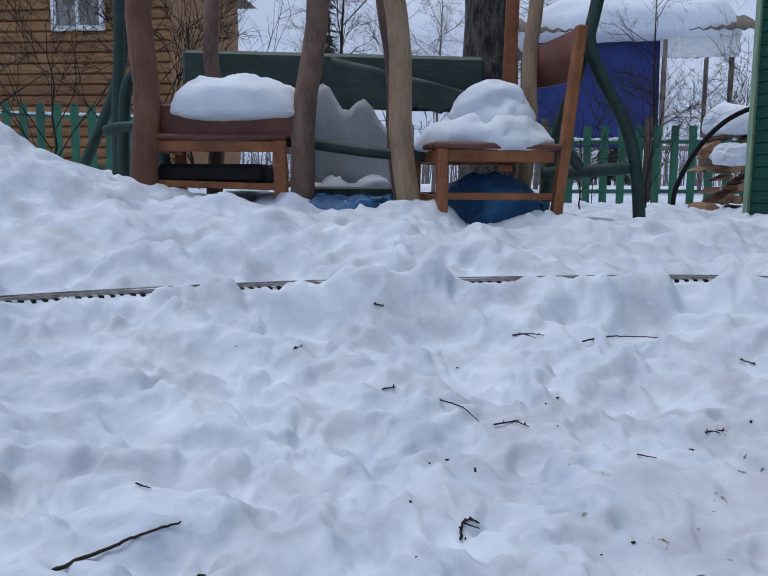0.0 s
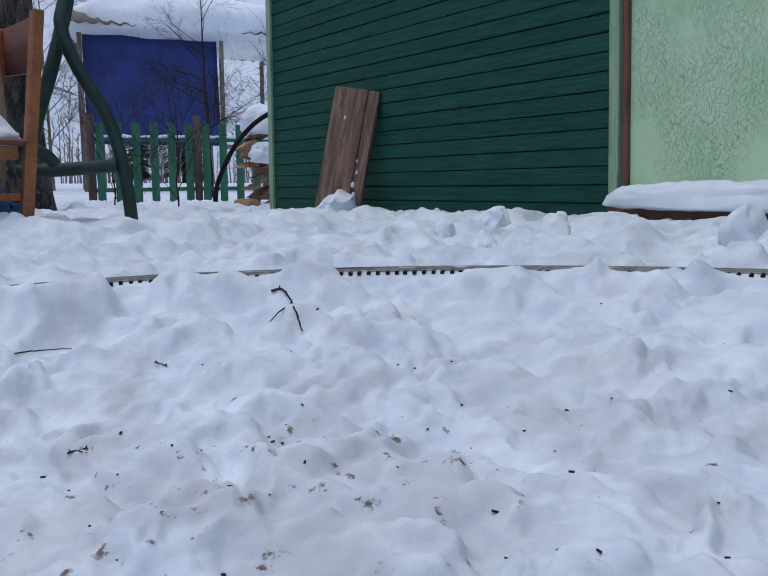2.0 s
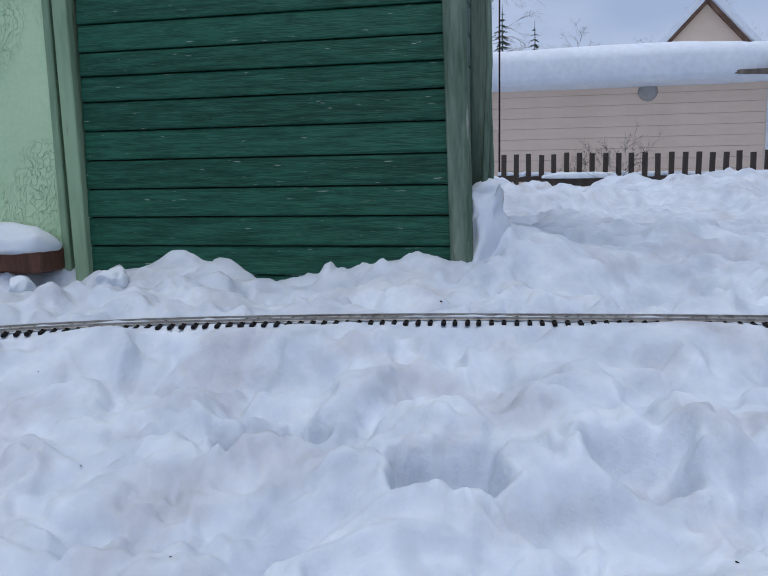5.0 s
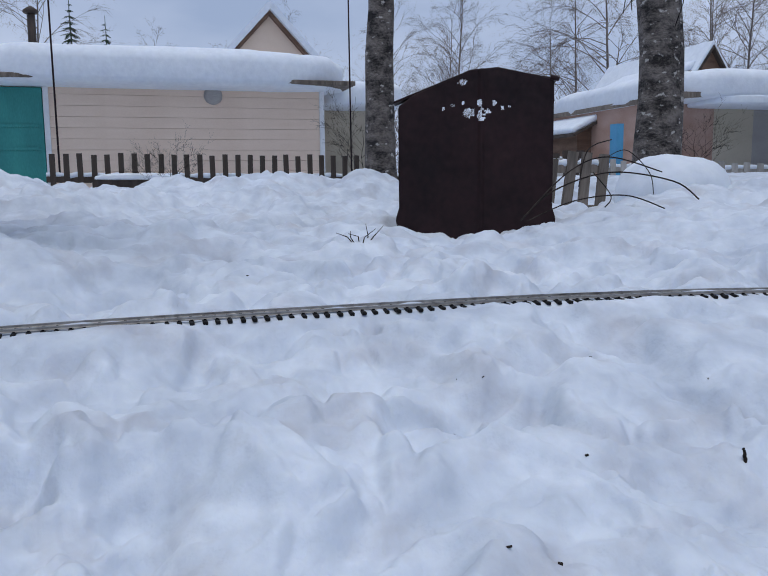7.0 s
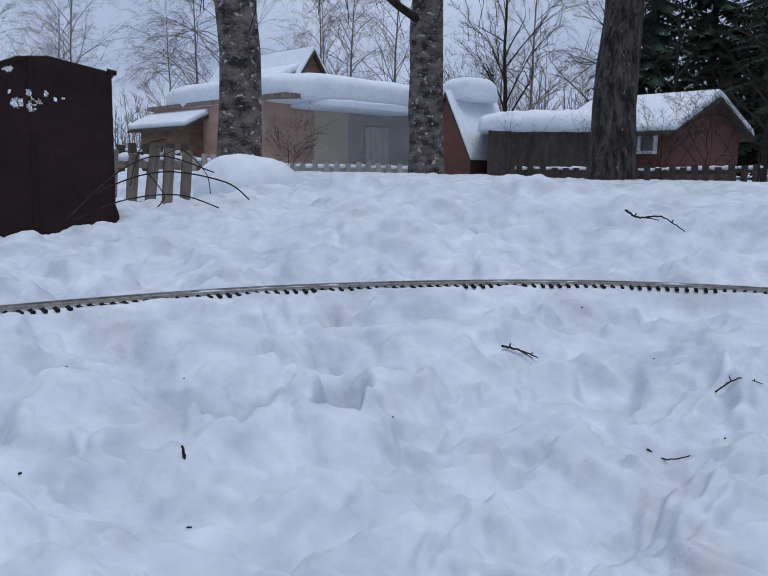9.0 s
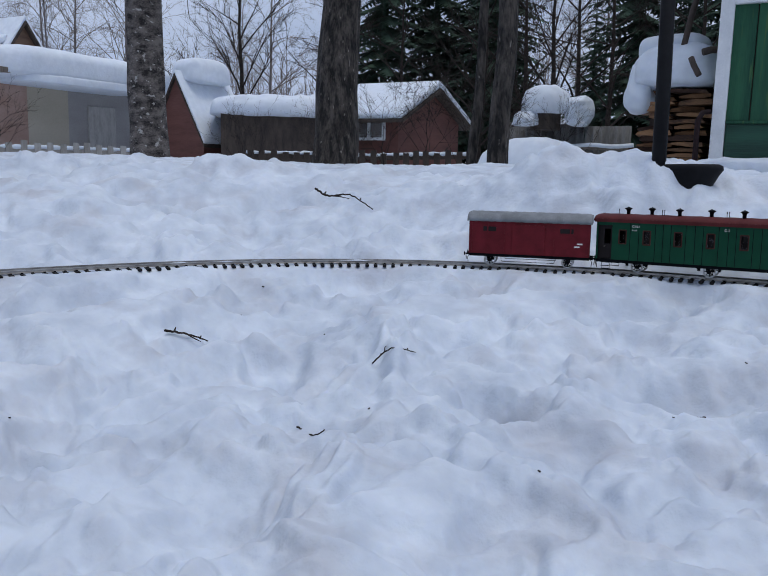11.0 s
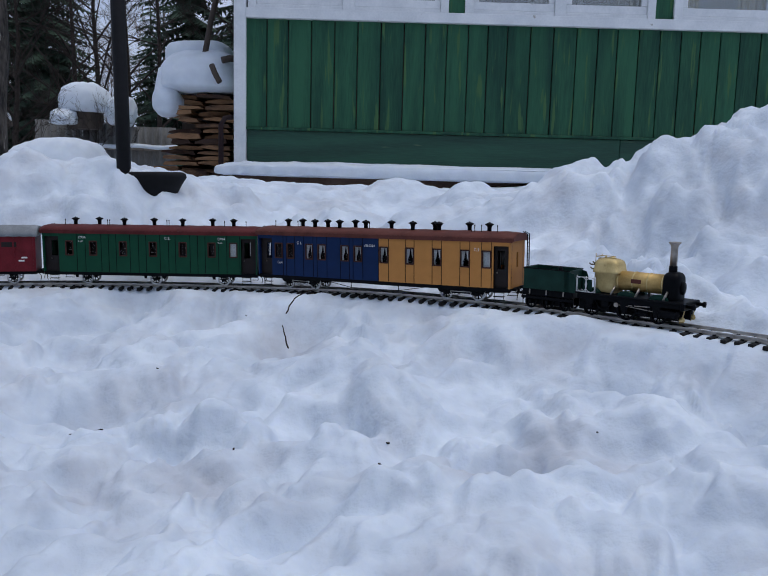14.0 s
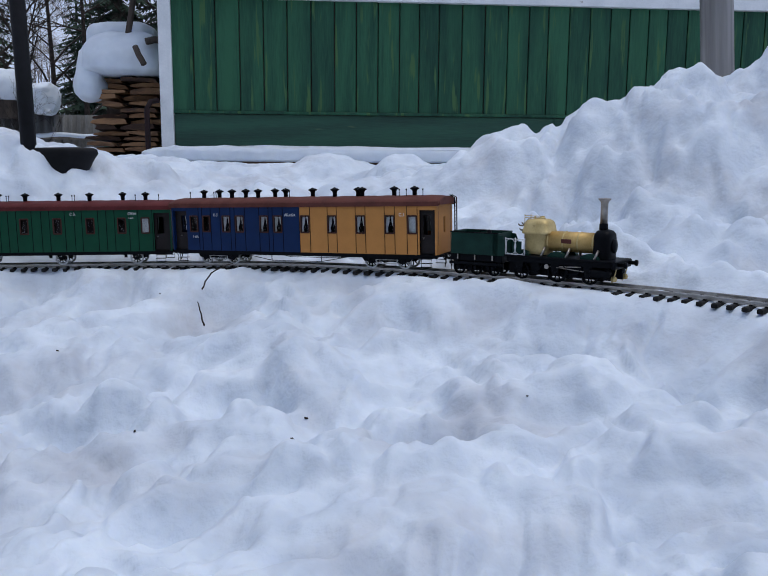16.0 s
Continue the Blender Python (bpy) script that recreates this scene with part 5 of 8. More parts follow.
def green_coach():
    L = 0.63
    f = (0.125, 0.237, 0.377, 0.517, 0.656, 0.79, 0.89)
    wins = [(L * v, 0.021) for v in f]
    seams = [L * v for v in (0.16, 0.2, 0.275, 0.31, 0.345, 0.41, 0.45, 0.485, 0.55, 0.59, 0.622, 0.69, 0.725, 0.76, 0.822, 0.86, 0.92)]
    return coach("passenger_coach", "dark green wooden model coach with a maroon roof", L, 0.1, ((0.0, L, COACHGREEN),), wins, "xdddddb",
                 (0.031, L - 0.031), [L * v for v in (0.125, 0.23, 0.365, 0.5, 0.64, 0.77, 0.875)], [L * v for v in (0.09, 0.29, 0.3, 0.57, 0.58, 0.84, 0.94)],
                 [L * v for v in (0.19, 0.515, 0.837)], (), ROOFDARK, 0.12,
                 (("С934", 0.010, L * 0.185, 0.137), ("II кл.", 0.007, L * 0.18, 0.126), ("С 3.", 0.010, L * 0.585, 0.137), ("С934", 0.010, L * 0.835, 0.137), ("II кл.", 0.007, L * 0.83, 0.126)), seams)


def red_van():
    L, W = 0.37, 0.098
    v = thing("goods_van", pose(0, 0, 0), "dark red model goods van with a grey roof", "goods wagon", "train vehicles")
    bm = bmesh.new()
    box(bm, -L / 2, L / 2, -W / 2 + 0.004, W / 2 - 0.004, 0.028, 0.037)
    part("underframe", bm, BLACK, v)
    bm = bmesh.new()
    box(bm, -L / 2, L / 2, -W / 2, W / 2, 0.037, 0.138, 0.001)
    body = part("body", bm, WAGONRED, v)
    for y in (-W / 2, W / 2):
        for x in np.linspace(-L / 2 + 0.008, L / 2 - 0.008, 8):
            bm = bmesh.new()
            box(bm, x - 0.002, x + 0.002, y - 0.0015, y + 0.0015, 0.038, 0.137)
            part("body_rib", bm, WAGONRED, body)
    for y in (-W / 2, W / 2):
        bm = bmesh.new()
        box(bm, -0.05, 0.05, y - 0.003, y + 0.003, 0.04, 0.13, 0.0008)
        part("sliding_door", bm, WAGONRED, v)
        for x in (-0.12, 0.115):
            bm = bmesh.new()
            box(bm, x - 0.02, x + 0.02, y - 0.001, y + 0.001, 0.108, 0.122)
            part("vent_shutter", bm, DOORDARK, v)
    part("roof", roof_mesh(L, W, 0.138, 0.03, 0.006, 0.1), GREYROOF, v)
    for x in (-0.12, 0.12):
        wheelset(v, x)
        for y in (-0.034, 0.034):
            bm = bmesh.new()
            axle_guard(bm, x, y)
            part("axle_guard", bm, BLACK, v)
    bm = bmesh.new()
    for y in (-0.042, 0.042):
        tube(bm, [(-0.085, y, 0.03), (-0.08, y, 0.014), (0.08, y, 0.014), (0.085, y, 0.03)], 0.0009, 5)
    part("step_board", bm, BLACK, v)
    for end in (-1, 1):
        buffers_and_coupling(v, end * L / 2, end)
    for k, x in enumerate((0.155, 0.147)):
        bm = bmesh.new()
        box(bm, x - 0.008, x + 0.008, -W / 2 - 0.0012, -W / 2 - 0.0008, 0.075 - 0.009 * k, 0.0795 - 0.009 * k)
        part("lettering_bar", bm, WHITEPAINT, v)
    return v


def tender():
    t = thing("tender", pose(0, 0, 0), "small dark green tender of the steam engine", "tender", "train vehicles")
    bm = bmesh.new()
    box(bm, -0.075, 0.075, -0.034, 0.034, 0.03, 0.046, 0.001)
    box(bm, -0.072, 0.072, -0.0205, -0.017, 0.008, 0.031)
    box(bm, -0.072, 0.072, 0.017, 0.0205, 0.008, 0.031)
    part("frame", bm, BLACK, t)
    for y in (-0.0365, 0.0365):
        bm = bmesh.new()
        box(bm, -0.076, 0.08, y - 0.0012, y + 0.0012, 0.022, 0.0285, 0.0006)
        part("outside_frame", bm, BLACK, t)
    bm = bmesh.new()
    for a in ((-0.07, 0.066, -0.04, -0.037), (-0.07, 0.066, 0.037, 0.04), (-0.07, -0.067, -0.037, 0.037), (0.063, 0.066, -0.037, 0.037)):
        box(bm, *a, 0.046, 0.095, 0.0006)
    box(bm, -0.067, 0.063, -0.037, 0.037, 0.046, 0.082)
    part("tank", bm, TENDERGREEN, t)
    bm = bmesh.new()
    tube(bm, [(-0.071, -0.041, 0.095), (0.067, -0.041, 0.095)], 0.0013, 6)
    tube(bm, [(-0.071, 0.041, 0.095), (0.067, 0.041, 0.095)], 0.0013, 6)
    tube(bm, [(-0.071, -0.041, 0.095), (-0.071, 0.041, 0.095)], 0.0013, 6)
    part("rim", bm, BLACK, t)
    for y in (-0.04, 0.038):
        bm = bmesh.new()
        prism(bm, ((0.05, 0.046), (0.085, 0.046), (0.085, 0.075), (0.078, 0.09), (0.05, 0.094)), y, y + 0.002)
        part("side_plate", bm, TENDERGREEN, t)
    bm = bmesh.new()
    lathe(bm, ((0.006, 0.08), (0.006, 0.097), (0.002, 0.1)), pose(0.02, 0.0, 0), 12)
    tube(bm, [(-0.005, -0.01, 0.082), (0.0, -0.01, 0.098), (0.015, -0.01, 0.099)], 0.0015, 6)
    part("filler_valve", bm, BLACK, t)
    for x in (-0.05, 0.0, 0.05):
        wheelset(t, x, 0.0165, 8, BLACK)
        for y in (-0.035, 0.035):
            bm = bmesh.new()
            box(bm, x - 0.004, x + 0.004, y - 0.0025, y + 0.0025, 0.01, 0.02, 0.001)
            tube(bm, [(x - 0.016, y, 0.028), (x, y, 0.024), (x + 0.016, y, 0.028)], 0.0013, 5)
            part("axle_box", bm, BLACK, t)
            bm = bmesh.new()
            box(bm, x - 0.0015, x + 0.0015, y * 1.09 - 0.0012, y * 1.09 + 0.0012, 0.034, 0.045)
            part("stanchion", bm, CHROME, t, "bright steel stanchion")
    buffers_and_coupling(t, -0.075, -1)
    return t


def engine():
    e = thing("steam_engine", pose(0, 0, 0), "vintage model steam engine with brass firebox and tall chimney", "locomotive", "train vehicles")
    bm = bmesh.new()
    box(bm, -0.12, 0.112, -0.0215, -0.0175, 0.009, 0.048)
    box(bm, -0.12, 0.112, 0.0175, 0.0215, 0.009, 0.048)
    box(bm, -0.122, 0.118, -0.045, 0.045, 0.046, 0.05, 0.001)
    part("frame", bm, BLACK, e)
    # boiler with its lagging and bands
    turn = Matrix.Translation((0, 0, 0.08)) @ Matrix.Rotation(radians(90), 4, "Y")
    bm = bmesh.new()
    lathe(bm, ((0.021, -0.045), (0.021, 0.066)), turn, 36)
    boiler = part("boiler", bm, ORANGEBRASS, e)
    for x in (-0.035, -0.002, 0.03, 0.062):
        bm = bmesh.new()
        lathe(bm, ((0.0212, x - 0.0015), (0.0218, x - 0.001), (0.0218, x + 0.001), (0.0212, x + 0.0015)), turn, 36, cap=False)
        part("boiler_band", bm, BRASS, boiler)
    bm = bmesh.new()
    box(bm, -0.004, 0.018, -0.0228, -0.0208, 0.078, 0.087, 0.0008)
    part("name_plate", bm, ROOFRED, e, "small red plate with illegible lettering")
    # firebox: a square box under a rounded brass dome
    bm = bmesh.new()
    rings = []
    for z, w, l in ((0.052, 0.0235, 0.024), (0.06, 0.025, 0.0255), (0.0935, 0.0255, 0.026), (0.0945, 0.0285, 0.0305), (0.099, 0.0285, 0.0305), (0.1, 0.0275, 0.0295), (0.113, 0.027, 0.029), (0.1205, 0.0235, 0.026), (0.1245, 0.016, 0.018), (0.126, 0.004, 0.005)):
        ring = []
        for k in range(28):
            a = 2 * math.pi * (k + 0.5) / 28
            p = 0.3 if z < 0.112 else 0.5
            ring.append(bm.verts.new((-0.062 + math.copysign(abs(math.cos(a)) ** p, math.cos(a)) * l, math.copysign(abs(math.sin(a)) ** p, math.sin(a)) * w, z)))
        rings.append(ring)
    for a, b in zip(rings, rings[1:]):
        for k in range(28):
            bm.faces.new((a[k], a[(k + 1) % 28], b[(k + 1) % 28], b[k])).smooth = True
    bm.faces.new(rings[-1])
    part("firebox", bm, BRASS, e, "polished brass firebox with a domed top")
    bm = bmesh.new()
    for x in (-0.073, -0.056):
        tube(bm, [(x, 0, 0.122), (x, 0, 0.131)], 0.0022, 8)
    lathe(bm, ((0.008, 0.124), (0.008, 0.1275), (0.003, 0.129)), pose(-0.058, 0, 0), 14)
    for z in (0.1305, 0.127):
        tube(bm, [(-0.094, -0.006, z), (-0.048, -0.006, z)], 0.0008, 6)
    for x in (-0.094, -0.08):
        tube(bm, [(x, -0.006, 0.112), (x, -0.006, 0.134)], 0.0009, 6)
    part("safety_valve", bm, BRASS, e)
    bm = bmesh.new()
    for y, z in ((-0.01, 0.1), (0.012, 0.106), (0.0, 0.112), (-0.016, 0.11)):
        tube(bm, [(-0.086, y, z), (-0.1, y, z), (-0.101, y - 0.005, z + 0.003)], 0.0018, 6)
    lathe(bm, ((0.007, 0.0), (0.007, 0.003), (0.001, 0.004)), Matrix.Translation((-0.087, 0.003, 0.118)) @ Matrix.Rotation(radians(-90), 4, "Y"), 14)
    part("cab_fittings", bm, CHROME, e)
    # smokebox: an upright rounded black housing
    bm = bmesh.new()
    rings = []
    for z, w, l in ((0.05, 0.0255, 0.019), (0.092, 0.0255, 0.019), (0.1, 0.0235, 0.018), (0.106, 0.0175, 0.014), (0.109, 0.008, 0.007)):
        rings.append([bm.verts.new((0.08 + math.copysign(abs(math.cos(a)) ** 0.6, math.cos(a)) * l, math.copysign(abs(math.sin(a)) ** 0.6, math.sin(a)) * w, z)) for a in (2 * math.pi * (k + 0.5) / 26 for k in range(26))])
    for a, b in zip(rings, rings[1:]):
        for k in range(26):
            bm.faces.new((a[k], a[(k + 1) % 26], b[(k + 1) % 26], b[k])).smooth = True
    bm.faces.new(rings[-1])
    lathe(bm, ((0.014, 0.0), (0.0135, 0.003), (0.003, 0.005)), Matrix.Translation((0.0988, 0, 0.076)) @ Matrix.Rotation(radians(90), 4, "Y"), 24)
    part("smokebox", bm, BLACK, e)
    bm = bmesh.new()
    lathe(bm, ((0.0085, 0.1), (0.0085, 0.119), (0.0075, 0.121)), pose(0.076, 0, 0), 20)
    chim = part("chimney_base", bm, BLACK, e)
    bm = bmesh.new()
    lathe(bm, ((0.0075, 0.119), (0.0072, 0.16), (0.0085, 0.164), (0.0125, 0.1685), (0.0125, 0.1705), (0.0095, 0.1705), (0.006, 0.165), (0.006, 0.16)), pose(0.076, 0, 0), 24)
    part("chimney", bm, CHROME, e, "stained steel chimney with a flared top")
    # railing with crossed arcs on both sides of the footplate
    for y in (-0.044, 0.044):
        bm = bmesh.new()
        for z in (0.051, 0.083):
            tube(bm, [(-0.118, y, z), (-0.074, y, z)], 0.0008, 6)
        for x in (-0.118, -0.096, -0.074):
            tube(bm, [(x, y, 0.05), (x, y, 0.086)], 0.0009, 6)
        for cx in (-0.129, -0.107, -0.085, -0.063):
            arc = [(cx + 0.013 * math.cos(a), y, 0.067 + 0.016 * math.sin(a)) for a in np.linspace(-1.5, 1.5, 9)]
            arc2 = [(cx - 0.013 * math.cos(a), y, 0.067 + 0.016 * math.sin(a)) for a in np.linspace(-1.5, 1.5, 9)]
            for line in (arc, arc2):
                line = [p for p in line if -0.119 < p[0] < -0.073]
                if len(line) > 2:
                    tube(bm, line, 0.0007, 5)
        part("railing", bm, TYRE, e, "pale metal railing with crossed arcs")
        bm = bmesh.new()
        box(bm, -0.105, -0.085, y * 0.85 - 0.001, y * 0.85 + 0.001, 0.05, 0.078)
        part("cab_sheet", bm, TENDERGREEN, e)
    # wheels, splashers, cylinders and rods
    for x, r in ((-0.088, 0.0165), (-0.008, 0.0215), (0.062, 0.0165)):
        wheelset(e, x, r, 10, BLACK)
        for y in (-0.036, 0.036):
            bm = bmesh.new()
            arc = [(x + 0.019 * math.cos(a), 0.0495 + 0.0115 * math.sin(a)) for a in np.linspace(0.0, math.pi, 11)]
            prism(bm, arc, y * 0.82 - 0.006, y * 0.82 + 0.006)
            part("splasher", bm, TENDERGREEN, e, "dark green wheel splasher")
    for y in (-0.038, 0.038):
        bm = bmesh.new()
        lathe(bm, ((0.0085, -0.02), (0.0095, -0.019), (0.0095, -0.015), (0.0085, -0.014), (0.0085, 0.014), (0.0095, 0.015), (0.0095, 0.019), (0.003, 0.021)), Matrix.Translation((0.088, y, 0.024)) @ Matrix.Rotation(radians(90), 4, "Y"), 18)
        part("cylinder", bm, BLACK, e)
        bm = bmesh.new()
        tube(bm, [(0.07, y, 0.024), (-0.004, y * 1.06, 0.03)], 0.0011, 6)
        tube(bm, [(0.05, y, 0.034), (-0.026, y, 0.03)], 0.0014, 6)
        lathe(bm, ((0.005, -0.001), (0.005, 0.001)), Matrix.Translation((-0.026, y * 1.04, 0.03)) @ Matrix.Rotation(radians(90), 4, "X"), 12)
        part("connecting_rod", bm, CHROME, e, "bright steel rod")
        for x in (0.014, 0.074, -0.04):
            bm = bmesh.new()
            tube(bm, [(x, y, 0.05), (x + 0.004, y * 0.7, 0.068)], 0.003, 6, squash=0.5)
            part("boiler_bracket", bm, CHROME, e)
    bm = bmesh.new()
    box(bm, 0.112, 0.12, -0.046, 0.046, 0.034, 0.05, 0.0015)
    part("buffer_beam", bm, BLACK, e)
    for y in (-0.03, 0.03):
        bm = bmesh.new()
        turn = Matrix.Translation((0.12, y, 0.043)) @ Matrix.Rotation(radians(90), 4, "Y")
        lathe(bm, ((0.004, 0), (0.004, 0.012), (0.0062, 0.0125), (0.0062, 0.017), (0.001, 0.018)), turn, 14)
        part("buffer", bm, BLACK, e)
    for y in (-0.03, 0.03):
        bm = bmesh.new()
        tube(bm, [(0.118, y, 0.04), (0.112, y, 0.015), (0.108, y, 0.006)], 0.0014, 6)
        lathe(bm, ((0.0055, -0.004), (0.0055, 0.004), (0.002, 0.006)), Matrix.Translation((0.112, y, 0.014)) @ Matrix.Rotation(radians(90), 4, "Y"), 12)
        part("rail_guard", bm, BRASS, e, "tarnished brass rail guard")
    # deep outside frames with axle guards
    for y in (-0.0385, 0.0385):
        bm = bmesh.new()
        box(bm, -0.118, 0.118, y - 0.0012, y + 0.0012, 0.0355, 0.0475, 0.0006)
        for x in (-0.055, 0.03):
            tube(bm, [(x - 0.02, y, 0.0355), (x - 0.01, y, 0.0185), (x + 0.01, y, 0.0185), (x + 0.02, y, 0.0355)], 0.0016, 6)
            box(bm, x - 0.009, x + 0.009, y * 0.8 - 0.002, y * 0.8 + 0.002, 0.012, 0.036)
        for x in (-0.088, -0.008, 0.062):
            prism(bm, ((x - 0.01, 0.038), (x - 0.0055, 0.014), (x + 0.0055, 0.014), (x + 0.01, 0.038)), y - 0.001, y + 0.001)
            box(bm, x - 0.0045, x + 0.0045, y - 0.0025, y + 0.0025, 0.015, 0.024, 0.0008)
        part("outside_frame", bm, BLACK, e)
    return e


# couple them up, engine leading
at = 12.216
put_on_track(engine(), at - 0.154, 0.075, (1.04, 1, 1.03))
put_on_track(tender(), at - 0.356, 0.045, (0.84, 1, 1))
put_on_track(blue_ochre_coach(), at - 0.8275, 0.243)
put_on_track(green_coach(), at - 1.55, 0.2)
put_on_track(red_van(), at - 2.08, 0.12)

# ---- the seats, poles and tubes under snow, north of the line ----
CHAIRWOOD = paint("orange_varnished_wood", (0.16, 0.05, 0.017), (0.34, 0.125, 0.042), (9, 9, 9), 0.45, bump=0.15, fine=80)
REDWOOD = paint("red_brown_veneer", (0.1, 0.032, 0.022), (0.19, 0.065, 0.045), (6, 6, 6), 0.5, bump=0.1)
TANWOOD = paint("tan_peeled_pole", (0.19, 0.12, 0.07), (0.36, 0.25, 0.16), (9, 9, 3), 0.7, bump=0.3)
BROWNPOLE = paint("brown_bark_pole", (0.085, 0.05, 0.038), (0.19, 0.12, 0.09), (12, 12, 5), 0.85, bump=0.5)
GREENTUBE = paint("dark_green_tube_paint", (0.005, 0.022, 0.018), (0.014, 0.046, 0.037), (14, 14, 14), 0.6, bump=0.1)
DARKGREENBOARD = paint("blackish_green_board", (0.012, 0.03, 0.026), (0.035, 0.065, 0.055), (3, 3, 12), 0.6, bump=0.3)
BLUESHEET = paint("blue_plastic_sheet", (0.008, 0.06, 0.16), (0.02, 0.12, 0.27), (6, 6, 6), 0.5, bump=0.4, bump_dist=0.03)
WHITESHEET = paint("grey_white_sheeting", (0.33, 0.345, 0.36), (0.44, 0.455, 0.47), (3, 3, 3), 0.7, bump=0.3, bump_dist=0.03)
BLACKPLASTIC = paint("black_plastic", (0.004, 0.004, 0.005), (0.009, 0.009, 0.011), (8, 8, 8), 0.6, bump=0.2)
BLACKPLASTIC.node_tree.nodes["Principled BSDF"].inputs["Specular IOR Level"].default_value = 0.2


def bar(name, pts, r, material, label, category, group="", n=10, parent=None, wob=0.0):
    bm = bmesh.new()
    tube(bm, pts, r, n)
    if wob:
        for v in bm.verts:
            v.co += Vector((lumps(v.co, 7), lumps(v.co + Vector((3, 3, 3)), 7), 0)) * wob
    ob = part(name, bm, material, parent)
    return ob if parent else tagged(ob, label, category, group)


def plank(name, a, b, w, t, material, parent, up=(0, 0, 1)):
    """A flat bar from a to b, w wide along up and t thick."""
    a, b, up = Vector(a), Vector(b), Vector(up)
    d = (b - a).normalized()
    side = d.cross(up).normalized()
    up = side.cross(d)
    bm = bmesh.new()
    m = Matrix((( *d, 0), (*side, 0), (*up, 0), (0, 0, 0, 1))).transposed()
    m.translation = a
    box(bm, 0, (b - a).length, -t / 2, t / 2, -w / 2, w / 2, min(t, w) * 0.15, m)
    return part(name, bm, material, parent)


def old_chair(x, y, z, label, turn, tall=True):
    """A varnished wooden chair half sunk in snow, its back to the north."""
    c = thing("wooden_chair", pose(x, y, z, 0, 0, turn), label, "chair", "chairs under snow")
    for dx in (-0.24, 0.24):
        plank("leg", (dx * 1.05, -0.2, -0.15), (dx, -0.2, 0.3), 0.05, 0.035, CHAIRWOOD, c, (1, 0, 0))
        plank("back_leg", (dx, 0.2, -0.15), (dx * 1.05, 0.28, 0.82 if tall else 0.5), 0.05, 0.035, CHAIRWOOD, c, (1, 0, 0))
        plank("side_rail", (dx, -0.2, 0.27), (dx, 0.2, 0.27), 0.05, 0.02, CHAIRWOOD, c)
        plank("low_rail", (dx, -0.2, 0.1), (dx, 0.2, 0.1), 0.03, 0.018, CHAIRWOOD, c)
    plank("front_rail", (-0.24, -0.2, 0.27), (0.24, -0.2, 0.27), 0.05, 0.022, CHAIRWOOD, c)
    plank("stretcher", (-0.24, -0.2, 0.1), (0.24, -0.2, 0.085), 0.032, 0.02, CHAIRWOOD, c)
    bm = bmesh.new()
    box(bm, -0.27, 0.27, -0.23, 0.23, 0.3, 0.325, 0.008)
    part("seat", bm, REDWOOD, c)
    if tall:
        bm = bmesh.new()
        vs = []
        for i in range(13):
            u = -1 + 2 * i / 12
            yy = 0.27 + 0.05 * (1 - u * u)
            vs.append([bm.verts.new((0.25 * u, yy, zz)) for zz in (0.62, 0.84 - 0.03 * u * u)])
        for p, q in zip(vs, vs[1:]):
            bm.faces.new((p[0], q[0], q[1], p[1])).smooth = True
        ob = part("back_panel", bm, REDWOOD, c)
        ob.modifiers.new("thick", "SOLIDIFY").thickness = 0.014
    return c


old_chair(-1.22, 4.25, 0.17, "orange brown wooden chair buried under a snow cushion", 3, False).scale = (1.25, 1.0, 1.0)
old_chair(0.01, 4.2, 0.12, "orange brown wooden chair with a curved red back", -72).scale = (1.0, 1.27, 1.02)
bm = bmesh.new()
box(bm, -0.36, 0.36, -0.03, 0.03, -0.07, 0.07, 0.008)
tagged(part("seat_board", bm, REDWOOD), "red brown veneered board lying over the chair", "board").matrix_basis = pose(-1.18, 4.1, 0.555, 0, 2, 0)
snow_cap("snow_cushion", (-1.13, 4.15, 0.6), (0.62, 0.45, 0.17), "thick snow cushion on the chair seat", 21, 0.14, 2.4)
snow_cap("snow_cushion", (0.02, 4.17, 0.44), (0.6, 0.5, 0.17), "stepped snow heap on the wooden chair", 22, 0.2, 2.2)
snow_cap("snow_cushion", (0.05, 4.18, 0.54), (0.36, 0.34, 0.2), "upper part of the snow heap on the chair", 24, 0.2, 2.4)
snow_cap("snow_cushion", (-0.6, 4.55, 0.2), (0.5, 0.4, 0.14), "snow between the two wooden chairs", 25, 0.2)

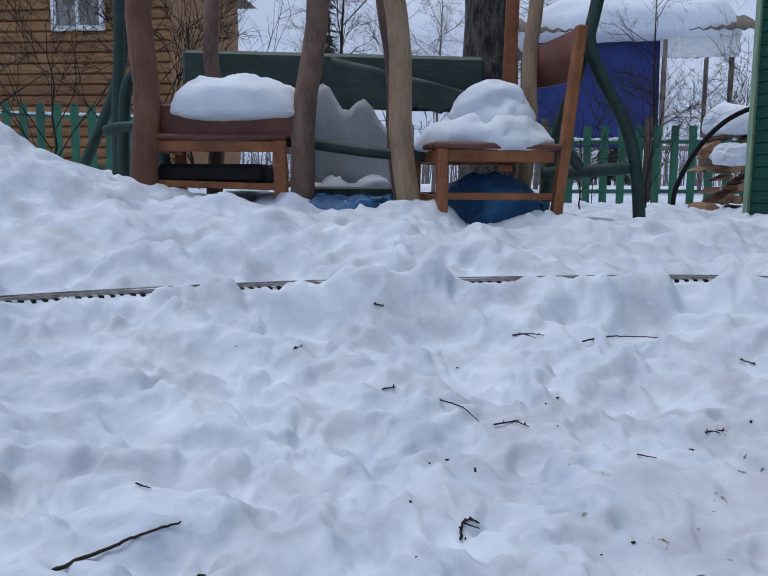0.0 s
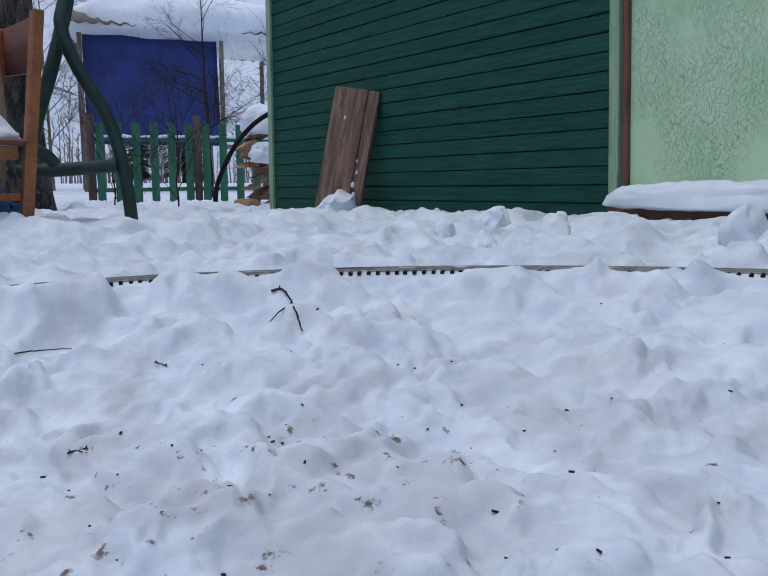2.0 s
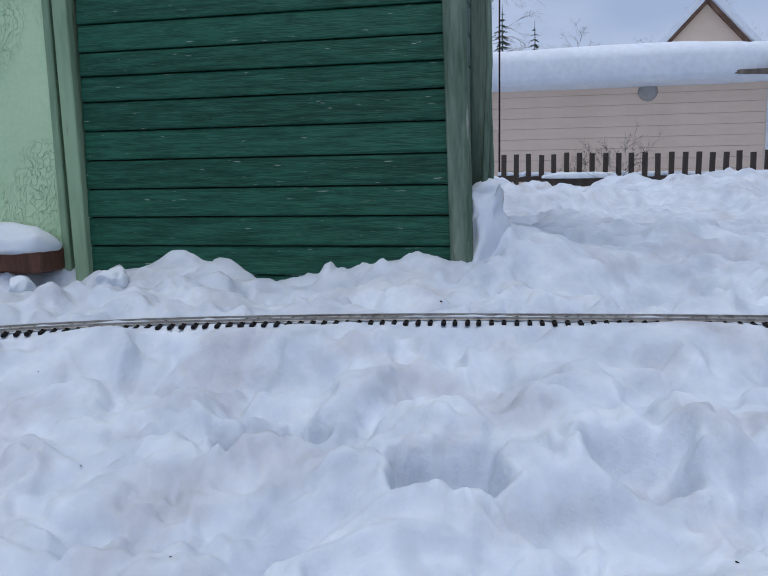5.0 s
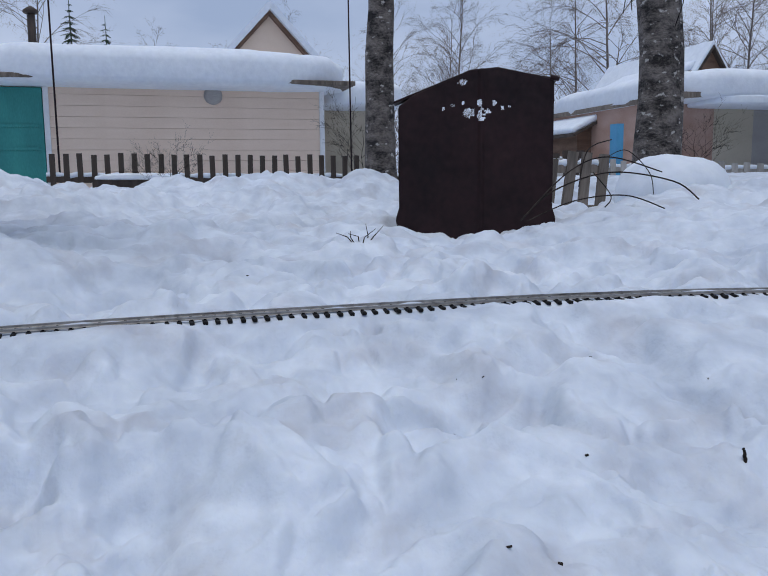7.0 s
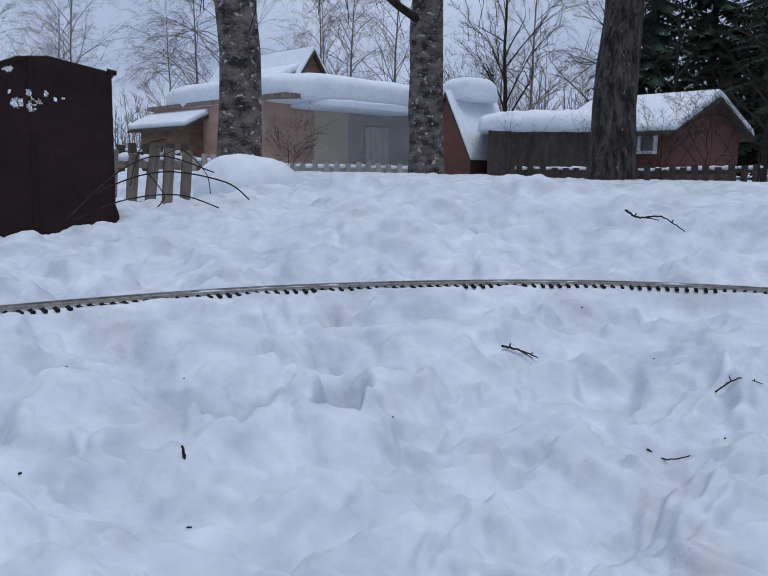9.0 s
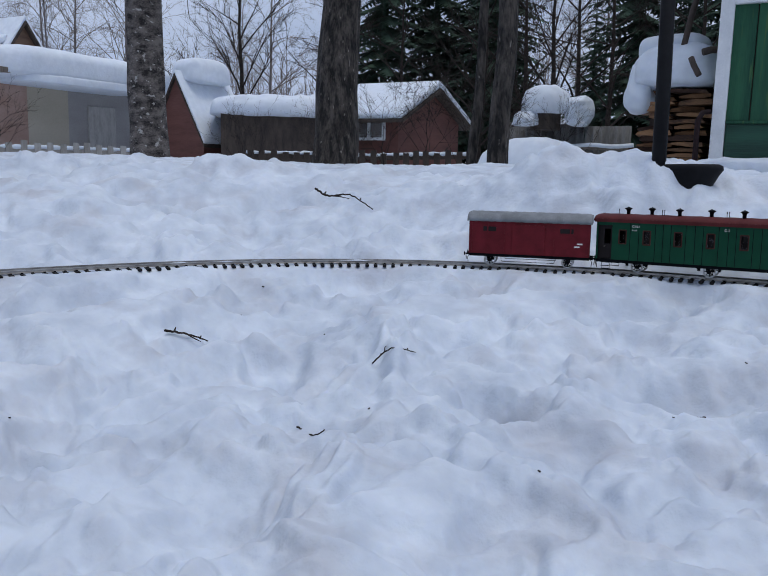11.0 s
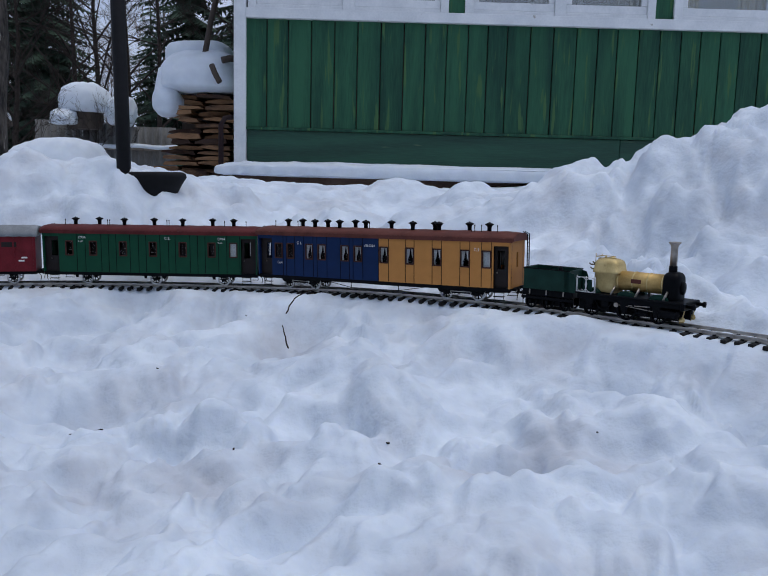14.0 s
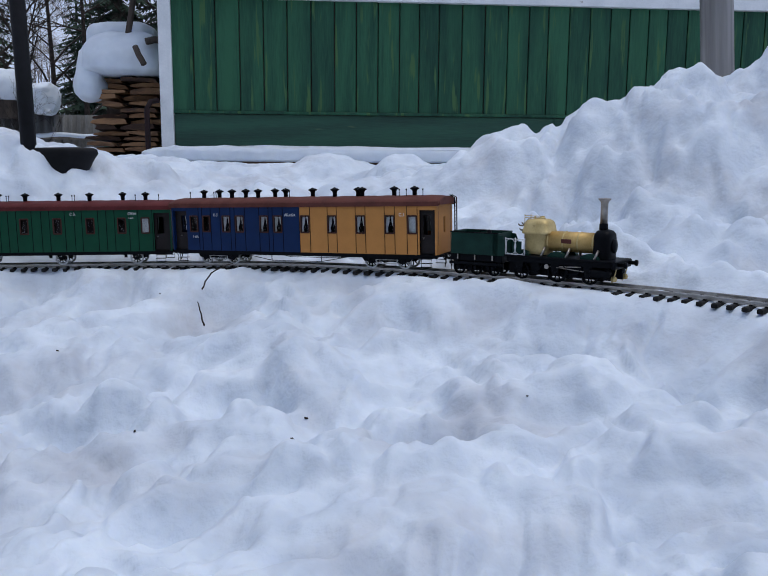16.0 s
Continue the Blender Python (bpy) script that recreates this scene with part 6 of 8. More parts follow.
for n, (a, b, r, mat_, label) in enumerate((
        ((-0.83, 4.05, 0.0), (-0.72, 4.15, 1.5), 0.052, BROWNPOLE, "brown bark pole leaning over the seats"),
        ((-0.29, 3.95, 0.0), (-0.42, 4.05, 1.5), 0.05, TANWOOD, "peeled tan pole standing before the seats"),
        ((-0.36, 4.2, 0.1), (-0.5, 4.3, 1.5), 0.025, BROWNPOLE, "thin weathered pole behind the tan one"),
        ((-1.52, 4.0, 0.1), (-1.57, 4.1, 1.5), 0.06, RUSTY, "stout brown post beside the buried chair"),
        ((-1.36, 4.5, 0.1), (-1.4, 4.6, 1.6), 0.04, BROWNPOLE, "dark post behind the buried chair"),
        ((0.22, 4.4, 0.2), (0.26, 4.45, 1.5), 0.036, TANWOOD, "peeled tan pole rising behind the chair"))):
    bm = bmesh.new()
    pts = [Vector(a).lerp(Vector(b), k / 9) + Vector((0.012 * math.sin(k * 1.3 + n), 0.01 * math.cos(k * 1.1 + n), 0)) for k in range(10)]
    tube(bm, pts, [r * (1.08 - 0.016 * k) for k in range(10)], 12)
    tagged(part("wooden_pole", bm, mat_), label, "pole", "poles among the seats")
bm = bmesh.new()
box(bm, -0.035, 0.035, -0.012, 0.012, 0.0, 1.2, 0.004)
tagged(part("upright_board", bm, CHAIRWOOD), "orange brown narrow board standing on end", "board").matrix_basis = pose(0.14, 4.75, 0.35, 0, 1, 0)

# green garden swing: bent tubes, a long back board, hanging sheets
swing = thing("garden_swing", pose(-0.7, 4.6, 0.0), "dark green tubular garden swing sagging under snow", "swing")
for pts in (((-1.1, -0.42, 0.52), (-0.9, -0.46, 0.535), (-0.2, -0.46, 0.47), (0.3, -0.46, 0.41), (0.7, -0.45, 0.405), (1.06, -0.42, 0.42), (1.16, -0.36, 0.36)),
            ((-1.32, 0.3, 1.7), (-1.3, 0.25, 1.1), (-1.36, 0.2, 0.75), (-1.52, 0.1, 0.3), (-1.6, 0.05, 0.0)),
            ((-1.24, 0.1, 1.7), (-1.24, 0.05, 1.0), (-1.24, 0.0, 0.6), (-1.2, -0.1, 0.1)),
            ((1.34, 0.0, 1.75), (1.25, -0.05, 1.15), (1.22, -0.08, 0.98), (1.28, -0.1, 0.8), (1.4, -0.12, 0.57), (1.455, -0.15, 0.35), (1.48, -0.16, 0.1), (1.48, -0.16, -0.1)),
            ((1.36, 0.05, 1.75), (1.26, 0.02, 1.15), (1.17, -0.02, 0.8), (1.08, -0.04, 0.5), (1.02, -0.05, 0.1)),
            ((1.0, -0.2, 0.33), (1.2, -0.18, 0.34), (1.42, -0.15, 0.36)),
            ((-1.12, -0.2, 0.3), (-1.1, -0.2, 0.7), (-1.04, -0.2, 0.82), (-0.97, -0.2, 0.8), (-0.93, -0.2, 0.6), (-0.88, -0.2, 0.25))):
    bm = bmesh.new()
    line = [Vector(p) for p in spline(pts, 40)]
    tube(bm, line, 0.031 if len(pts) != 7 or pts[0][0] > 0 else 0.026, 10)
    part("tube_frame", bm, GREENTUBE, swing)
bm = bmesh.new()
box(bm, -0.95, 0.72, 0.2, 0.24, 0.77, 1.01, 0.02)
for v in bm.verts:
    v.co.z -= 0.06 * (v.co.x + 0.95) / 1.67
part("back_board", bm, DARKGREENBOARD, swing, "blackish green back board")
bm = bmesh.new()
box(bm, -0.1, 0.42, -0.35, -0.3, 0.2, 0.26, 0.01)
part("seat_bar", bm, GREENTUBE, swing)
bm = bmesh.new()
vs = [[bm.verts.new((-0.12 + 0.5 * i / 14, -0.2 + 0.03 * math.sin(i * 0.9) + 0.02 * k / 8, 0.28 + (0.46 + 0.05 * math.sin(i * 1.1) - 0.014 * i) * k / 8)) for k in range(9)] for i in range(15)]
for p, q in zip(vs, vs[1:]):
    for k in range(8):
        bm.faces.new((p[k], q[k], q[k + 1], p[k + 1])).smooth = True
ob = part("hanging_sheet", bm, WHITESHEET, swing, "grey white sheeting hanging down")
ob.modifiers.new("thick", "SOLIDIFY").thickness = 0.004
bm = bmesh.new()
vs = [[bm.verts.new((-0.06 + 0.75 * i / 16, -0.05 + 0.02 * math.sin(i), 0.62 + (0.3 - 0.012 * i) * k / 8 + (0.05 * abs(math.sin(i * 0.8)) if k == 0 else 0))) for k in range(9)] for i in range(17)]
for p, q in zip(vs, vs[1:]):
    for k in range(8):
        bm.faces.new((p[k], q[k], q[k + 1], p[k + 1])).smooth = True
ob = part("torn_cover", bm, DARKGREENBOARD, swing, "torn dark green cover")
ob.modifiers.new("thick", "SOLIDIFY").thickness = 0.005
bm = bmesh.new()
box(bm, -1.5, -0.98, 4.05, 4.4, 0.27, 0.36, 0.02)
tagged(part("black_crate", bm, BLACKPLASTIC), "black plastic crate under the buried chair", "crate")
for n, (c, s) in enumerate((((-0.62, 4.1, 0.1), (0.34, 0.3, 0.13)), ((0.02, 4.25, 0.02), (0.62, 0.5, 0.26)), ((-0.5, 4.35, 0.14), (0.3, 0.3, 0.1)))):
    ob = snow_cap("blue_sheet", c, s, "crumpled blue plastic sheet under the seats", 30 + n, 0.35, 2.6)
    ob.data.materials[0] = BLUESHEET
    ob["category"] = "plastic sheet"


# ---- fences ----
def picket_fence(name, label, pts, spacing, width, height, material, rails, thick=0.02, post_every=0, snow=True, tilt=0.0, jitter=0.0, seed=0, point=False):
    """Pickets along a line of (x, y, ground z); rails: heights."""
    f = thing(name, pose(*pts[0]), label, "fence")
    rng = random.Random(seed)
    p0 = Vector(pts[0])
    bm = bmesh.new()
    outline = [(-width / 2, -0.2), (width / 2, -0.2), (width / 2, height - (width / 2 if point else 0)), (0, height), (-width / 2, height - (width / 2 if point else 0))] if point else [(-width / 2, -0.2), (width / 2, -0.2), (width / 2, height), (-width / 2, height)]
    prism(bm, outline, -thick / 2, thick / 2)
    bmesh.ops.recalc_face_normals(bm, faces=bm.faces)
    me = bpy.data.meshes.new("picket")
    bm.to_mesh(me)
    bm.free()
    me.materials.append(material)
    for a, b in zip(pts, pts[1:]):
        a, b = Vector(a), Vector(b)
        d = b - a
        h = math.degrees(math.atan2(d.y, d.x))
        n = max(1, int(d.length / spacing))
        for i in range(n):
            q = a.lerp(b, (i + 0.5) / n) - p0
            piece("picket", me, f, pose(q.x, q.y, q.z + rng.uniform(-1, 1) * jitter, 0, tilt + rng.uniform(-1, 1) * jitter * 90, h))
        off = Vector((-d.y, d.x, 0)).normalized() * 0.03
        for z in rails:
            bm = bmesh.new()
            mm = pose(0, 0, 0, 0, 0, h)
            mm.translation = a - p0 + off + Vector((0, 0, z))
            slope = math.atan2(d.z, math.hypot(d.x, d.y))
            box(bm, 0, math.hypot(d.x, d.y), -0.02, 0.02, -0.03, 0.03, 0.004, mm @ Matrix.Rotation(-slope, 4, "Y"))
            part("rail", bm, material, f)
            if snow and z == max(rails):
                bm = bmesh.new()
                tube(bm, [mm @ Matrix.Rotation(-slope, 4, "Y") @ Vector((math.hypot(d.x, d.y) * k / 30, 0, 0.04 + 0.012 * lumps((k, z, seed), 0.7))) for k in range(31)], [0.026 + 0.012 * lumps((k * 1.7, seed, 2), 0.9) for k in range(31)], 8)
                part("snow_on_rail", bm, SNOW, f)
        if post_every:
            k = 0
            while k * post_every < d.length:
                q = a.lerp(b, k * post_every / d.length) - p0
                bm = bmesh.new()
                tube(bm, [q + Vector((0, 0, -0.2)), q + Vector((0, 0, height + 0.12))], 0.06, 10)
                part("post", bm, DARKWOOD, f)
                k += 1
    return f


picket_fence("picket_fence", "green picket fence with snow on its rail", [(1.0, 13.0, -0.02), (2.55, 13.0, 0.0), (4.4, 13.1, 0.0)], 0.235, 0.115, 1.24, FENCEGREEN, (1.0, 0.25), post_every=5.0, seed=1)
picket_fence("picket_fence", "green picket fence before the log house", [(-8.6, 13.0, 0.35), (-5.0, 13.0, 0.25)], 0.3, 0.14, 1.3, FENCEGREEN, (1.1, 0.3), seed=2)


# ---- the log house and the open gazebo ----
LOGS = paint("orange_brown_logs", (0.17, 0.078, 0.028), (0.31, 0.16, 0.06), (1.5, 12, 12), 0.6, bump=0.3, random=0.3)
TARP = paint("blue_tarpaulin", (0.006, 0.018, 0.12), (0.015, 0.045, 0.24), (1.2, 1.2, 1.2), 0.45, bump=0.5, bump_dist=0.2)


def build_log_house():
    h = thing("log_house", pose(-7.85, 20, 0), "orange brown log house with a white window", "house")
    bm = bmesh.new()
    box(bm, -6.4, 0, 0.08, 6, -0.5, 6.2)
    part("core_wall", bm, LOGS, h)
    bm = bmesh.new()
    prism(bm, [(0.13 * math.cos(a), 0.14 * math.sin(a)) for a in np.linspace(0, 2 * math.pi, 9)[:-1]], -6.4, 0.1, Matrix.Rotation(radians(-90), 4, "Z") @ Matrix.Scale(-1, 4, (0, 0, 1)))
    me = bpy.data.meshes.new("log")
    bm.to_mesh(me)
    bm.free()
    me.materials.append(LOGS)
    for k in range(24):
        ob = piece("log", me, h, pose(0, 0.05, -0.2 + 0.265 * k))
    win = part("window", bmesh.new(), WHITE, h)
    for a in ((-2.95, -1.55, 4.15, 4.27), (-2.95, -2.83, 4.27, 5.6), (-1.67, -1.55, 4.27, 5.6), (-2.29, -2.21, 4.27, 5.6)):
        bm = bmesh.new()
        box(bm, a[0], a[1], -0.2, -0.08, a[2], a[3], 0.01)
        part("window_frame", bm, WHITE, win)
    bm = bmesh.new()
    box(bm, -2.83, -1.67, -0.12, -0.1, 4.27, 5.6)
    part("pane", bm, GLASS, win)
    bm = bmesh.new()
    prism(bm, ((-6.9, 6.1), (0.5, 6.1), (-3.2, 8.6)), -0.5, 6.5)
    part("roof", bm, GREYWOOD, h)


build_log_house()


def build_gazebo():
    g = thing("gazebo", pose(3.6, 28, 0), "open garden gazebo with blue tarpaulin and snowy roof", "gazebo")
    bm = bmesh.new()
    vs = [[bm.verts.new((-2.0 + 4.3 * i / 16, 0.06 * math.sin(i * 1.1) + 0.03 * k, 1.7 + (3.5 + 0.01 * i) * k / 12)) for k in range(13)] for i in range(17)]
    for p, q in zip(vs, vs[1:]):
        for k in range(12):
            bm.faces.new((p[k], q[k], q[k + 1], p[k + 1])).smooth = True
    ob = part("tarpaulin", bm, TARP, g, "blue tarpaulin hung as a wall")
    ob.modifiers.new("thick", "SOLIDIFY").thickness = 0.02
    for x, y in ((2.4, 0), (4.62, 0.3), (-2.1, 0.1), (-2.0, 4), (4.8, 4)):
        bm = bmesh.new()
        box(bm, x - 0.07, x + 0.07, y - 0.07, y + 0.07, 0.0, 5.2, 0.01)
        part("post", bm, GREYWOOD, g)
    bm = bmesh.new()
    box(bm, 2.3, 4.75, -0.05, 0.05, 4.62, 5.35, 0.02)
    part("gable_panel", bm, WHITE, g, "white boarded panel")
    bm = bmesh.new()
    box(bm, 2.4, 4.62, -0.02, 0.02, 1.6, 1.75, 0.01)
    part("railing", bm, GREYWOOD, g)
    bm = bmesh.new()
    vs = [[bm.verts.new((-2.4 + 7.6 * i / 60, -0.6 + 5.5 * k / 6, 5.45 + 0.9 * math.sin(math.pi * k / 6) + 0.05 * math.sin(i * 2.0) - 0.1 * abs(i / 60 - 0.5))) for k in range(7)] for i in range(61)]
    for p, q in zip(vs, vs[1:]):
        for k in range(6):
            bm.faces.new((p[k], q[k], q[k + 1], p[k + 1])).smooth = True
    roof = part("corrugated_roof", bm, GREYWOOD, g, "wavy grey roofing sheet")
    roof.modifiers.new("thick", "SOLIDIFY").thickness = 0.03
    snow_cap("snow_on_gazebo", (5.0, 30.0, 5.5), (7.5, 5.4, 1.3), "deep snow on the gazebo roof", 41, 0.12, 3.0)


build_gazebo()
bm = bmesh.new()
tube(bm, [Vector(p) for p in spline(((2.15, 9.6, 0.1), (2.2, 9.6, 0.35), (2.4, 9.55, 0.75), (2.7, 9.5, 1.05), (3.1, 9.4, 1.2), (3.5, 9.4, 1.22)), 40)], 0.028, 10)
tagged(part("black_hose", bm, BLACKPLASTIC), "black plastic hose arching out of the snow", "hose")


def log_pile(name, origin, cols, rows, length, r, label, seed, turn=0.0, split=True, dx=2.1, snow=None):
    pile = thing(name, pose(*origin, 0, 0, turn), label, "woodpile")
    rng = random.Random(seed)
    meshes = []
    for k in range(6):
        bm = bmesh.new()
        n = rng.choice((4, 5, 6, 7))
        ang = sorted(rng.uniform(0, 2 * math.pi) for _ in range(n)) if split else [2 * math.pi * j / 9 for j in range(9)]
        pts = [(r * rng.uniform(0.75, 1.1) * math.cos(a) * 1.35, r * rng.uniform(0.7, 1.0) * math.sin(a) * 0.75) for a in ang]
        if len(pts) < 3:
            continue
        prism(bm, pts, 0, length)
        bmesh.ops.recalc_face_normals(bm, faces=bm.faces)
        me = bpy.data.meshes.new("split_log")
        bm.to_mesh(me)
        bm.free()
        me.materials.append(FIREWOOD)
        meshes.append(me)
    for j in range(rows):
        for i in range(cols):
            piece("split_log", rng.choice(meshes), pile, pose((i + rng.uniform(-0.25, 0.25) + 0.5 * (j % 2)) * dx * r, rng.uniform(-0.06, 0.04), r + j * 1.25 * r, 0, rng.uniform(-8, 8), rng.uniform(-6, 6)))
    return pile


FIREWOOD = paint("split_firewood", (0.1, 0.05, 0.03), (0.36, 0.2, 0.11), (12, 3, 12), 0.8, bump=0.5, random=0.6)
log_pile("woodpile", (2.75, 10.3, -0.05), 3, 8, 0.6, 0.1, "stack of split firewood beside the barn end", 5)
snow_cap("snow_on_woodpile", (3.05, 10.5, 0.98), (0.7, 0.6, 0.3), "snow heap on the firewood stack", 44, 0.2)
snow_cap("snow_on_woodpile", (2.95, 10.2, 0.6), (0.5, 0.3, 0.2), "snow caught halfway up the firewood", 45, 0.25)

# ---- houses and fences beyond the iron shed ----
PINK = paint("faded_pink_orange_wall", (0.34, 0.2, 0.15), (0.48, 0.33, 0.27), (1.5, 1.5, 3), 0.7, bump=0.1)
PALEYELLOW = paint("pale_yellow_wall", (0.42, 0.37, 0.28), (0.54, 0.48, 0.38), (1, 1, 2), 0.7, bump=0.1)
GREYWALL = paint("grey_render_wall", (0.3, 0.28, 0.27), (0.42, 0.4, 0.38), (1, 1, 2), 0.8, bump=0.1)
BRICKRED = paint("brick_red_boards", (0.1, 0.038, 0.03), (0.17, 0.068, 0.054), (1, 1, 6), 0.75, bump=0.2, random=0.2)
CABINBROWN = paint("dull_brown_boards", (0.1, 0.055, 0.035), (0.2, 0.12, 0.08), (2, 2, 9), 0.75, bump=0.2)
BLUEPAINT = paint("light_blue_paint", (0.05, 0.24, 0.42), (0.09, 0.34, 0.55), (2, 2, 2), 0.6, bump=0.1)
PALEWOOD = paint("pale_grey_pickets", (0.3, 0.28, 0.25), (0.48, 0.46, 0.43), (10, 10, 3), 0.8, bump=0.3, random=0.4)


def slab_snow(name, m, lx, ly, h, label, seed, power=5.5, rough=0.055):
    ob = snow_cap(name, (0, 0, 0), (lx, ly, h), label, seed, rough, power, segs=90)
    ob.matrix_basis = m
    return ob


def build_cream_house():
    h = thing("cream_house", pose(14, 0, 0), "low cream sided house under deep roof snow", "house")
    bm = bmesh.new()
    box(bm, 0.04, 6, -2.63, 2.6, 0.0, 1.95)
    part("core_wall", bm, CREAM, h)
    bm = bmesh.new()
    prism(bm, ((0.04, 0.0), (-0.01, 0.003), (-0.006, 0.169), (0.04, 0.169)), -2.6, 1.64)
    me = bpy.data.meshes.new("siding_board")
    bm.to_mesh(me)
    bm.free()
    me.materials.append(CREAM)
    for k in range(11):
        piece("siding_board", me, h, pose(0, 0, 0.06 + 0.17 * k))
    for y in (1.67, -2.64):
        bm = bmesh.new()
        box(bm, -0.04, 0.04, y - 0.04, y + 0.04, 0, 1.93, 0.005)
        part("corner_trim", bm, WHITE, h)
    bm = bmesh.new()
    box(bm, -0.03, 0.05, 1.72, 2.5, 0.1, 1.85, 0.01)
    part("door", bm, TEAL, h, "teal painted door")
    bm = bmesh.new()
    box(bm, -0.045, -0.02, 1.8, 2.4, 0.9, 0.95)
    box(bm, -0.045, -0.02, 1.8, 2.4, 1.25, 1.3)
    part("door_batten", bm, TEAL, h)
    bm = bmesh.new()
    box(bm, -0.55, 6.3, -3.1, 2.9, 1.93, 2.0, 0.01)
    part("roof_sheet", bm, GREYWOOD, h)
    bm = bmesh.new()
    lathe(bm, ((0.14, -0.01), (0.15, 0.02), (0.1, 0.04)), Matrix.Translation((-0.01, -0.85, 1.78)) @ Matrix.Rotation(radians(-90), 4, "Y"), 16)
    part("wall_vent", bm, GREYWALL, h)
    slab_snow("snow_on_roof", pose(16.7, -0.1, 1.99, 0, 0, 0), 6.6, 6.2, 0.56, "deep rounded snow slab on the cream house", 51)
    pipe = thing("stove_pipe", pose(14.4, 1.85, 2.3), "rusty stove pipe with a rain cap", "stove pipe")
    bm = bmesh.new()
    lathe(bm, ((0.065, 0.0), (0.06, 0.72)), n=14)
    part("flue", bm, DARKWOOD, pipe)
    bm = bmesh.new()
    lathe(bm, ((0.11, 0.72), (0.12, 0.76), (0.02, 0.83)), n=14)
    part("rain_cap", bm, DARKWOOD, pipe)
    # lower annexe to the south
    bm = bmesh.new()
    box(bm, 1.2, 5, -3.9, -2.7, 0, 1.75)
    part("annexe_wall", bm, PALEYELLOW, h)
    slab_snow("snow_on_roof", pose(16.6, -3.5, 1.78), 4.6, 1.7, 0.4, "snow slab on the cream house annexe", 52)
    # the gabled house behind it
    g = thing("gabled_house", pose(19.3, -2.58, 0), "cream gabled house with snow on its steep roof", "house")
    bm = bmesh.new()
    prism(bm, ((-1.9, 0), (1.9, 0), (1.9, 2.1), (0, 4.15), (-1.9, 2.1)), 0, 5, Matrix(((0, 1, 0, 0), (-1, 0, 0, 0), (0, 0, 1, 0), (0, 0, 0, 1))))
    part("gable_wall", bm, CREAM, g)
    for s in (-1, 1):
        bm = bmesh.new()
        prism(bm, ((0, 4.16), (s * 2.1, 1.9), (s * 2.1, 2.0), (0, 4.26)), -0.15, 5.2, Matrix(((0, 1, 0, 0), (-1, 0, 0, 0), (0, 0, 1, 0), (0, 0, 0, 1))))
        bmesh.ops.recalc_face_normals(bm, faces=bm.faces)
        part("roof_slope", bm, CABINBROWN, g)
        bm = bmesh.new()
        prism(bm, ((0, 4.262), (s * 2.1, 2.002), (s * 2.1, 2.16), (s * 0.06, 4.4), (0, 4.42)), -0.3 if s > 0 else -0.27, 5.2, Matrix(((0, 1, 0, 0), (-1, 0, 0, 0), (0, 0, 1, 0), (0, 0, 0, 1))))
        bmesh.ops.recalc_face_normals(bm, faces=bm.faces)
        part("roof_snow", bm, SNOW, g)


build_cream_house()
picket_fence("picket_fence", "low dark picket fence deep in snow", [(9.0, 1.15, 0.36), (9.0, -0.5, 0.34), (9.0, -3.4, 0.33)], 0.125, 0.052, 0.31, DARKWOOD, (0.06,), 0.02, snow=True, jitter=0.012, seed=3)
picket_fence("picket_fence", "weathered picket fence leaning beyond the shed", [(5.75, -2.15, 0.0), (5.75, -2.98, 0.0)], 0.12, 0.075, 0.54, GREYWOOD, (0.15, 0.44), 0.02, tilt=6, jitter=0.03, seed=4)
picket_fence("picket_fence", "grey picket fence before the patched house", [(8.6, -4.1, 0.1), (8.8, -6.0, 0.05), (8.2, -7.7, 0.05)], 0.14, 0.07, 0.5, PALEWOOD, (0.4,), 0.02, jitter=0.02, seed=5)
picket_fence("picket_fence", "row of dark fence tops under snow", [(10.0, -3.4, 0.1), (9.8, -5.2, 0.1)], 0.16, 0.1, 0.62, DARKWOOD, (0.5,), 0.03, jitter=0.03, seed=6)
picket_fence("picket_fence", "dark low fence beside the sloping roof", [(7.2, -8.6, 0.05), (5.9, -9.6, 0.05), (4.6, -10.2, 0.1)], 0.14, 0.08, 0.5, DARKWOOD, (0.42,), 0.03, jitter=0.03, seed=7)


bm = bmesh.new()
box(bm, -0.05, 0.05, -0.02, 0.68, -0.04, 0.05, 0.01)
tagged(part("fence_beam", bm, DARKWOOD), "dark beam lying along the low fence", "beam").matrix_basis = pose(8.88, 0.0, 0.37)
snow_cap("snow_on_beam", (8.88, 0.33, 0.42), (0.16, 0.74, 0.05), "strip of snow on the dark beam", 59, 0.2, 3.2)
for x, y, top in ((12.2, 1.35, 5.0), (13.2, -2.95, 5.4)):
    bm = bmesh.new()
    tube(bm, [(0, 0, 0), (0.01, 0.01, top * 0.5), (0, 0.02, top)], [0.014, 0.012, 0.009], 8)
    tagged(part("mast", bm, IRON), "slim dark mast beside the cream house", "mast", "slim masts").matrix_basis = pose(x, y, 0.2)


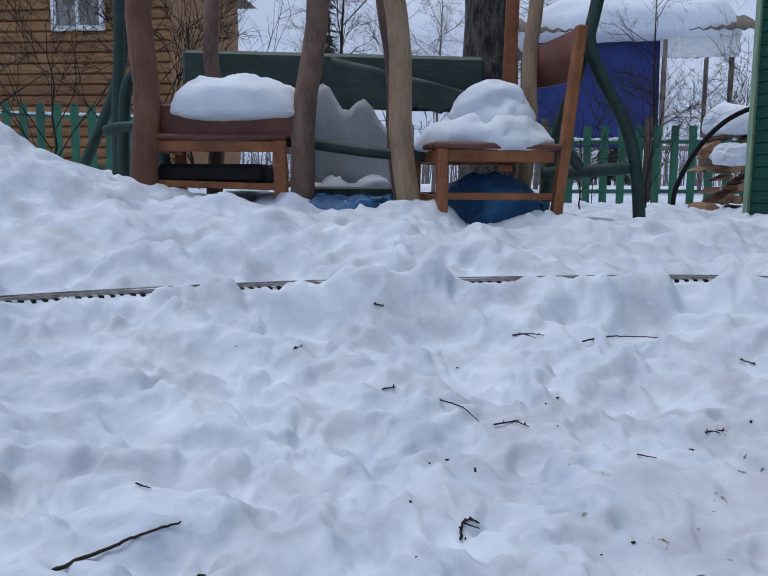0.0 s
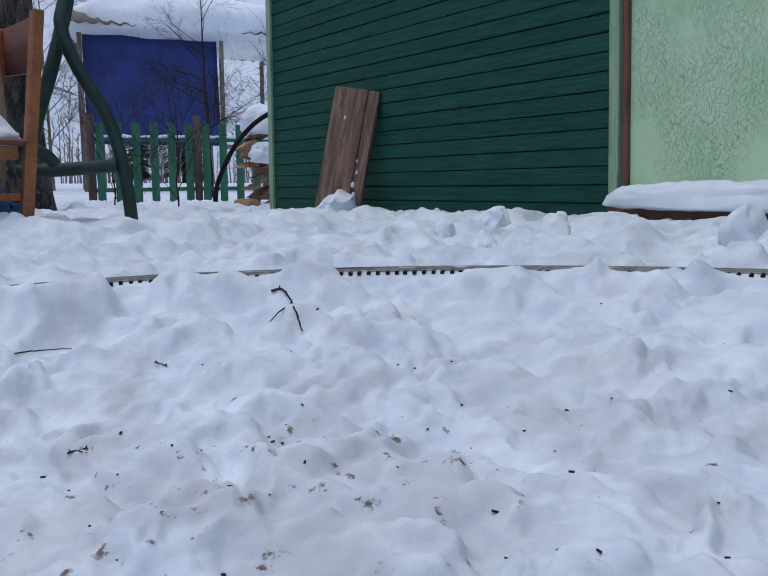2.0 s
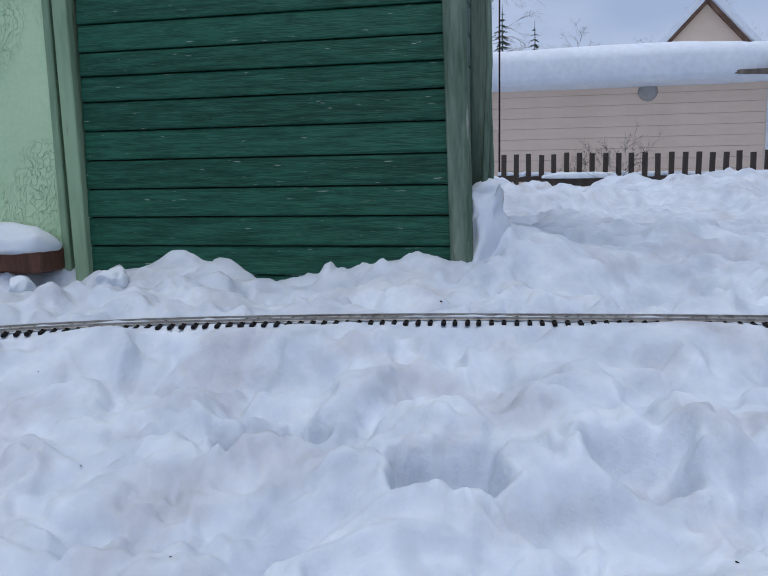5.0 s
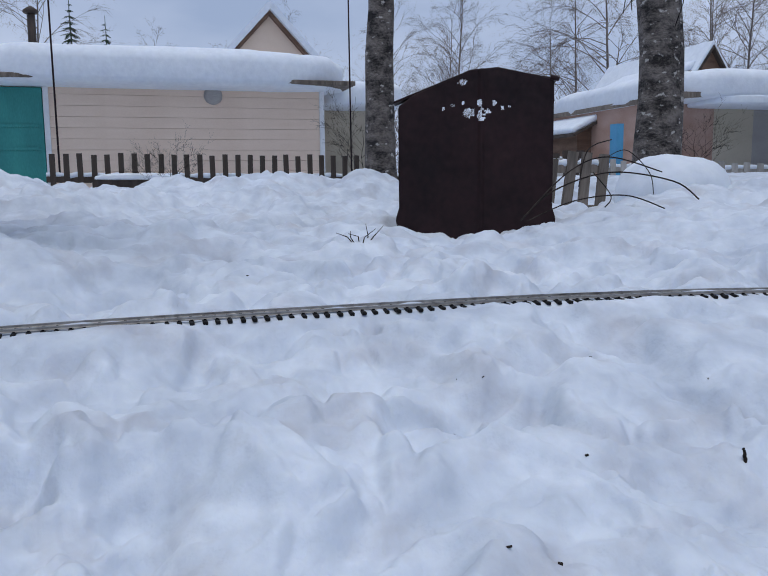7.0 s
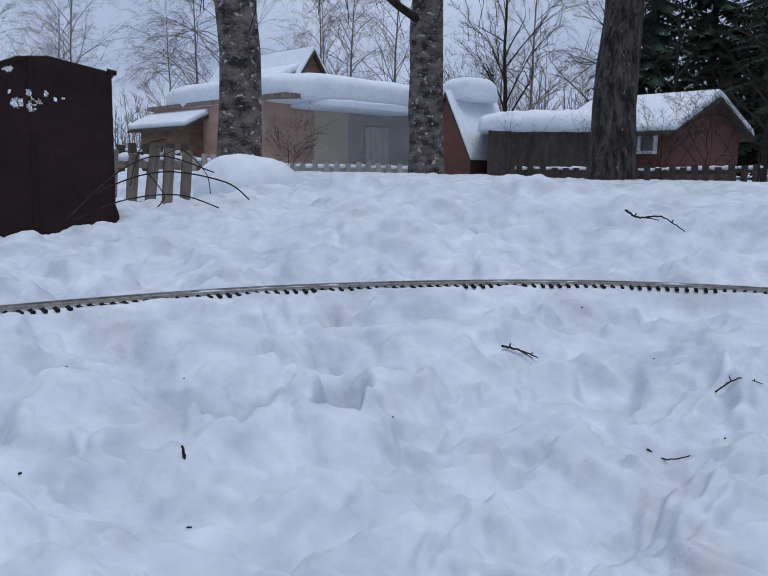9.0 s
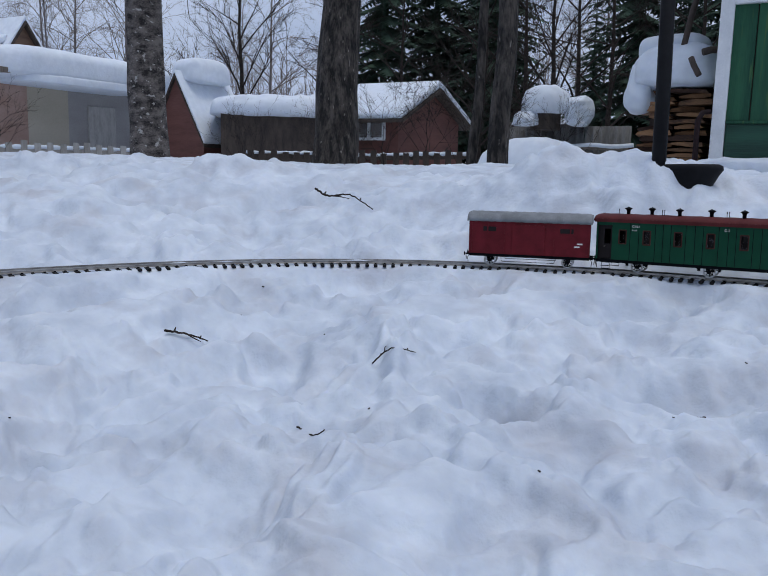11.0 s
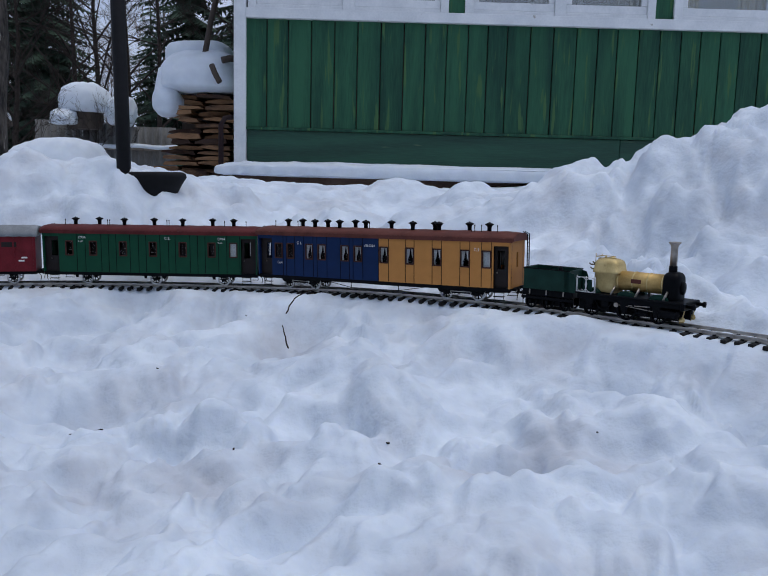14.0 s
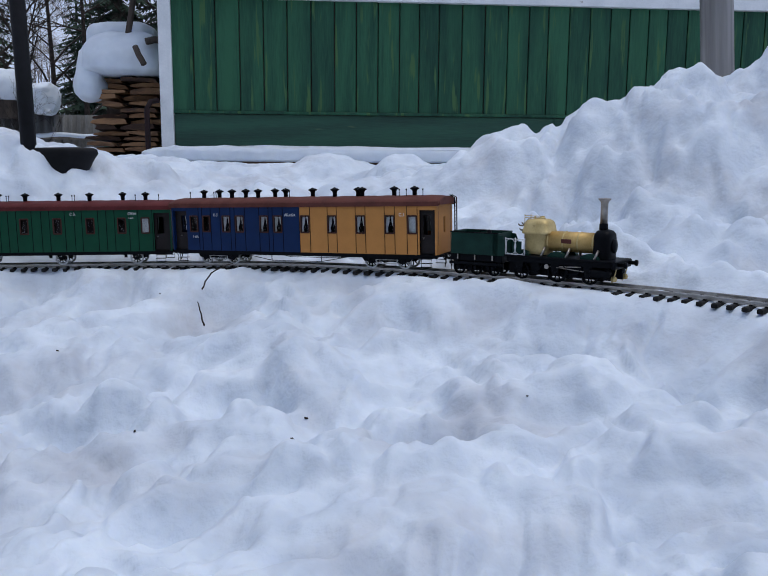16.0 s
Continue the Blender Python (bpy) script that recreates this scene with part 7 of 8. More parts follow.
def gable_house(name, origin, turn, width, length, eave, ridge, wall, gable, label, over=0.25, snow=0.18, seed=0):
    """A plain house with its gable facing local -y; the ridge runs along y."""
    h = thing(name, pose(*origin, 0, 0, turn), label, "house")
    w = width / 2
    bm = bmesh.new()
    box(bm, -w, w, 0, length, -0.3, eave)
    part("wall", bm, wall, h)
    bm = bmesh.new()
    prism(bm, ((-w, eave), (w, eave), (0, ridge)), 0.0, 0.06)
    part("gable", bm, gable, h)
    k = (ridge - eave) / w
    for s in (-1, 1):
        e = w + over
        z = ridge - k * e
        bm = bmesh.new()
        prism(bm, ((0, ridge), (s * e, z), (s * e, z + 0.05), (0, ridge + 0.06)), -over, length + over)
        bmesh.ops.recalc_face_normals(bm, faces=bm.faces)
        part("roof_slope", bm, DARKWOOD, h)
        bm = bmesh.new()
        prism(bm, ((0, ridge + 0.062), (s * e * 0.99, z + 0.055), (s * e * 1.0, z + 0.05 + snow * 0.7), (s * e * 0.94, z + 0.06 + snow + 0.05 * k), (0, ridge + 0.06 + snow)), -over * 0.9, length + over)
        bmesh.ops.recalc_face_normals(bm, faces=bm.faces)
        ob = part("roof_snow", bm, SNOW, h)
        bv = ob.modifiers.new("soft", "BEVEL")
        bv.width, bv.segments = snow * 0.3, 3
    return h


# the patched house: grey, yellow and pink walls under one thick roof slab
patched = thing("patched_house", pose(12, -7.0, 0), "patched house of pink yellow and grey walls", "house")
for a, b, mm, nm in ((0.0, -0.6, BLUEPAINT, "blue_post"), (-0.8, -1.9, PINK, "pink_wall"), (-1.9, -2.7, PALEYELLOW, "yellow_wall"), (-2.7, -4.6, GREYWALL, "grey_wall")):
    bm = bmesh.new()
    box(bm, 0 if nm != "blue_post" else -0.1, 4 if nm != "blue_post" else 0.1, b + (0.48 if nm == "blue_post" else 0), a, 0, 1.62 if nm != "blue_post" else 1.25)
    part(nm, bm, mm, patched)
bm = bmesh.new()
box(bm, -0.05, 0.02, -3.7, -3.1, 0.2, 1.3, 0.01)
part("door", bm, PALEWOOD, patched)
bm = bmesh.new()
box(bm, -0.7, 4.2, -4.7, -0.75, 1.62, 1.7)
part("roof_sheet", bm, GREYWOOD, patched)
slab_snow("snow_on_roof", pose(13.6, -9.75, 1.69), 5.0, 4.0, 0.44, "deep snow slab on the patched house", 53)
slab_snow("snow_on_roof", pose(11.6, -9.6, 1.55), 1.0, 2.6, 0.14, "thin snow on the porch roof of the patched house", 54)
gable_house("brown_cabin", (14.0, -9.9, 0.0), -90, 4.8, 2.0, 1.25, 2.4, CABINBROWN, CABINBROWN, "low brown cabin with a long snow slope", 0.2, 0.16, seed=2)
gable_house("brown_cabin", (13.8, -10.2, 1.0), -90, 1.5, 3.4, 0.75, 1.82, CABINBROWN, CABINBROWN, "steep brown gable rising above the low snow roofs", 0.12, 0.1, seed=3)
# the tent-shaped hut, its white slope towards the line
gable_house("tent_hut", (10.49, -10.75, 0.0), 178, 1.25, 1.2, 0.72, 1.82, BRICKRED, BRICKRED, "small hut with a steep snow slope", 0.06, 0.06)
slab_snow("snow_on_hut", pose(10.45, -11.35, 1.82, 0, 0, -2), 0.68, 1.0, 0.36, "snow block on the ridge of the small hut", 56, 4.0)
slab_snow("snow_on_roof", pose(8.85, -11.5, 1.2, 0, 0, 38), 2.3, 1.7, 0.3, "sagging snow roof between the hut and the red house", 57, 3.6, 0.12)
bm = bmesh.new()
box(bm, -0.95, 0.95, -0.65, 0.65, 0, 1.2)
tagged(part("low_shed", bm, DARKWOOD), "dark low shed under sagging snow", "shed").matrix_basis = pose(8.85, -11.5, 0, 0, 0, 38)
# the red house
red = gable_house("red_house", (7.1, -13.9, 0.0), -92, 2.4, 2.2, 1.22, 1.76, BRICKRED, BRICKRED, "brick red garden house with a snowy roof", 0.22, 0.16)


def build_red_windows():
    win = thing("window", pose(7.72, -12.68, 0.82, 0, 0, -2), "white framed window of the red house", "window")
    for a in ((-0.34, 0.34, 0.0, 0.05), (-0.34, 0.34, 0.36, 0.42), (-0.34, -0.28, 0.05, 0.36), (0.28, 0.34, 0.05, 0.36), (-0.025, 0.025, 0.05, 0.36)):
        bm = bmesh.new()
        box(bm, a[0], a[1], -0.02, 0.03, a[2], a[3], 0.004)
        part("window_frame", bm, WHITE, win)
    bm = bmesh.new()
    box(bm, -0.28, 0.28, -0.005, 0.005, 0.05, 0.36)
    part("pane", bm, GLASS, win)


build_red_windows()
snow_cap("snow_mound", (4.94, -2.96, 0.15), (0.66, 0.64, 0.35), "rounded snow mound beside the shed", 61, 0.08, 2.8)

# ---- beside the green house: firewood, pole, sheet fence, snow-capped things ----
ASBESTOS = paint("grey_wavy_fence_sheet", (0.1, 0.1, 0.1), (0.2, 0.2, 0.2), (3, 3, 1), 0.9, bump=0.3)
SPLITWOOD = paint("pale_split_wood", (0.045, 0.02, 0.011), (0.3, 0.155, 0.072), (5, 14, 18), 0.8, bump=0.6, fine=120, random=0.75)


def split_pile(origin, label, rows, seed):
    """Flat split billets in ragged courses; origin: left foot of the pile, x to its right end."""
    pile = thing("woodpile", pose(*origin), label, "woodpile")
    rng = random.Random(seed)
    meshes = []
    for k in range(9):
        bm = bmesh.new()
        w, h, d = rng.uniform(0.14, 0.34), rng.uniform(0.034, 0.056), rng.uniform(0.34, 0.44)
        outline = [(-w / 2, rng.uniform(0, 0.01)), (-w * 0.1, rng.uniform(-0.006, 0.004)), (w / 2, rng.uniform(0, 0.012)), (w / 2 - rng.uniform(0, 0.02), h * rng.uniform(0.6, 1)), (w * 0.1, h), (-w / 2 + rng.uniform(0, 0.03), h * rng.uniform(0.7, 1))]
        prism(bm, outline, -d, 0)
        bmesh.ops.recalc_face_normals(bm, faces=bm.faces)
        me = bpy.data.meshes.new("split_log")
        bm.to_mesh(me)
        bm.free()
        me.materials.append(SPLITWOOD)
        meshes.append((w, me))
    z = 0.0
    for j in range(rows):
        x = rng.uniform(-0.03, 0.08)
        while x < 0.6:
            w, me = rng.choice(meshes)
            if not (j > rows * 0.6 and x > 0.36 and rng.random() < 0.75):
                piece("split_log", me, pile, pose(x + w / 2, rng.uniform(-0.1, 0.07), z + rng.uniform(-0.006, 0.006), rng.uniform(-3, 3), rng.uniform(-4, 4), rng.uniform(-8, 8)))
            x += w + rng.uniform(0.0, 0.04)
        z += rng.uniform(0.044, 0.058)


split_pile((1.39, -7.85, 0.2), "tall ragged stack of split firewood against the house", 19, 15)
bm = bmesh.new()
box(bm, 1.36, 2.0, -8.5, -8.3, 0.1, 1.2)
tagged(part("dark_boarding", bm, DARKWOOD), "dark boarding behind the firewood stack", "board")
bm = bmesh.new()
box(bm, 1.36, 1.98, -8.3, -7.78, 1.185, 1.205, 0.004)
tagged(part("iron_cover", bm, BLACKPLASTIC), "thin dark sheet laid over the firewood", "sheet").matrix_basis = pose(0, 0, 0, 0, 0.0, 0)
snow_cap("snow_on_woodpile", (1.69, -7.95, 1.19), (0.8, 0.7, 0.31), "broad draped snow cap on the firewood", 71, 0.06, 3.0, rings=36, segs=60)
snow_cap("snow_on_woodpile", (2.02, -7.86, 0.98), (0.24, 0.36, 0.38), "snow spilling down the end of the firewood", 72, 0.12, 2.4)
snow_cap("snow_shelf", (1.8, -8.25, 1.46), (0.64, 0.45, 0.17), "smooth snow slab on the shelf over the firewood", 73, 0.06, 3.6)
bm = bmesh.new()
box(bm, -0.25, 0.25, -0.2, 0.2, -0.03, 0.0)
tagged(part("shelf_board", bm, DARKWOOD), "dark shelf board carrying snow", "board").matrix_basis = pose(1.8, -8.25, 1.46)
for n, (a, b, r) in enumerate((((1.66, -7.75, 1.4), (1.53, -7.85, 2.1), 0.026), ((1.55, -7.55, 1.33), (1.47, -7.5, 1.18), 0.025), ((1.47, -7.6, 1.38), (1.32, -7.65, 1.4), 0.03))):
    bar("rough_stick", [a, Vector(a).lerp(Vector(b), 0.5) + Vector((0.01, 0, 0.01)), b], r, DARKWOOD, "dark stick stuck in the snow cap", "stick", "sticks in the snow cap")
bar("steel_post", [(1.42, -7.3, 0.2), (1.42, -7.3, 0.8), (1.39, -7.32, 0.86), (1.34, -7.36, 0.87)], 0.022, IRON, "dark bent iron post beside the firewood", "post")
bar("iron_pole", [(0.963, -3.255, 0.2), (0.968, -3.255, 0.6), (0.993, -3.255, 1.8)], 0.025, BLACKPLASTIC, "black iron pole standing in the snow", "pole")
bm = bmesh.new()
lathe(bm, ((0.1, -0.13), (0.128, -0.07), (0.14, -0.05), (0.138, -0.036), (0.128, -0.03), (0.115, -0.042), (0.06, -0.05), (0.03, -0.046)), n=28)
tagged(part("iron_dish", bm, BLACKPLASTIC), "round black iron dish at the foot of the pole", "dish").matrix_basis = pose(0.925, -3.31, 0.422, 3, 2, 0) @ Matrix.Diagonal((1.2, 0.5, 1.0, 1.0))

sheet = thing("sheet_fence", pose(4.6, -11, 0.1), "grey wavy sheet fence with snow on top", "fence")
for k, x0 in enumerate((0.0, -0.62, -1.24)):
    bm = bmesh.new()
    vs = [[bm.verts.new((x0 - 0.6 * i / 30, 0.03 * math.sin(i * 1.25), z)) for z in (-0.3, 0.92 - 0.03 * k)] for i in range(31)]
    for p, q in zip(vs, vs[1:]):
        bm.faces.new((p[0], q[0], q[1], p[1])).smooth = True
    ob = part("wavy_sheet", bm, ASBESTOS, sheet)
    ob.modifiers.new("thick", "SOLIDIFY").thickness = 0.012
bm = bmesh.new()
tube(bm, [(-1.9 * k / 20, 0.06, 0.6 + 0.01 * math.sin(k)) for k in range(21)], 0.03, 8)
part("snow_on_rail", bm, SNOW, sheet)
bm = bmesh.new()
box(bm, -1.9, 0.05, 0.03, 0.07, 0.55, 0.59)
part("rail", bm, GREYWOOD, sheet)
bm = bmesh.new()
tube(bm, [(3.85, -10.8, 0.9), (3.85, -10.8, 1.2)], 0.2, 14)
tagged(part("iron_barrel", bm, DARKWOOD), "dark barrel behind the sheet fence", "barrel")
snow_cap("snow_on_barrel", (3.85, -10.8, 1.18), (0.62, 0.55, 0.3), "tall snow cap on the barrel", 74, 0.1, 2.8)
snow_cap("snow_on_barrel", (3.42, -10.9, 1.02), (0.32, 0.4, 0.32), "snow cap sliding beside the barrel", 75, 0.2)
snow_cap("snow_ball", (4.05, -10.6, 0.98), (0.36, 0.3, 0.16), "small snow cushion on the sheet fence", 76, 0.15)
snow_cap("snow_mound", (3.05, -7.85, 0.25), (1.0, 0.8, 0.42), "smooth snow block before the sheet fence", 77, 0.1, 3.0, -14)

# translucent box lying in the snow behind the line
MILKY, mk_t, mk_b = nodes_of("milky_plastic")
mk_b.inputs["Base Color"].default_value = (0.72, 0.75, 0.7, 1)
mk_b.inputs["Roughness"].default_value = 0.35
mk_b.inputs["Transmission Weight"].default_value = 0.35


def build_box():
    b = thing("plastic_box", pose(0.19, -3.5, 0.075, 24, 14, 8), "milky plastic box tipped over in the snow", "box")
    bm = bmesh.new()
    w, d, h, t = 0.095, 0.05, 0.15, 0.003
    for a in ((-w, w, -d, d, 0, t), (-w, -w + t, -d, d, t, h), (w - t, w, -d, d, t, h), (-w + t, w - t, -d, -d + t, t, h), (-w + t, w - t, d - t, d, t, h)):
        box(bm, *a, 0.001)
    part("tub", bm, MILKY, b)
    bm = bmesh.new()
    for a in ((-w - 0.006, w + 0.006, -d - 0.006, -d, h, h + 0.006), (-w - 0.006, w + 0.006, d, d + 0.006, h, h + 0.006), (-w - 0.006, -w, -d, d, h, h + 0.006), (w, w + 0.006, -d, d, h, h + 0.006)):
        box(bm, *a, 0.001)
    part("rim", bm, MILKY, b)


build_box()

# ---- trees and woods ----
def crown_mesh(name, height, seed, limbs=16, depth=4, droop=0.03, spread=0.5, upright=1.0, base=0.2, material=None, r=0.1, reach=0.34, split=(2, 4)):
    rng = random.Random(seed)
    bm = bmesh.new()
    trunk_mesh(bm, (0, 0, -0.4), (height * 0.03, height * 0.02, height), r, r * 0.12, seed, 7)
    for i in range(limbs):
        f = base + (0.97 - base) * (i + 0.5) / limbs
        a = rng.uniform(0, 2 * math.pi)
        grow(bm, (height * 0.03 * f, height * 0.02 * f, height * f), (math.cos(a), math.sin(a), upright * rng.uniform(0.6, 1.4)), height * reach * (1.15 - f * 0.75), r * 0.42 * (1.1 - f * 0.8), depth, rng, spread, droop, 4, 3, split, 0.62, 0.25)
    me = bpy.data.meshes.new(name)
    bm.to_mesh(me)
    bm.free()
    me.materials.append(material or FARTWIG)
    return me


def spruce_mesh(name, height, seed, snow=False):
    rng = random.Random(seed)
    bm = bmesh.new()
    trunk_mesh(bm, (0, 0, -0.4), (0, 0, height), height * 0.014, 0.01, seed, 7)
    tiers = 30
    for i in range(tiers):
        f = i / tiers
        z = height * (0.1 + 0.88 * f)
        reach = height * 0.2 * (1 - f) ** 0.85 + 0.06
        for k in range(11):
            a = rng.uniform(0, 2 * math.pi)
            d = Vector((math.cos(a), math.sin(a), -0.28 - 0.2 * rng.random()))
            side = Vector((-math.sin(a), math.cos(a), 0))
            L = reach * rng.uniform(0.7, 1.15)
            for s in range(8):
                t0 = 0.15 + 0.85 * s / 8
                p = Vector((0, 0, z)) + d * L * t0
                w = L * 0.26 * (1.15 - t0) + 0.03
                for q in (-1, 1):
                    tip = p + side * q * w + d * w * 0.5 + Vector((0, 0, -rng.uniform(0.2, 0.5) * w))
                    v = [bm.verts.new(p - d * 0.03 * L), bm.verts.new(p + d * 0.09 * L), bm.verts.new(tip)]
                    bm.faces.new(v)
    me = bpy.data.meshes.new(name)
    bm.to_mesh(me)
    bm.free()
    me.materials.append(NEEDLES)
    return me


BARE = [crown_mesh("crown", 9.0, 101, 26, 4, 0.13, 0.5, 1.1, 0.2, None, 0.075, 0.3, (3, 4)), crown_mesh("crown", 9.0, 102, 26, 4, 0.1, 0.5, 1.3, 0.15, None, 0.07, 0.27, (3, 4)), crown_mesh("crown", 7.0, 103, 20, 4, 0.03, 0.6, 0.9, 0.12, None, 0.06, 0.32, (3, 4))]
NEARBARE = [crown_mesh("crown", 5.0, 104, 17, 4, 0.0, 0.55, 1.1, 0.1, TWIGBARK, 0.07), crown_mesh("crown", 5.0, 105, 14, 4, 0.02, 0.6, 0.7, 0.15, TWIGBARK, 0.06)]
SPRUCE = [spruce_mesh("crown", 9.0, 201), spruce_mesh("crown", 9.0, 202)]
BUSH = crown_mesh("crown", 1.1, 301, 12, 3, 0.0, 0.7, 1.2, 0.02, TWIGBARK, 0.012, 0.7)


def stand(meshes, kind, label, group, spots, seed):
    rng = random.Random(seed)
    for x, y, s in spots:
        ob = new(kind, rng.choice(meshes))
        ob.matrix_basis = pose(x, y, min(0.6, 0.1 + 0.01 * math.hypot(x, y)), 0, 0, rng.uniform(0, 360)) @ Matrix.Scale(s, 4)
        tagged(ob, label, "tree", group)


stand(BARE, "bare_tree", "bare pale birch with drooping winter twigs", "bare trees in the distance",
      ((24, 3.0, 0.7), (27, -4.5, 0.6), (26, -7.5, 0.62), (30, -11, 0.7), (28, -17, 1.1), (31, -24, 1.15), (24, -22, 1.0), (21, -27, 1.05), (16, -27, 0.9), (12, -31, 1.0), (34, -19, 1.1), (18, -33, 1.0), (26, -31, 1.1), (8, -30, 1.0),
       (30, 0, 0.55), (33, -7, 0.62), (-4, 34, 1.1), (0.5, 31, 1.15), (2.5, 36, 1.2), (-7, 36, 1.0), (5.5, 44, 1.2), (-1.5, 27, 1.0), (9, 46, 1.2), (-11, 30, 1.0), (29, -2.2, 0.5), (32, -4.4, 0.6), (25, -9.5, 0.6), (34, -13, 1.0), (27, -14, 0.85), (22, -18, 0.85), (36, -28, 1.2)), 1)
stand(NEARBARE, "apple_tree", "dark spreading bare fruit tree", "bare fruit trees",
      ((14.5, -17.5, 1.25), (11.0, -17.0, 1.15), (8.6, -15.5, 0.9), (5.4, -12.2, 0.75), (4.6, -13.6, 0.9), (4.0, -15, 1.0), (-9.0, 12.2, 0.8), (-7.2, 11.6, 0.75), (-2.8, 16, 0.9), (3.5, 17, 0.8), (5.0, -16.5, 1.1), (7.0, -19, 1.3), (3.0, -17.5, 1.1)), 2)
stand(SPRUCE, "spruce_tree", "dark green spruce with drooping boughs", "spruces",
      ((4.2, -24, 1.0), (2.6, -19, 0.95), (1.6, -16, 0.8), (5.4, -23, 1.15), (7.6, -27, 0.7), (0.5, -21, 1.0), (-6.2, 33, 0.9), (11, -27, 0.8), (25.5, 2.2, 0.6), (24.5, 1.2, 0.52), (9.5, 60, 1.2), (6.5, 62, 1.0), (13.2, -22.8, 1.25), (12.0, -24.2, 1.35), (10.6, -24.8, 1.2), (9.2, -22.5, 1.1)), 3)
for n, (x, y, s) in enumerate(((8.5, -1.9, 0.75), (8.0, -2.6, 0.9), (8.4, 0.0, 0.5), (12.5, 0.3, 0.5), (4.6, -6.6, 0.55), (5.5, -6.5, 0.6), (4.9, -8.2, 0.9), (3.8, -9.0, 0.9), (4.4, -9.6, 1.1), (5.4, -10.4, 1.2), (3.2, -9.4, 0.8), (8.2, -5.6, 0.7), (-2.0, 5.9, 1.3), (-2.5, 6.4, 1.5), (-2.9, 5.6, 1.2), (3.6, 13.6, 1.5), (4.6, 15, 2.0), (1.6, 12.0, 0.7), (6.5, -9.6, 0.8), (1.45, 7.6, 0.9), (1.0, 8.4, 0.9))):
    ob = new("bush", BUSH)
    ob.matrix_basis = pose(x, y, 0.1, 0, 0, n * 77) @ Matrix.Scale(s, 4)
    tagged(ob, "bare twiggy shrub standing in snow", "bush", "shrubs")

# a big trunk behind the seats and the slim stems beside the old tree
tree("old_tree", (0.12, 9.0, 0.1), (0.05, 9.2, 6.5), 0.3, 0.22, BARK, "thick rough trunk behind the seats", 15, 5, 0.5)
tree("alder_tree", (2.52, -5.02, 0.2), (2.3, -5.5, 5.0), 0.032, 0.022, BARK, "slim dark alder stem in the snow bank", 16, 7, 0.3, 1.0, group="alder stems")
tree("alder_tree", (2.24, -4.98, 0.2), (2.34, -5.3, 5.0), 0.066, 0.05, BARK, "stout dark alder trunk in the snow bank", 17, 7, 0.3, 1.0, group="alder stems")


def far_woods():
    """A far belt of bare woods all round, too thick to count."""
    rng = random.Random(77)
    bm = bmesh.new()
    for i in range(2600):
        a = rng.uniform(-2.4, 2.4)
        r = rng.uniform(55, 95)
        x, y = r * math.cos(a), r * math.sin(a)
        south = -2.2 < a < -0.75
        h = rng.uniform(2.5, 5.5) * (1.9 if south else 1.0)
        z0 = 0.4
        bend = rng.uniform(-0.5, 0.5)
        w = rng.uniform(0.04, 0.1)
        t = Vector((-math.sin(a), math.cos(a), 0))
        def blade(p, q, w):
            v = [bm.verts.new(p - t * w), bm.verts.new(p + t * w), bm.verts.new(q)]
            bm.faces.new(v)
        base, top = Vector((x, y, z0)), Vector((x, y, z0 + h)) + t * bend
        blade(base, top, w)
        for k in range(9):
            f = rng.uniform(0.25, 0.95)
            p = base.lerp(top, f)
            q = p + t * rng.uniform(-1, 1) * h * 0.28 * (1.2 - f) + Vector((0, 0, h * 0.2 * rng.uniform(0.3, 1.2)))
            blade(p, q, w * 0.45)
            for _ in range(2):
                m = p.lerp(q, rng.uniform(0.3, 0.9))
                blade(m, m + t * rng.uniform(-1, 1) * h * 0.1 + Vector((0, 0, h * 0.1 * rng.random())), w * 0.3)
    tagged(part("far_woods", bm, FARTWIG), "bare grey brown woods along the horizon", "woods", kind="stuff")


far_woods()

# ---- twigs, crumbs and lumps on the snow ----
def twig(pts, r, label="thin dark twig lying on the snow", fork=True, seed=0, lift=0.004, free=False):
    rng = random.Random(seed)
    r *= 0.66
    line = [Vector((p[0], p[1], p[2] if len(p) > 2 else ground_z(p[0], p[1]) + lift)) for p in pts]
    line = [Vector(p) for p in spline(line, 10 * (len(line) - 1))]
    for k, p in enumerate(line):
        p += Vector((rng.uniform(-1, 1), rng.uniform(-1, 1), rng.uniform(-0.5, 1))) * r * 0.7
    bm = bmesh.new()
    tube(bm, line, [r * (1.25 - 0.7 * k / len(line)) for k in range(len(line))], 6)
    if fork:
        j = int(len(line) * rng.uniform(0.35, 0.6))
        d = (line[-1] - line[j])
        side = Vector((-d.y, d.x, d.length * 0.15)) * rng.choice((-0.5, 0.5))
        tube(bm, [line[j], line[j] + d * 0.25 + side * 0.6, line[j] + d * 0.5 + side], [r * 0.8, r * 0.6, r * 0.4], 5)
        for q in (0.25, 0.8):
            i = int(len(line) * q)
            tube(bm, [line[i], line[i] + Vector((rng.uniform(-1, 1), rng.uniform(-1, 1), 1.0)) * r * 3], [r * 0.9, r * 0.6], 5)
    return tagged(part("twig", bm, TWIGBARK), label, "twig", "twigs on the snow")


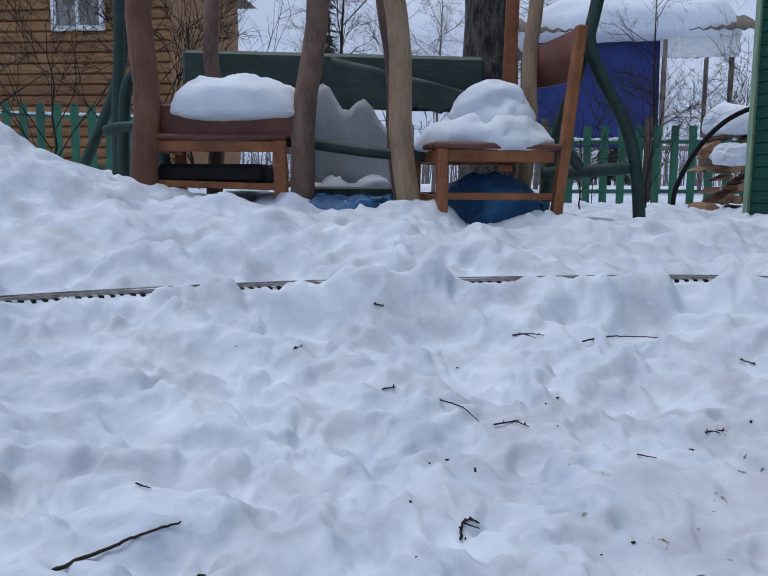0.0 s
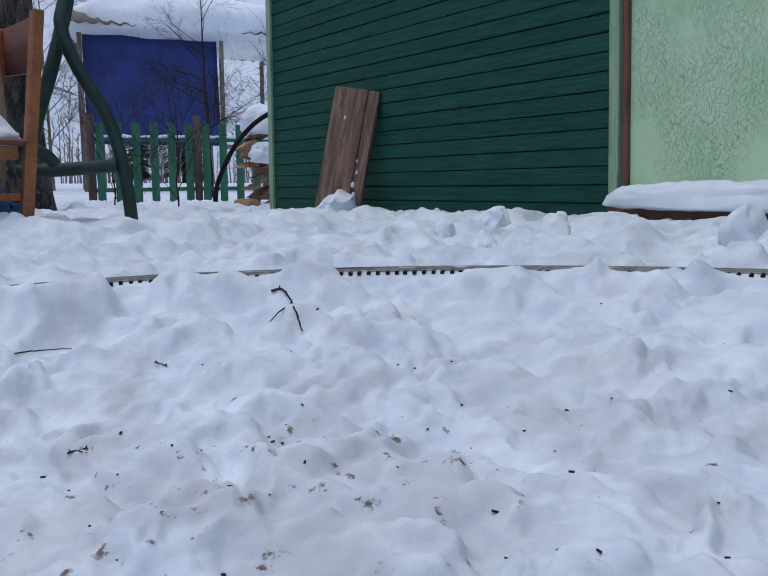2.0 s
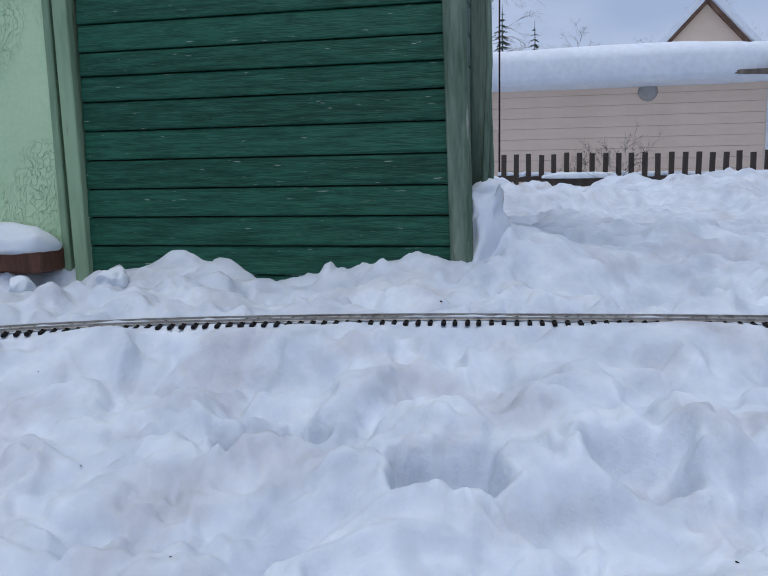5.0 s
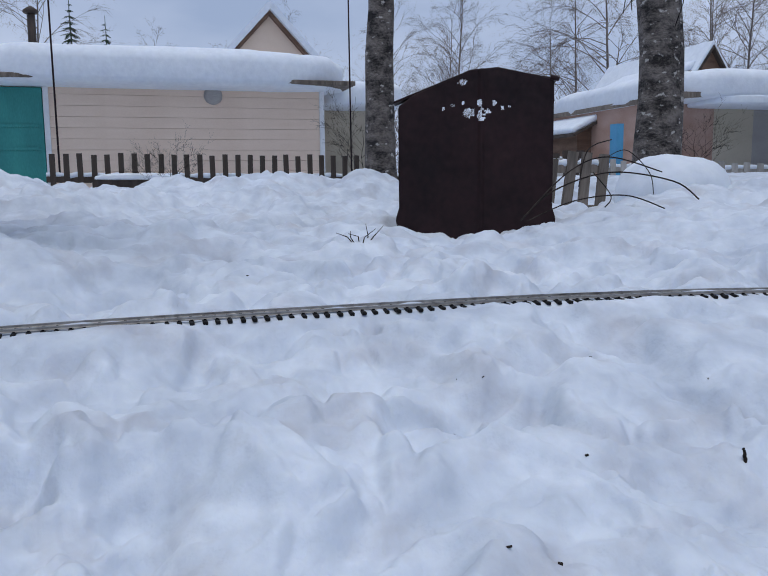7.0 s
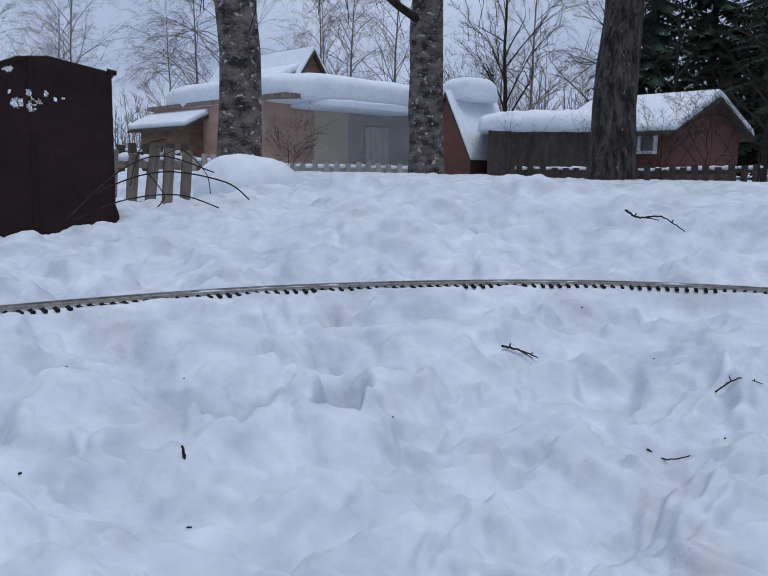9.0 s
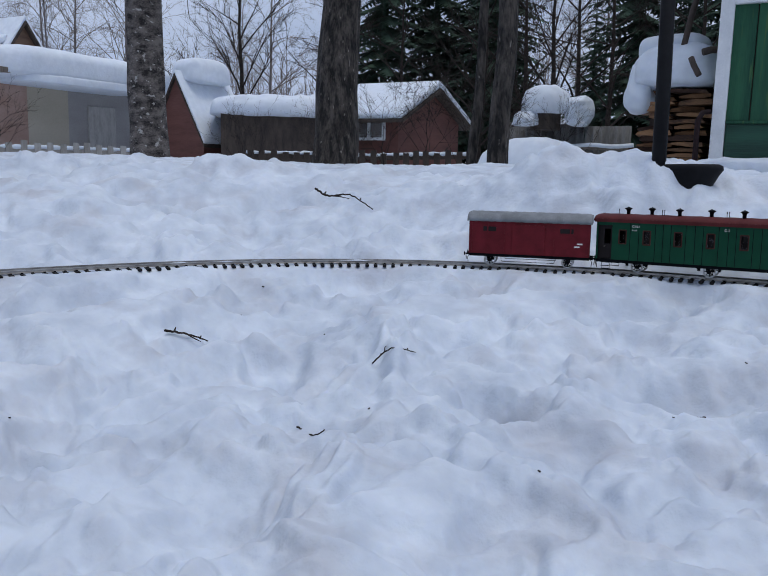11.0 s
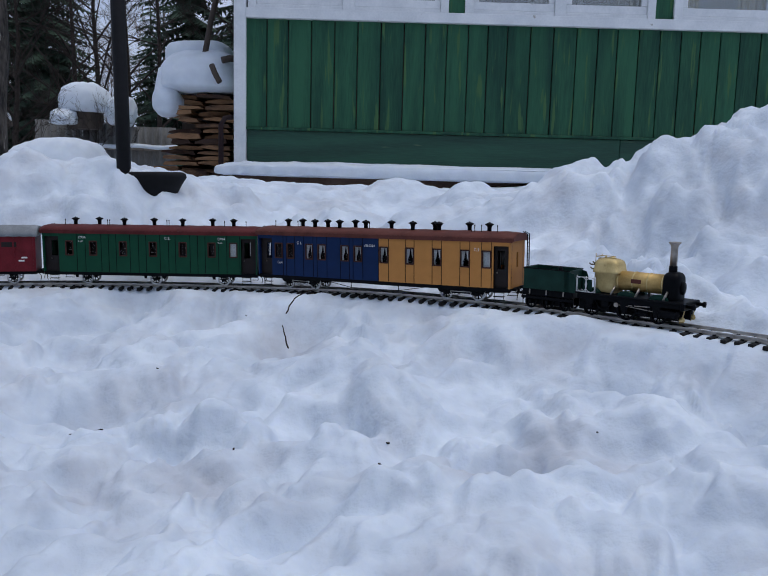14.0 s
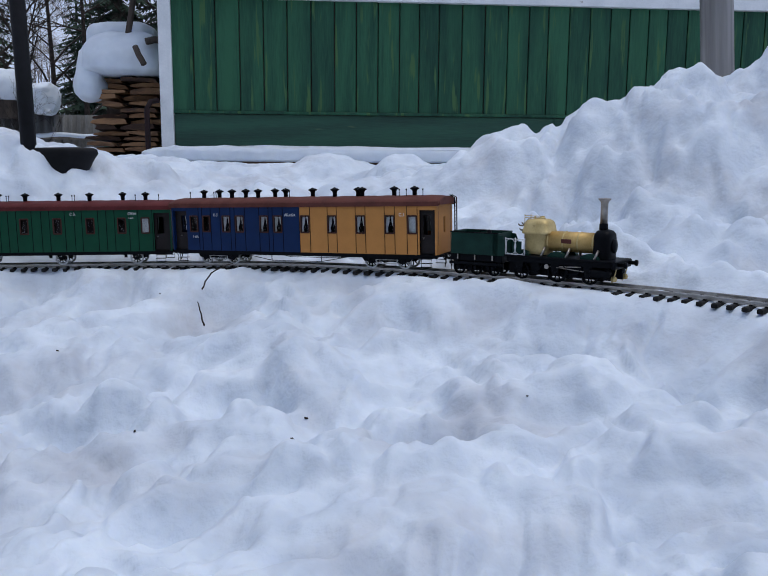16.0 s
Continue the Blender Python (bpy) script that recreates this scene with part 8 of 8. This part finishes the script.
twig(((1.006, 2.753), (1.032, 2.725), (1.004, 2.513), (0.997, 2.434)), 0.0045, "knotty dark twig lying over the snow bank", True, 1, 0.006)
twig(((0.1, 2.588), (0.135, 2.573), (0.181, 2.577)), 0.0026, seed=2)
twig(((0.274, 2.514), (0.362, 2.607), (0.463, 2.54)), 0.0028, "long bent twig lying before the track", False, 3)
twig(((0.645, 2.468), (0.667, 2.428)), 0.0026, seed=4)
twig(((-0.069, 2.081), (-0.025, 2.037), (0.012, 2.022)), 0.0022, fork=False, seed=5)
twig(((0.041, 2.025), (0.082, 2.034), (0.11, 2.028)), 0.0026, seed=6)
twig(((-0.52, 1.38), (-0.483, 1.43), (-0.436, 1.46), (-0.401, 1.5)), 0.0036, "long bent twig on the trodden snow", False, 7, 0.006)
twig(((-0.014, 1.537), (-0.008, 1.588), (0.012, 1.604)), 0.003, seed=8)
twig(((-0.201, 2.176), (-0.172, 2.2)), 0.0026, seed=9)
twig(((-0.435, 2.328), (-0.42, 2.348)), 0.0026, seed=10)
twig(((0.288, 1.876), (0.318, 1.857)), 0.002, fork=False, seed=20)
twig(((-0.525, 1.634), (-0.498, 1.628)), 0.0022, fork=False, seed=21)
twig(((0.44, 2.018), (0.476, 2.01)), 0.0026, seed=22)
twig(((-0.287, 2.684), (-0.258, 2.68)), 0.003, seed=23)
twig(((2.093, -2.753, 0.276), (2.05, -2.78, 0.25), (1.99, -2.83, 0.255), (1.93, -2.9, 0.2)), 0.0055, "crooked dark branch stuck in the snow bank", True, 11)
twig(((1.794, -1.682), (1.794, -1.755), (1.767, -1.803)), 0.004, "forked dark twig over a hollow", True, 12, 0.012)
twig(((1.301, -1.538), (1.25, -1.52), (1.15, -1.41)), 0.0026, "thin curved twig on smooth snow", False, 13, 0.006)
twig(((1.3, -1.83), (1.245, -1.82), (1.228, -1.905)), 0.0026, seed=14)
twig(((0.275, -2.35, -0.03), (0.295, -2.39, 0.02)), 0.0028, "curved thin twig bridging a snow lump", False, 15)
twig(((0.29, -2.43, 0.045), (0.27, -2.475, 0.08), (0.22, -2.51, 0.1)), 0.0028, "curved thin twig rising to the track", False, 16)
twig(((1.778, -0.769, ground_z(1.778, -0.769) - 0.01), (1.781, -0.767, ground_z(1.778, -0.769) + 0.022)), 0.005, "short stub of twig standing in snow", False, 17)
twig(((-0.93, -2.4), (-0.97, -2.42)), 0.003, seed=18)
twig(((0.6, -1.95), (0.66, -1.93)), 0.0022, fork=False, seed=19)

# the arching bramble before the round mound
bramble = thing("bramble", pose(3.62, -1.5, 0.19), "arching dark bramble stems over the snow", "bush")
for k, pts in enumerate((((0.1, 0.2, 0.0), (0.2, 0.0, 0.12), (0.15, -0.25, 0.2), (0.05, -0.5, 0.16), (0.0, -0.6, 0.08)), ((0.1, 0.2, 0.0), (0.25, -0.1, 0.2), (0.25, -0.3, 0.27), (0.1, -0.48, 0.2)),
                         ((0.08, 0.18, 0.0), (0.1, -0.05, 0.08), (0.1, -0.3, 0.1), (0.1, -0.5, 0.04)), ((0.15, -0.1, 0.14), (0.25, -0.2, 0.3), (0.3, -0.35, 0.35)), ((0.2, -0.2, 0.2), (0.12, -0.24, 0.1), (0.1, -0.2, 0.05)),
                         ((0.25, -0.3, 0.27), (0.28, -0.42, 0.3), (0.25, -0.52, 0.2), (0.24, -0.54, 0.1)))):
    bm = bmesh.new()
    tube(bm, [Vector(p) for p in spline(pts, 24)], 0.0036 - 0.0003 * k, 6)
    part("stem", bm, TWIGBARK, bramble)
bramble = thing("bramble", pose(3.5, -0.55, 0.12), "small dry twig tuft beside the shed", "bush")
for k in range(6):
    a = k * 1.1
    bm = bmesh.new()
    tube(bm, [Vector((0, 0, -0.02)), Vector((0.03 * math.cos(a), 0.05 * math.sin(a), 0.04)), Vector((0.05 * math.cos(a + 0.4), 0.09 * math.sin(a + 0.4), 0.05 + 0.007 * k))], [0.003, 0.002, 0.001], 5)
    part("stem", bm, TWIGBARK, bramble)


def crumbs():
    rng = random.Random(31)
    bm = bmesh.new()
    spots = [(1.172, -1.6), (-0.328, -1.729), (0.03, -1.824), (0.307, -1.776), (0.552, -2.172), (1.143, -1.405), (2.1, 0.043), (2.201, -0.413), (2.08, -0.932), (1.788, 1.856), (1.583, 1.638), (1.744, 2.222), (0.177, 1.537), (-0.069, 1.459)]
    spots += [(rng.gauss(0.7, 0.45), rng.gauss(1.65, 0.4)) for _ in range(100)]
    for _ in range(45):
        a, r = rng.uniform(-1.9, 1.9), rng.uniform(1.2, 2.9)
        spots.append((0.2 + r * math.cos(a), r * math.sin(a)))
    for x, y in spots:
        s = rng.uniform(0.001, 0.0034)
        a = rng.uniform(0, 6.28)
        m = pose(x, y, ground_z(x, y) + 0.001, rng.uniform(-20, 20), rng.uniform(-20, 20), math.degrees(a))
        box(bm, -s * rng.uniform(0.8, 2.2), s, -s * 0.6, s * 0.6, -s * 0.4, s * 0.5, 0, m)
    tagged(part("bark_crumbs", bm, TWIGBARK), "dark bark crumbs scattered over the snow", "debris", kind="stuff")


crumbs()
for n, (x, y, s) in enumerate(((2.25, 3.16, 0.14), (2.02, 3.31, 0.15), (2.66, 2.6, 0.16), (2.32, 3.72, 0.15), (2.63, 3.66, 0.13), (2.0, 3.62, 0.1), (2.95, 1.95, 0.12), (2.9, 2.25, 0.1))):
    snow_cap("snow_lump", (x, y, ground_z(x, y) - 0.015), (s, s * 0.9, s * 0.75), "rounded snow lump behind the track", 90 + n, 0.2, 2.2)

# ---- the track: two rails and separate sleepers ----



def build_track():
    track = thing("railway_track", pose(0, 0, 0), "narrow model railway track with black sleepers half buried in snow", "track", kind="structure")
    for side in (-1, 1):
        bm = bmesh.new()
        rings = []
        prof = ((-0.0035, -0.0085), (0.0035, -0.0085), (0.0035, -0.0065), (0.001, -0.005), (0.001, -0.003), (0.002, -0.0022), (0.002, 0.0), (-0.002, 0.0), (-0.002, -0.0022), (-0.001, -0.003), (-0.001, -0.005), (-0.0035, -0.0065))
        for s in np.arange(0.0, LENGTH, 0.03):
            p, h = on_track(s)
            right = Vector((math.sin(h), -math.cos(h), 0))
            rings.append([bm.verts.new(p + right * (side * GAUGE / 2 + a) + Vector((0, 0, b))) for a, b in prof])
        for a, b in zip(rings, rings[1:]):
            for k in range(len(prof)):
                bm.faces.new((a[k], a[(k + 1) % len(prof)], b[(k + 1) % len(prof)], b[k]))
        part("rail", bm, RAIL, track)
    bm = bmesh.new()
    box(bm, -0.0055, 0.0055, -0.056, 0.056, -0.017, -0.0085, 0.0015)
    for y in (-GAUGE / 2 - 0.006, -GAUGE / 2 + 0.006, GAUGE / 2 - 0.006, GAUGE / 2 + 0.006):
        box(bm, -0.003, 0.003, y - 0.002, y + 0.002, -0.0085, -0.006)
    me = bpy.data.meshes.new("sleeper")
    bm.to_mesh(me)
    bm.free()
    me.materials.append(SLEEPER)
    rng = random.Random(2)
    n = int(LENGTH / 0.029)
    rest = bmesh.new()
    for i in range(n):
        p, h = on_track(0.014 + i * 0.029 + rng.uniform(-0.0015, 0.0015))
        m = pose(*p, 0, 0, math.degrees(h) + rng.uniform(-1.5, 1.5))
        if i >= n - 300:
            piece("sleeper", me, track, m)
        else:
            box(rest, -0.0055, 0.0055, -0.056, 0.056, -0.017, -0.0085, 0.0, m)
    tagged(part("far_sleepers", rest, SLEEPER, track), kind="stuff")


build_track()
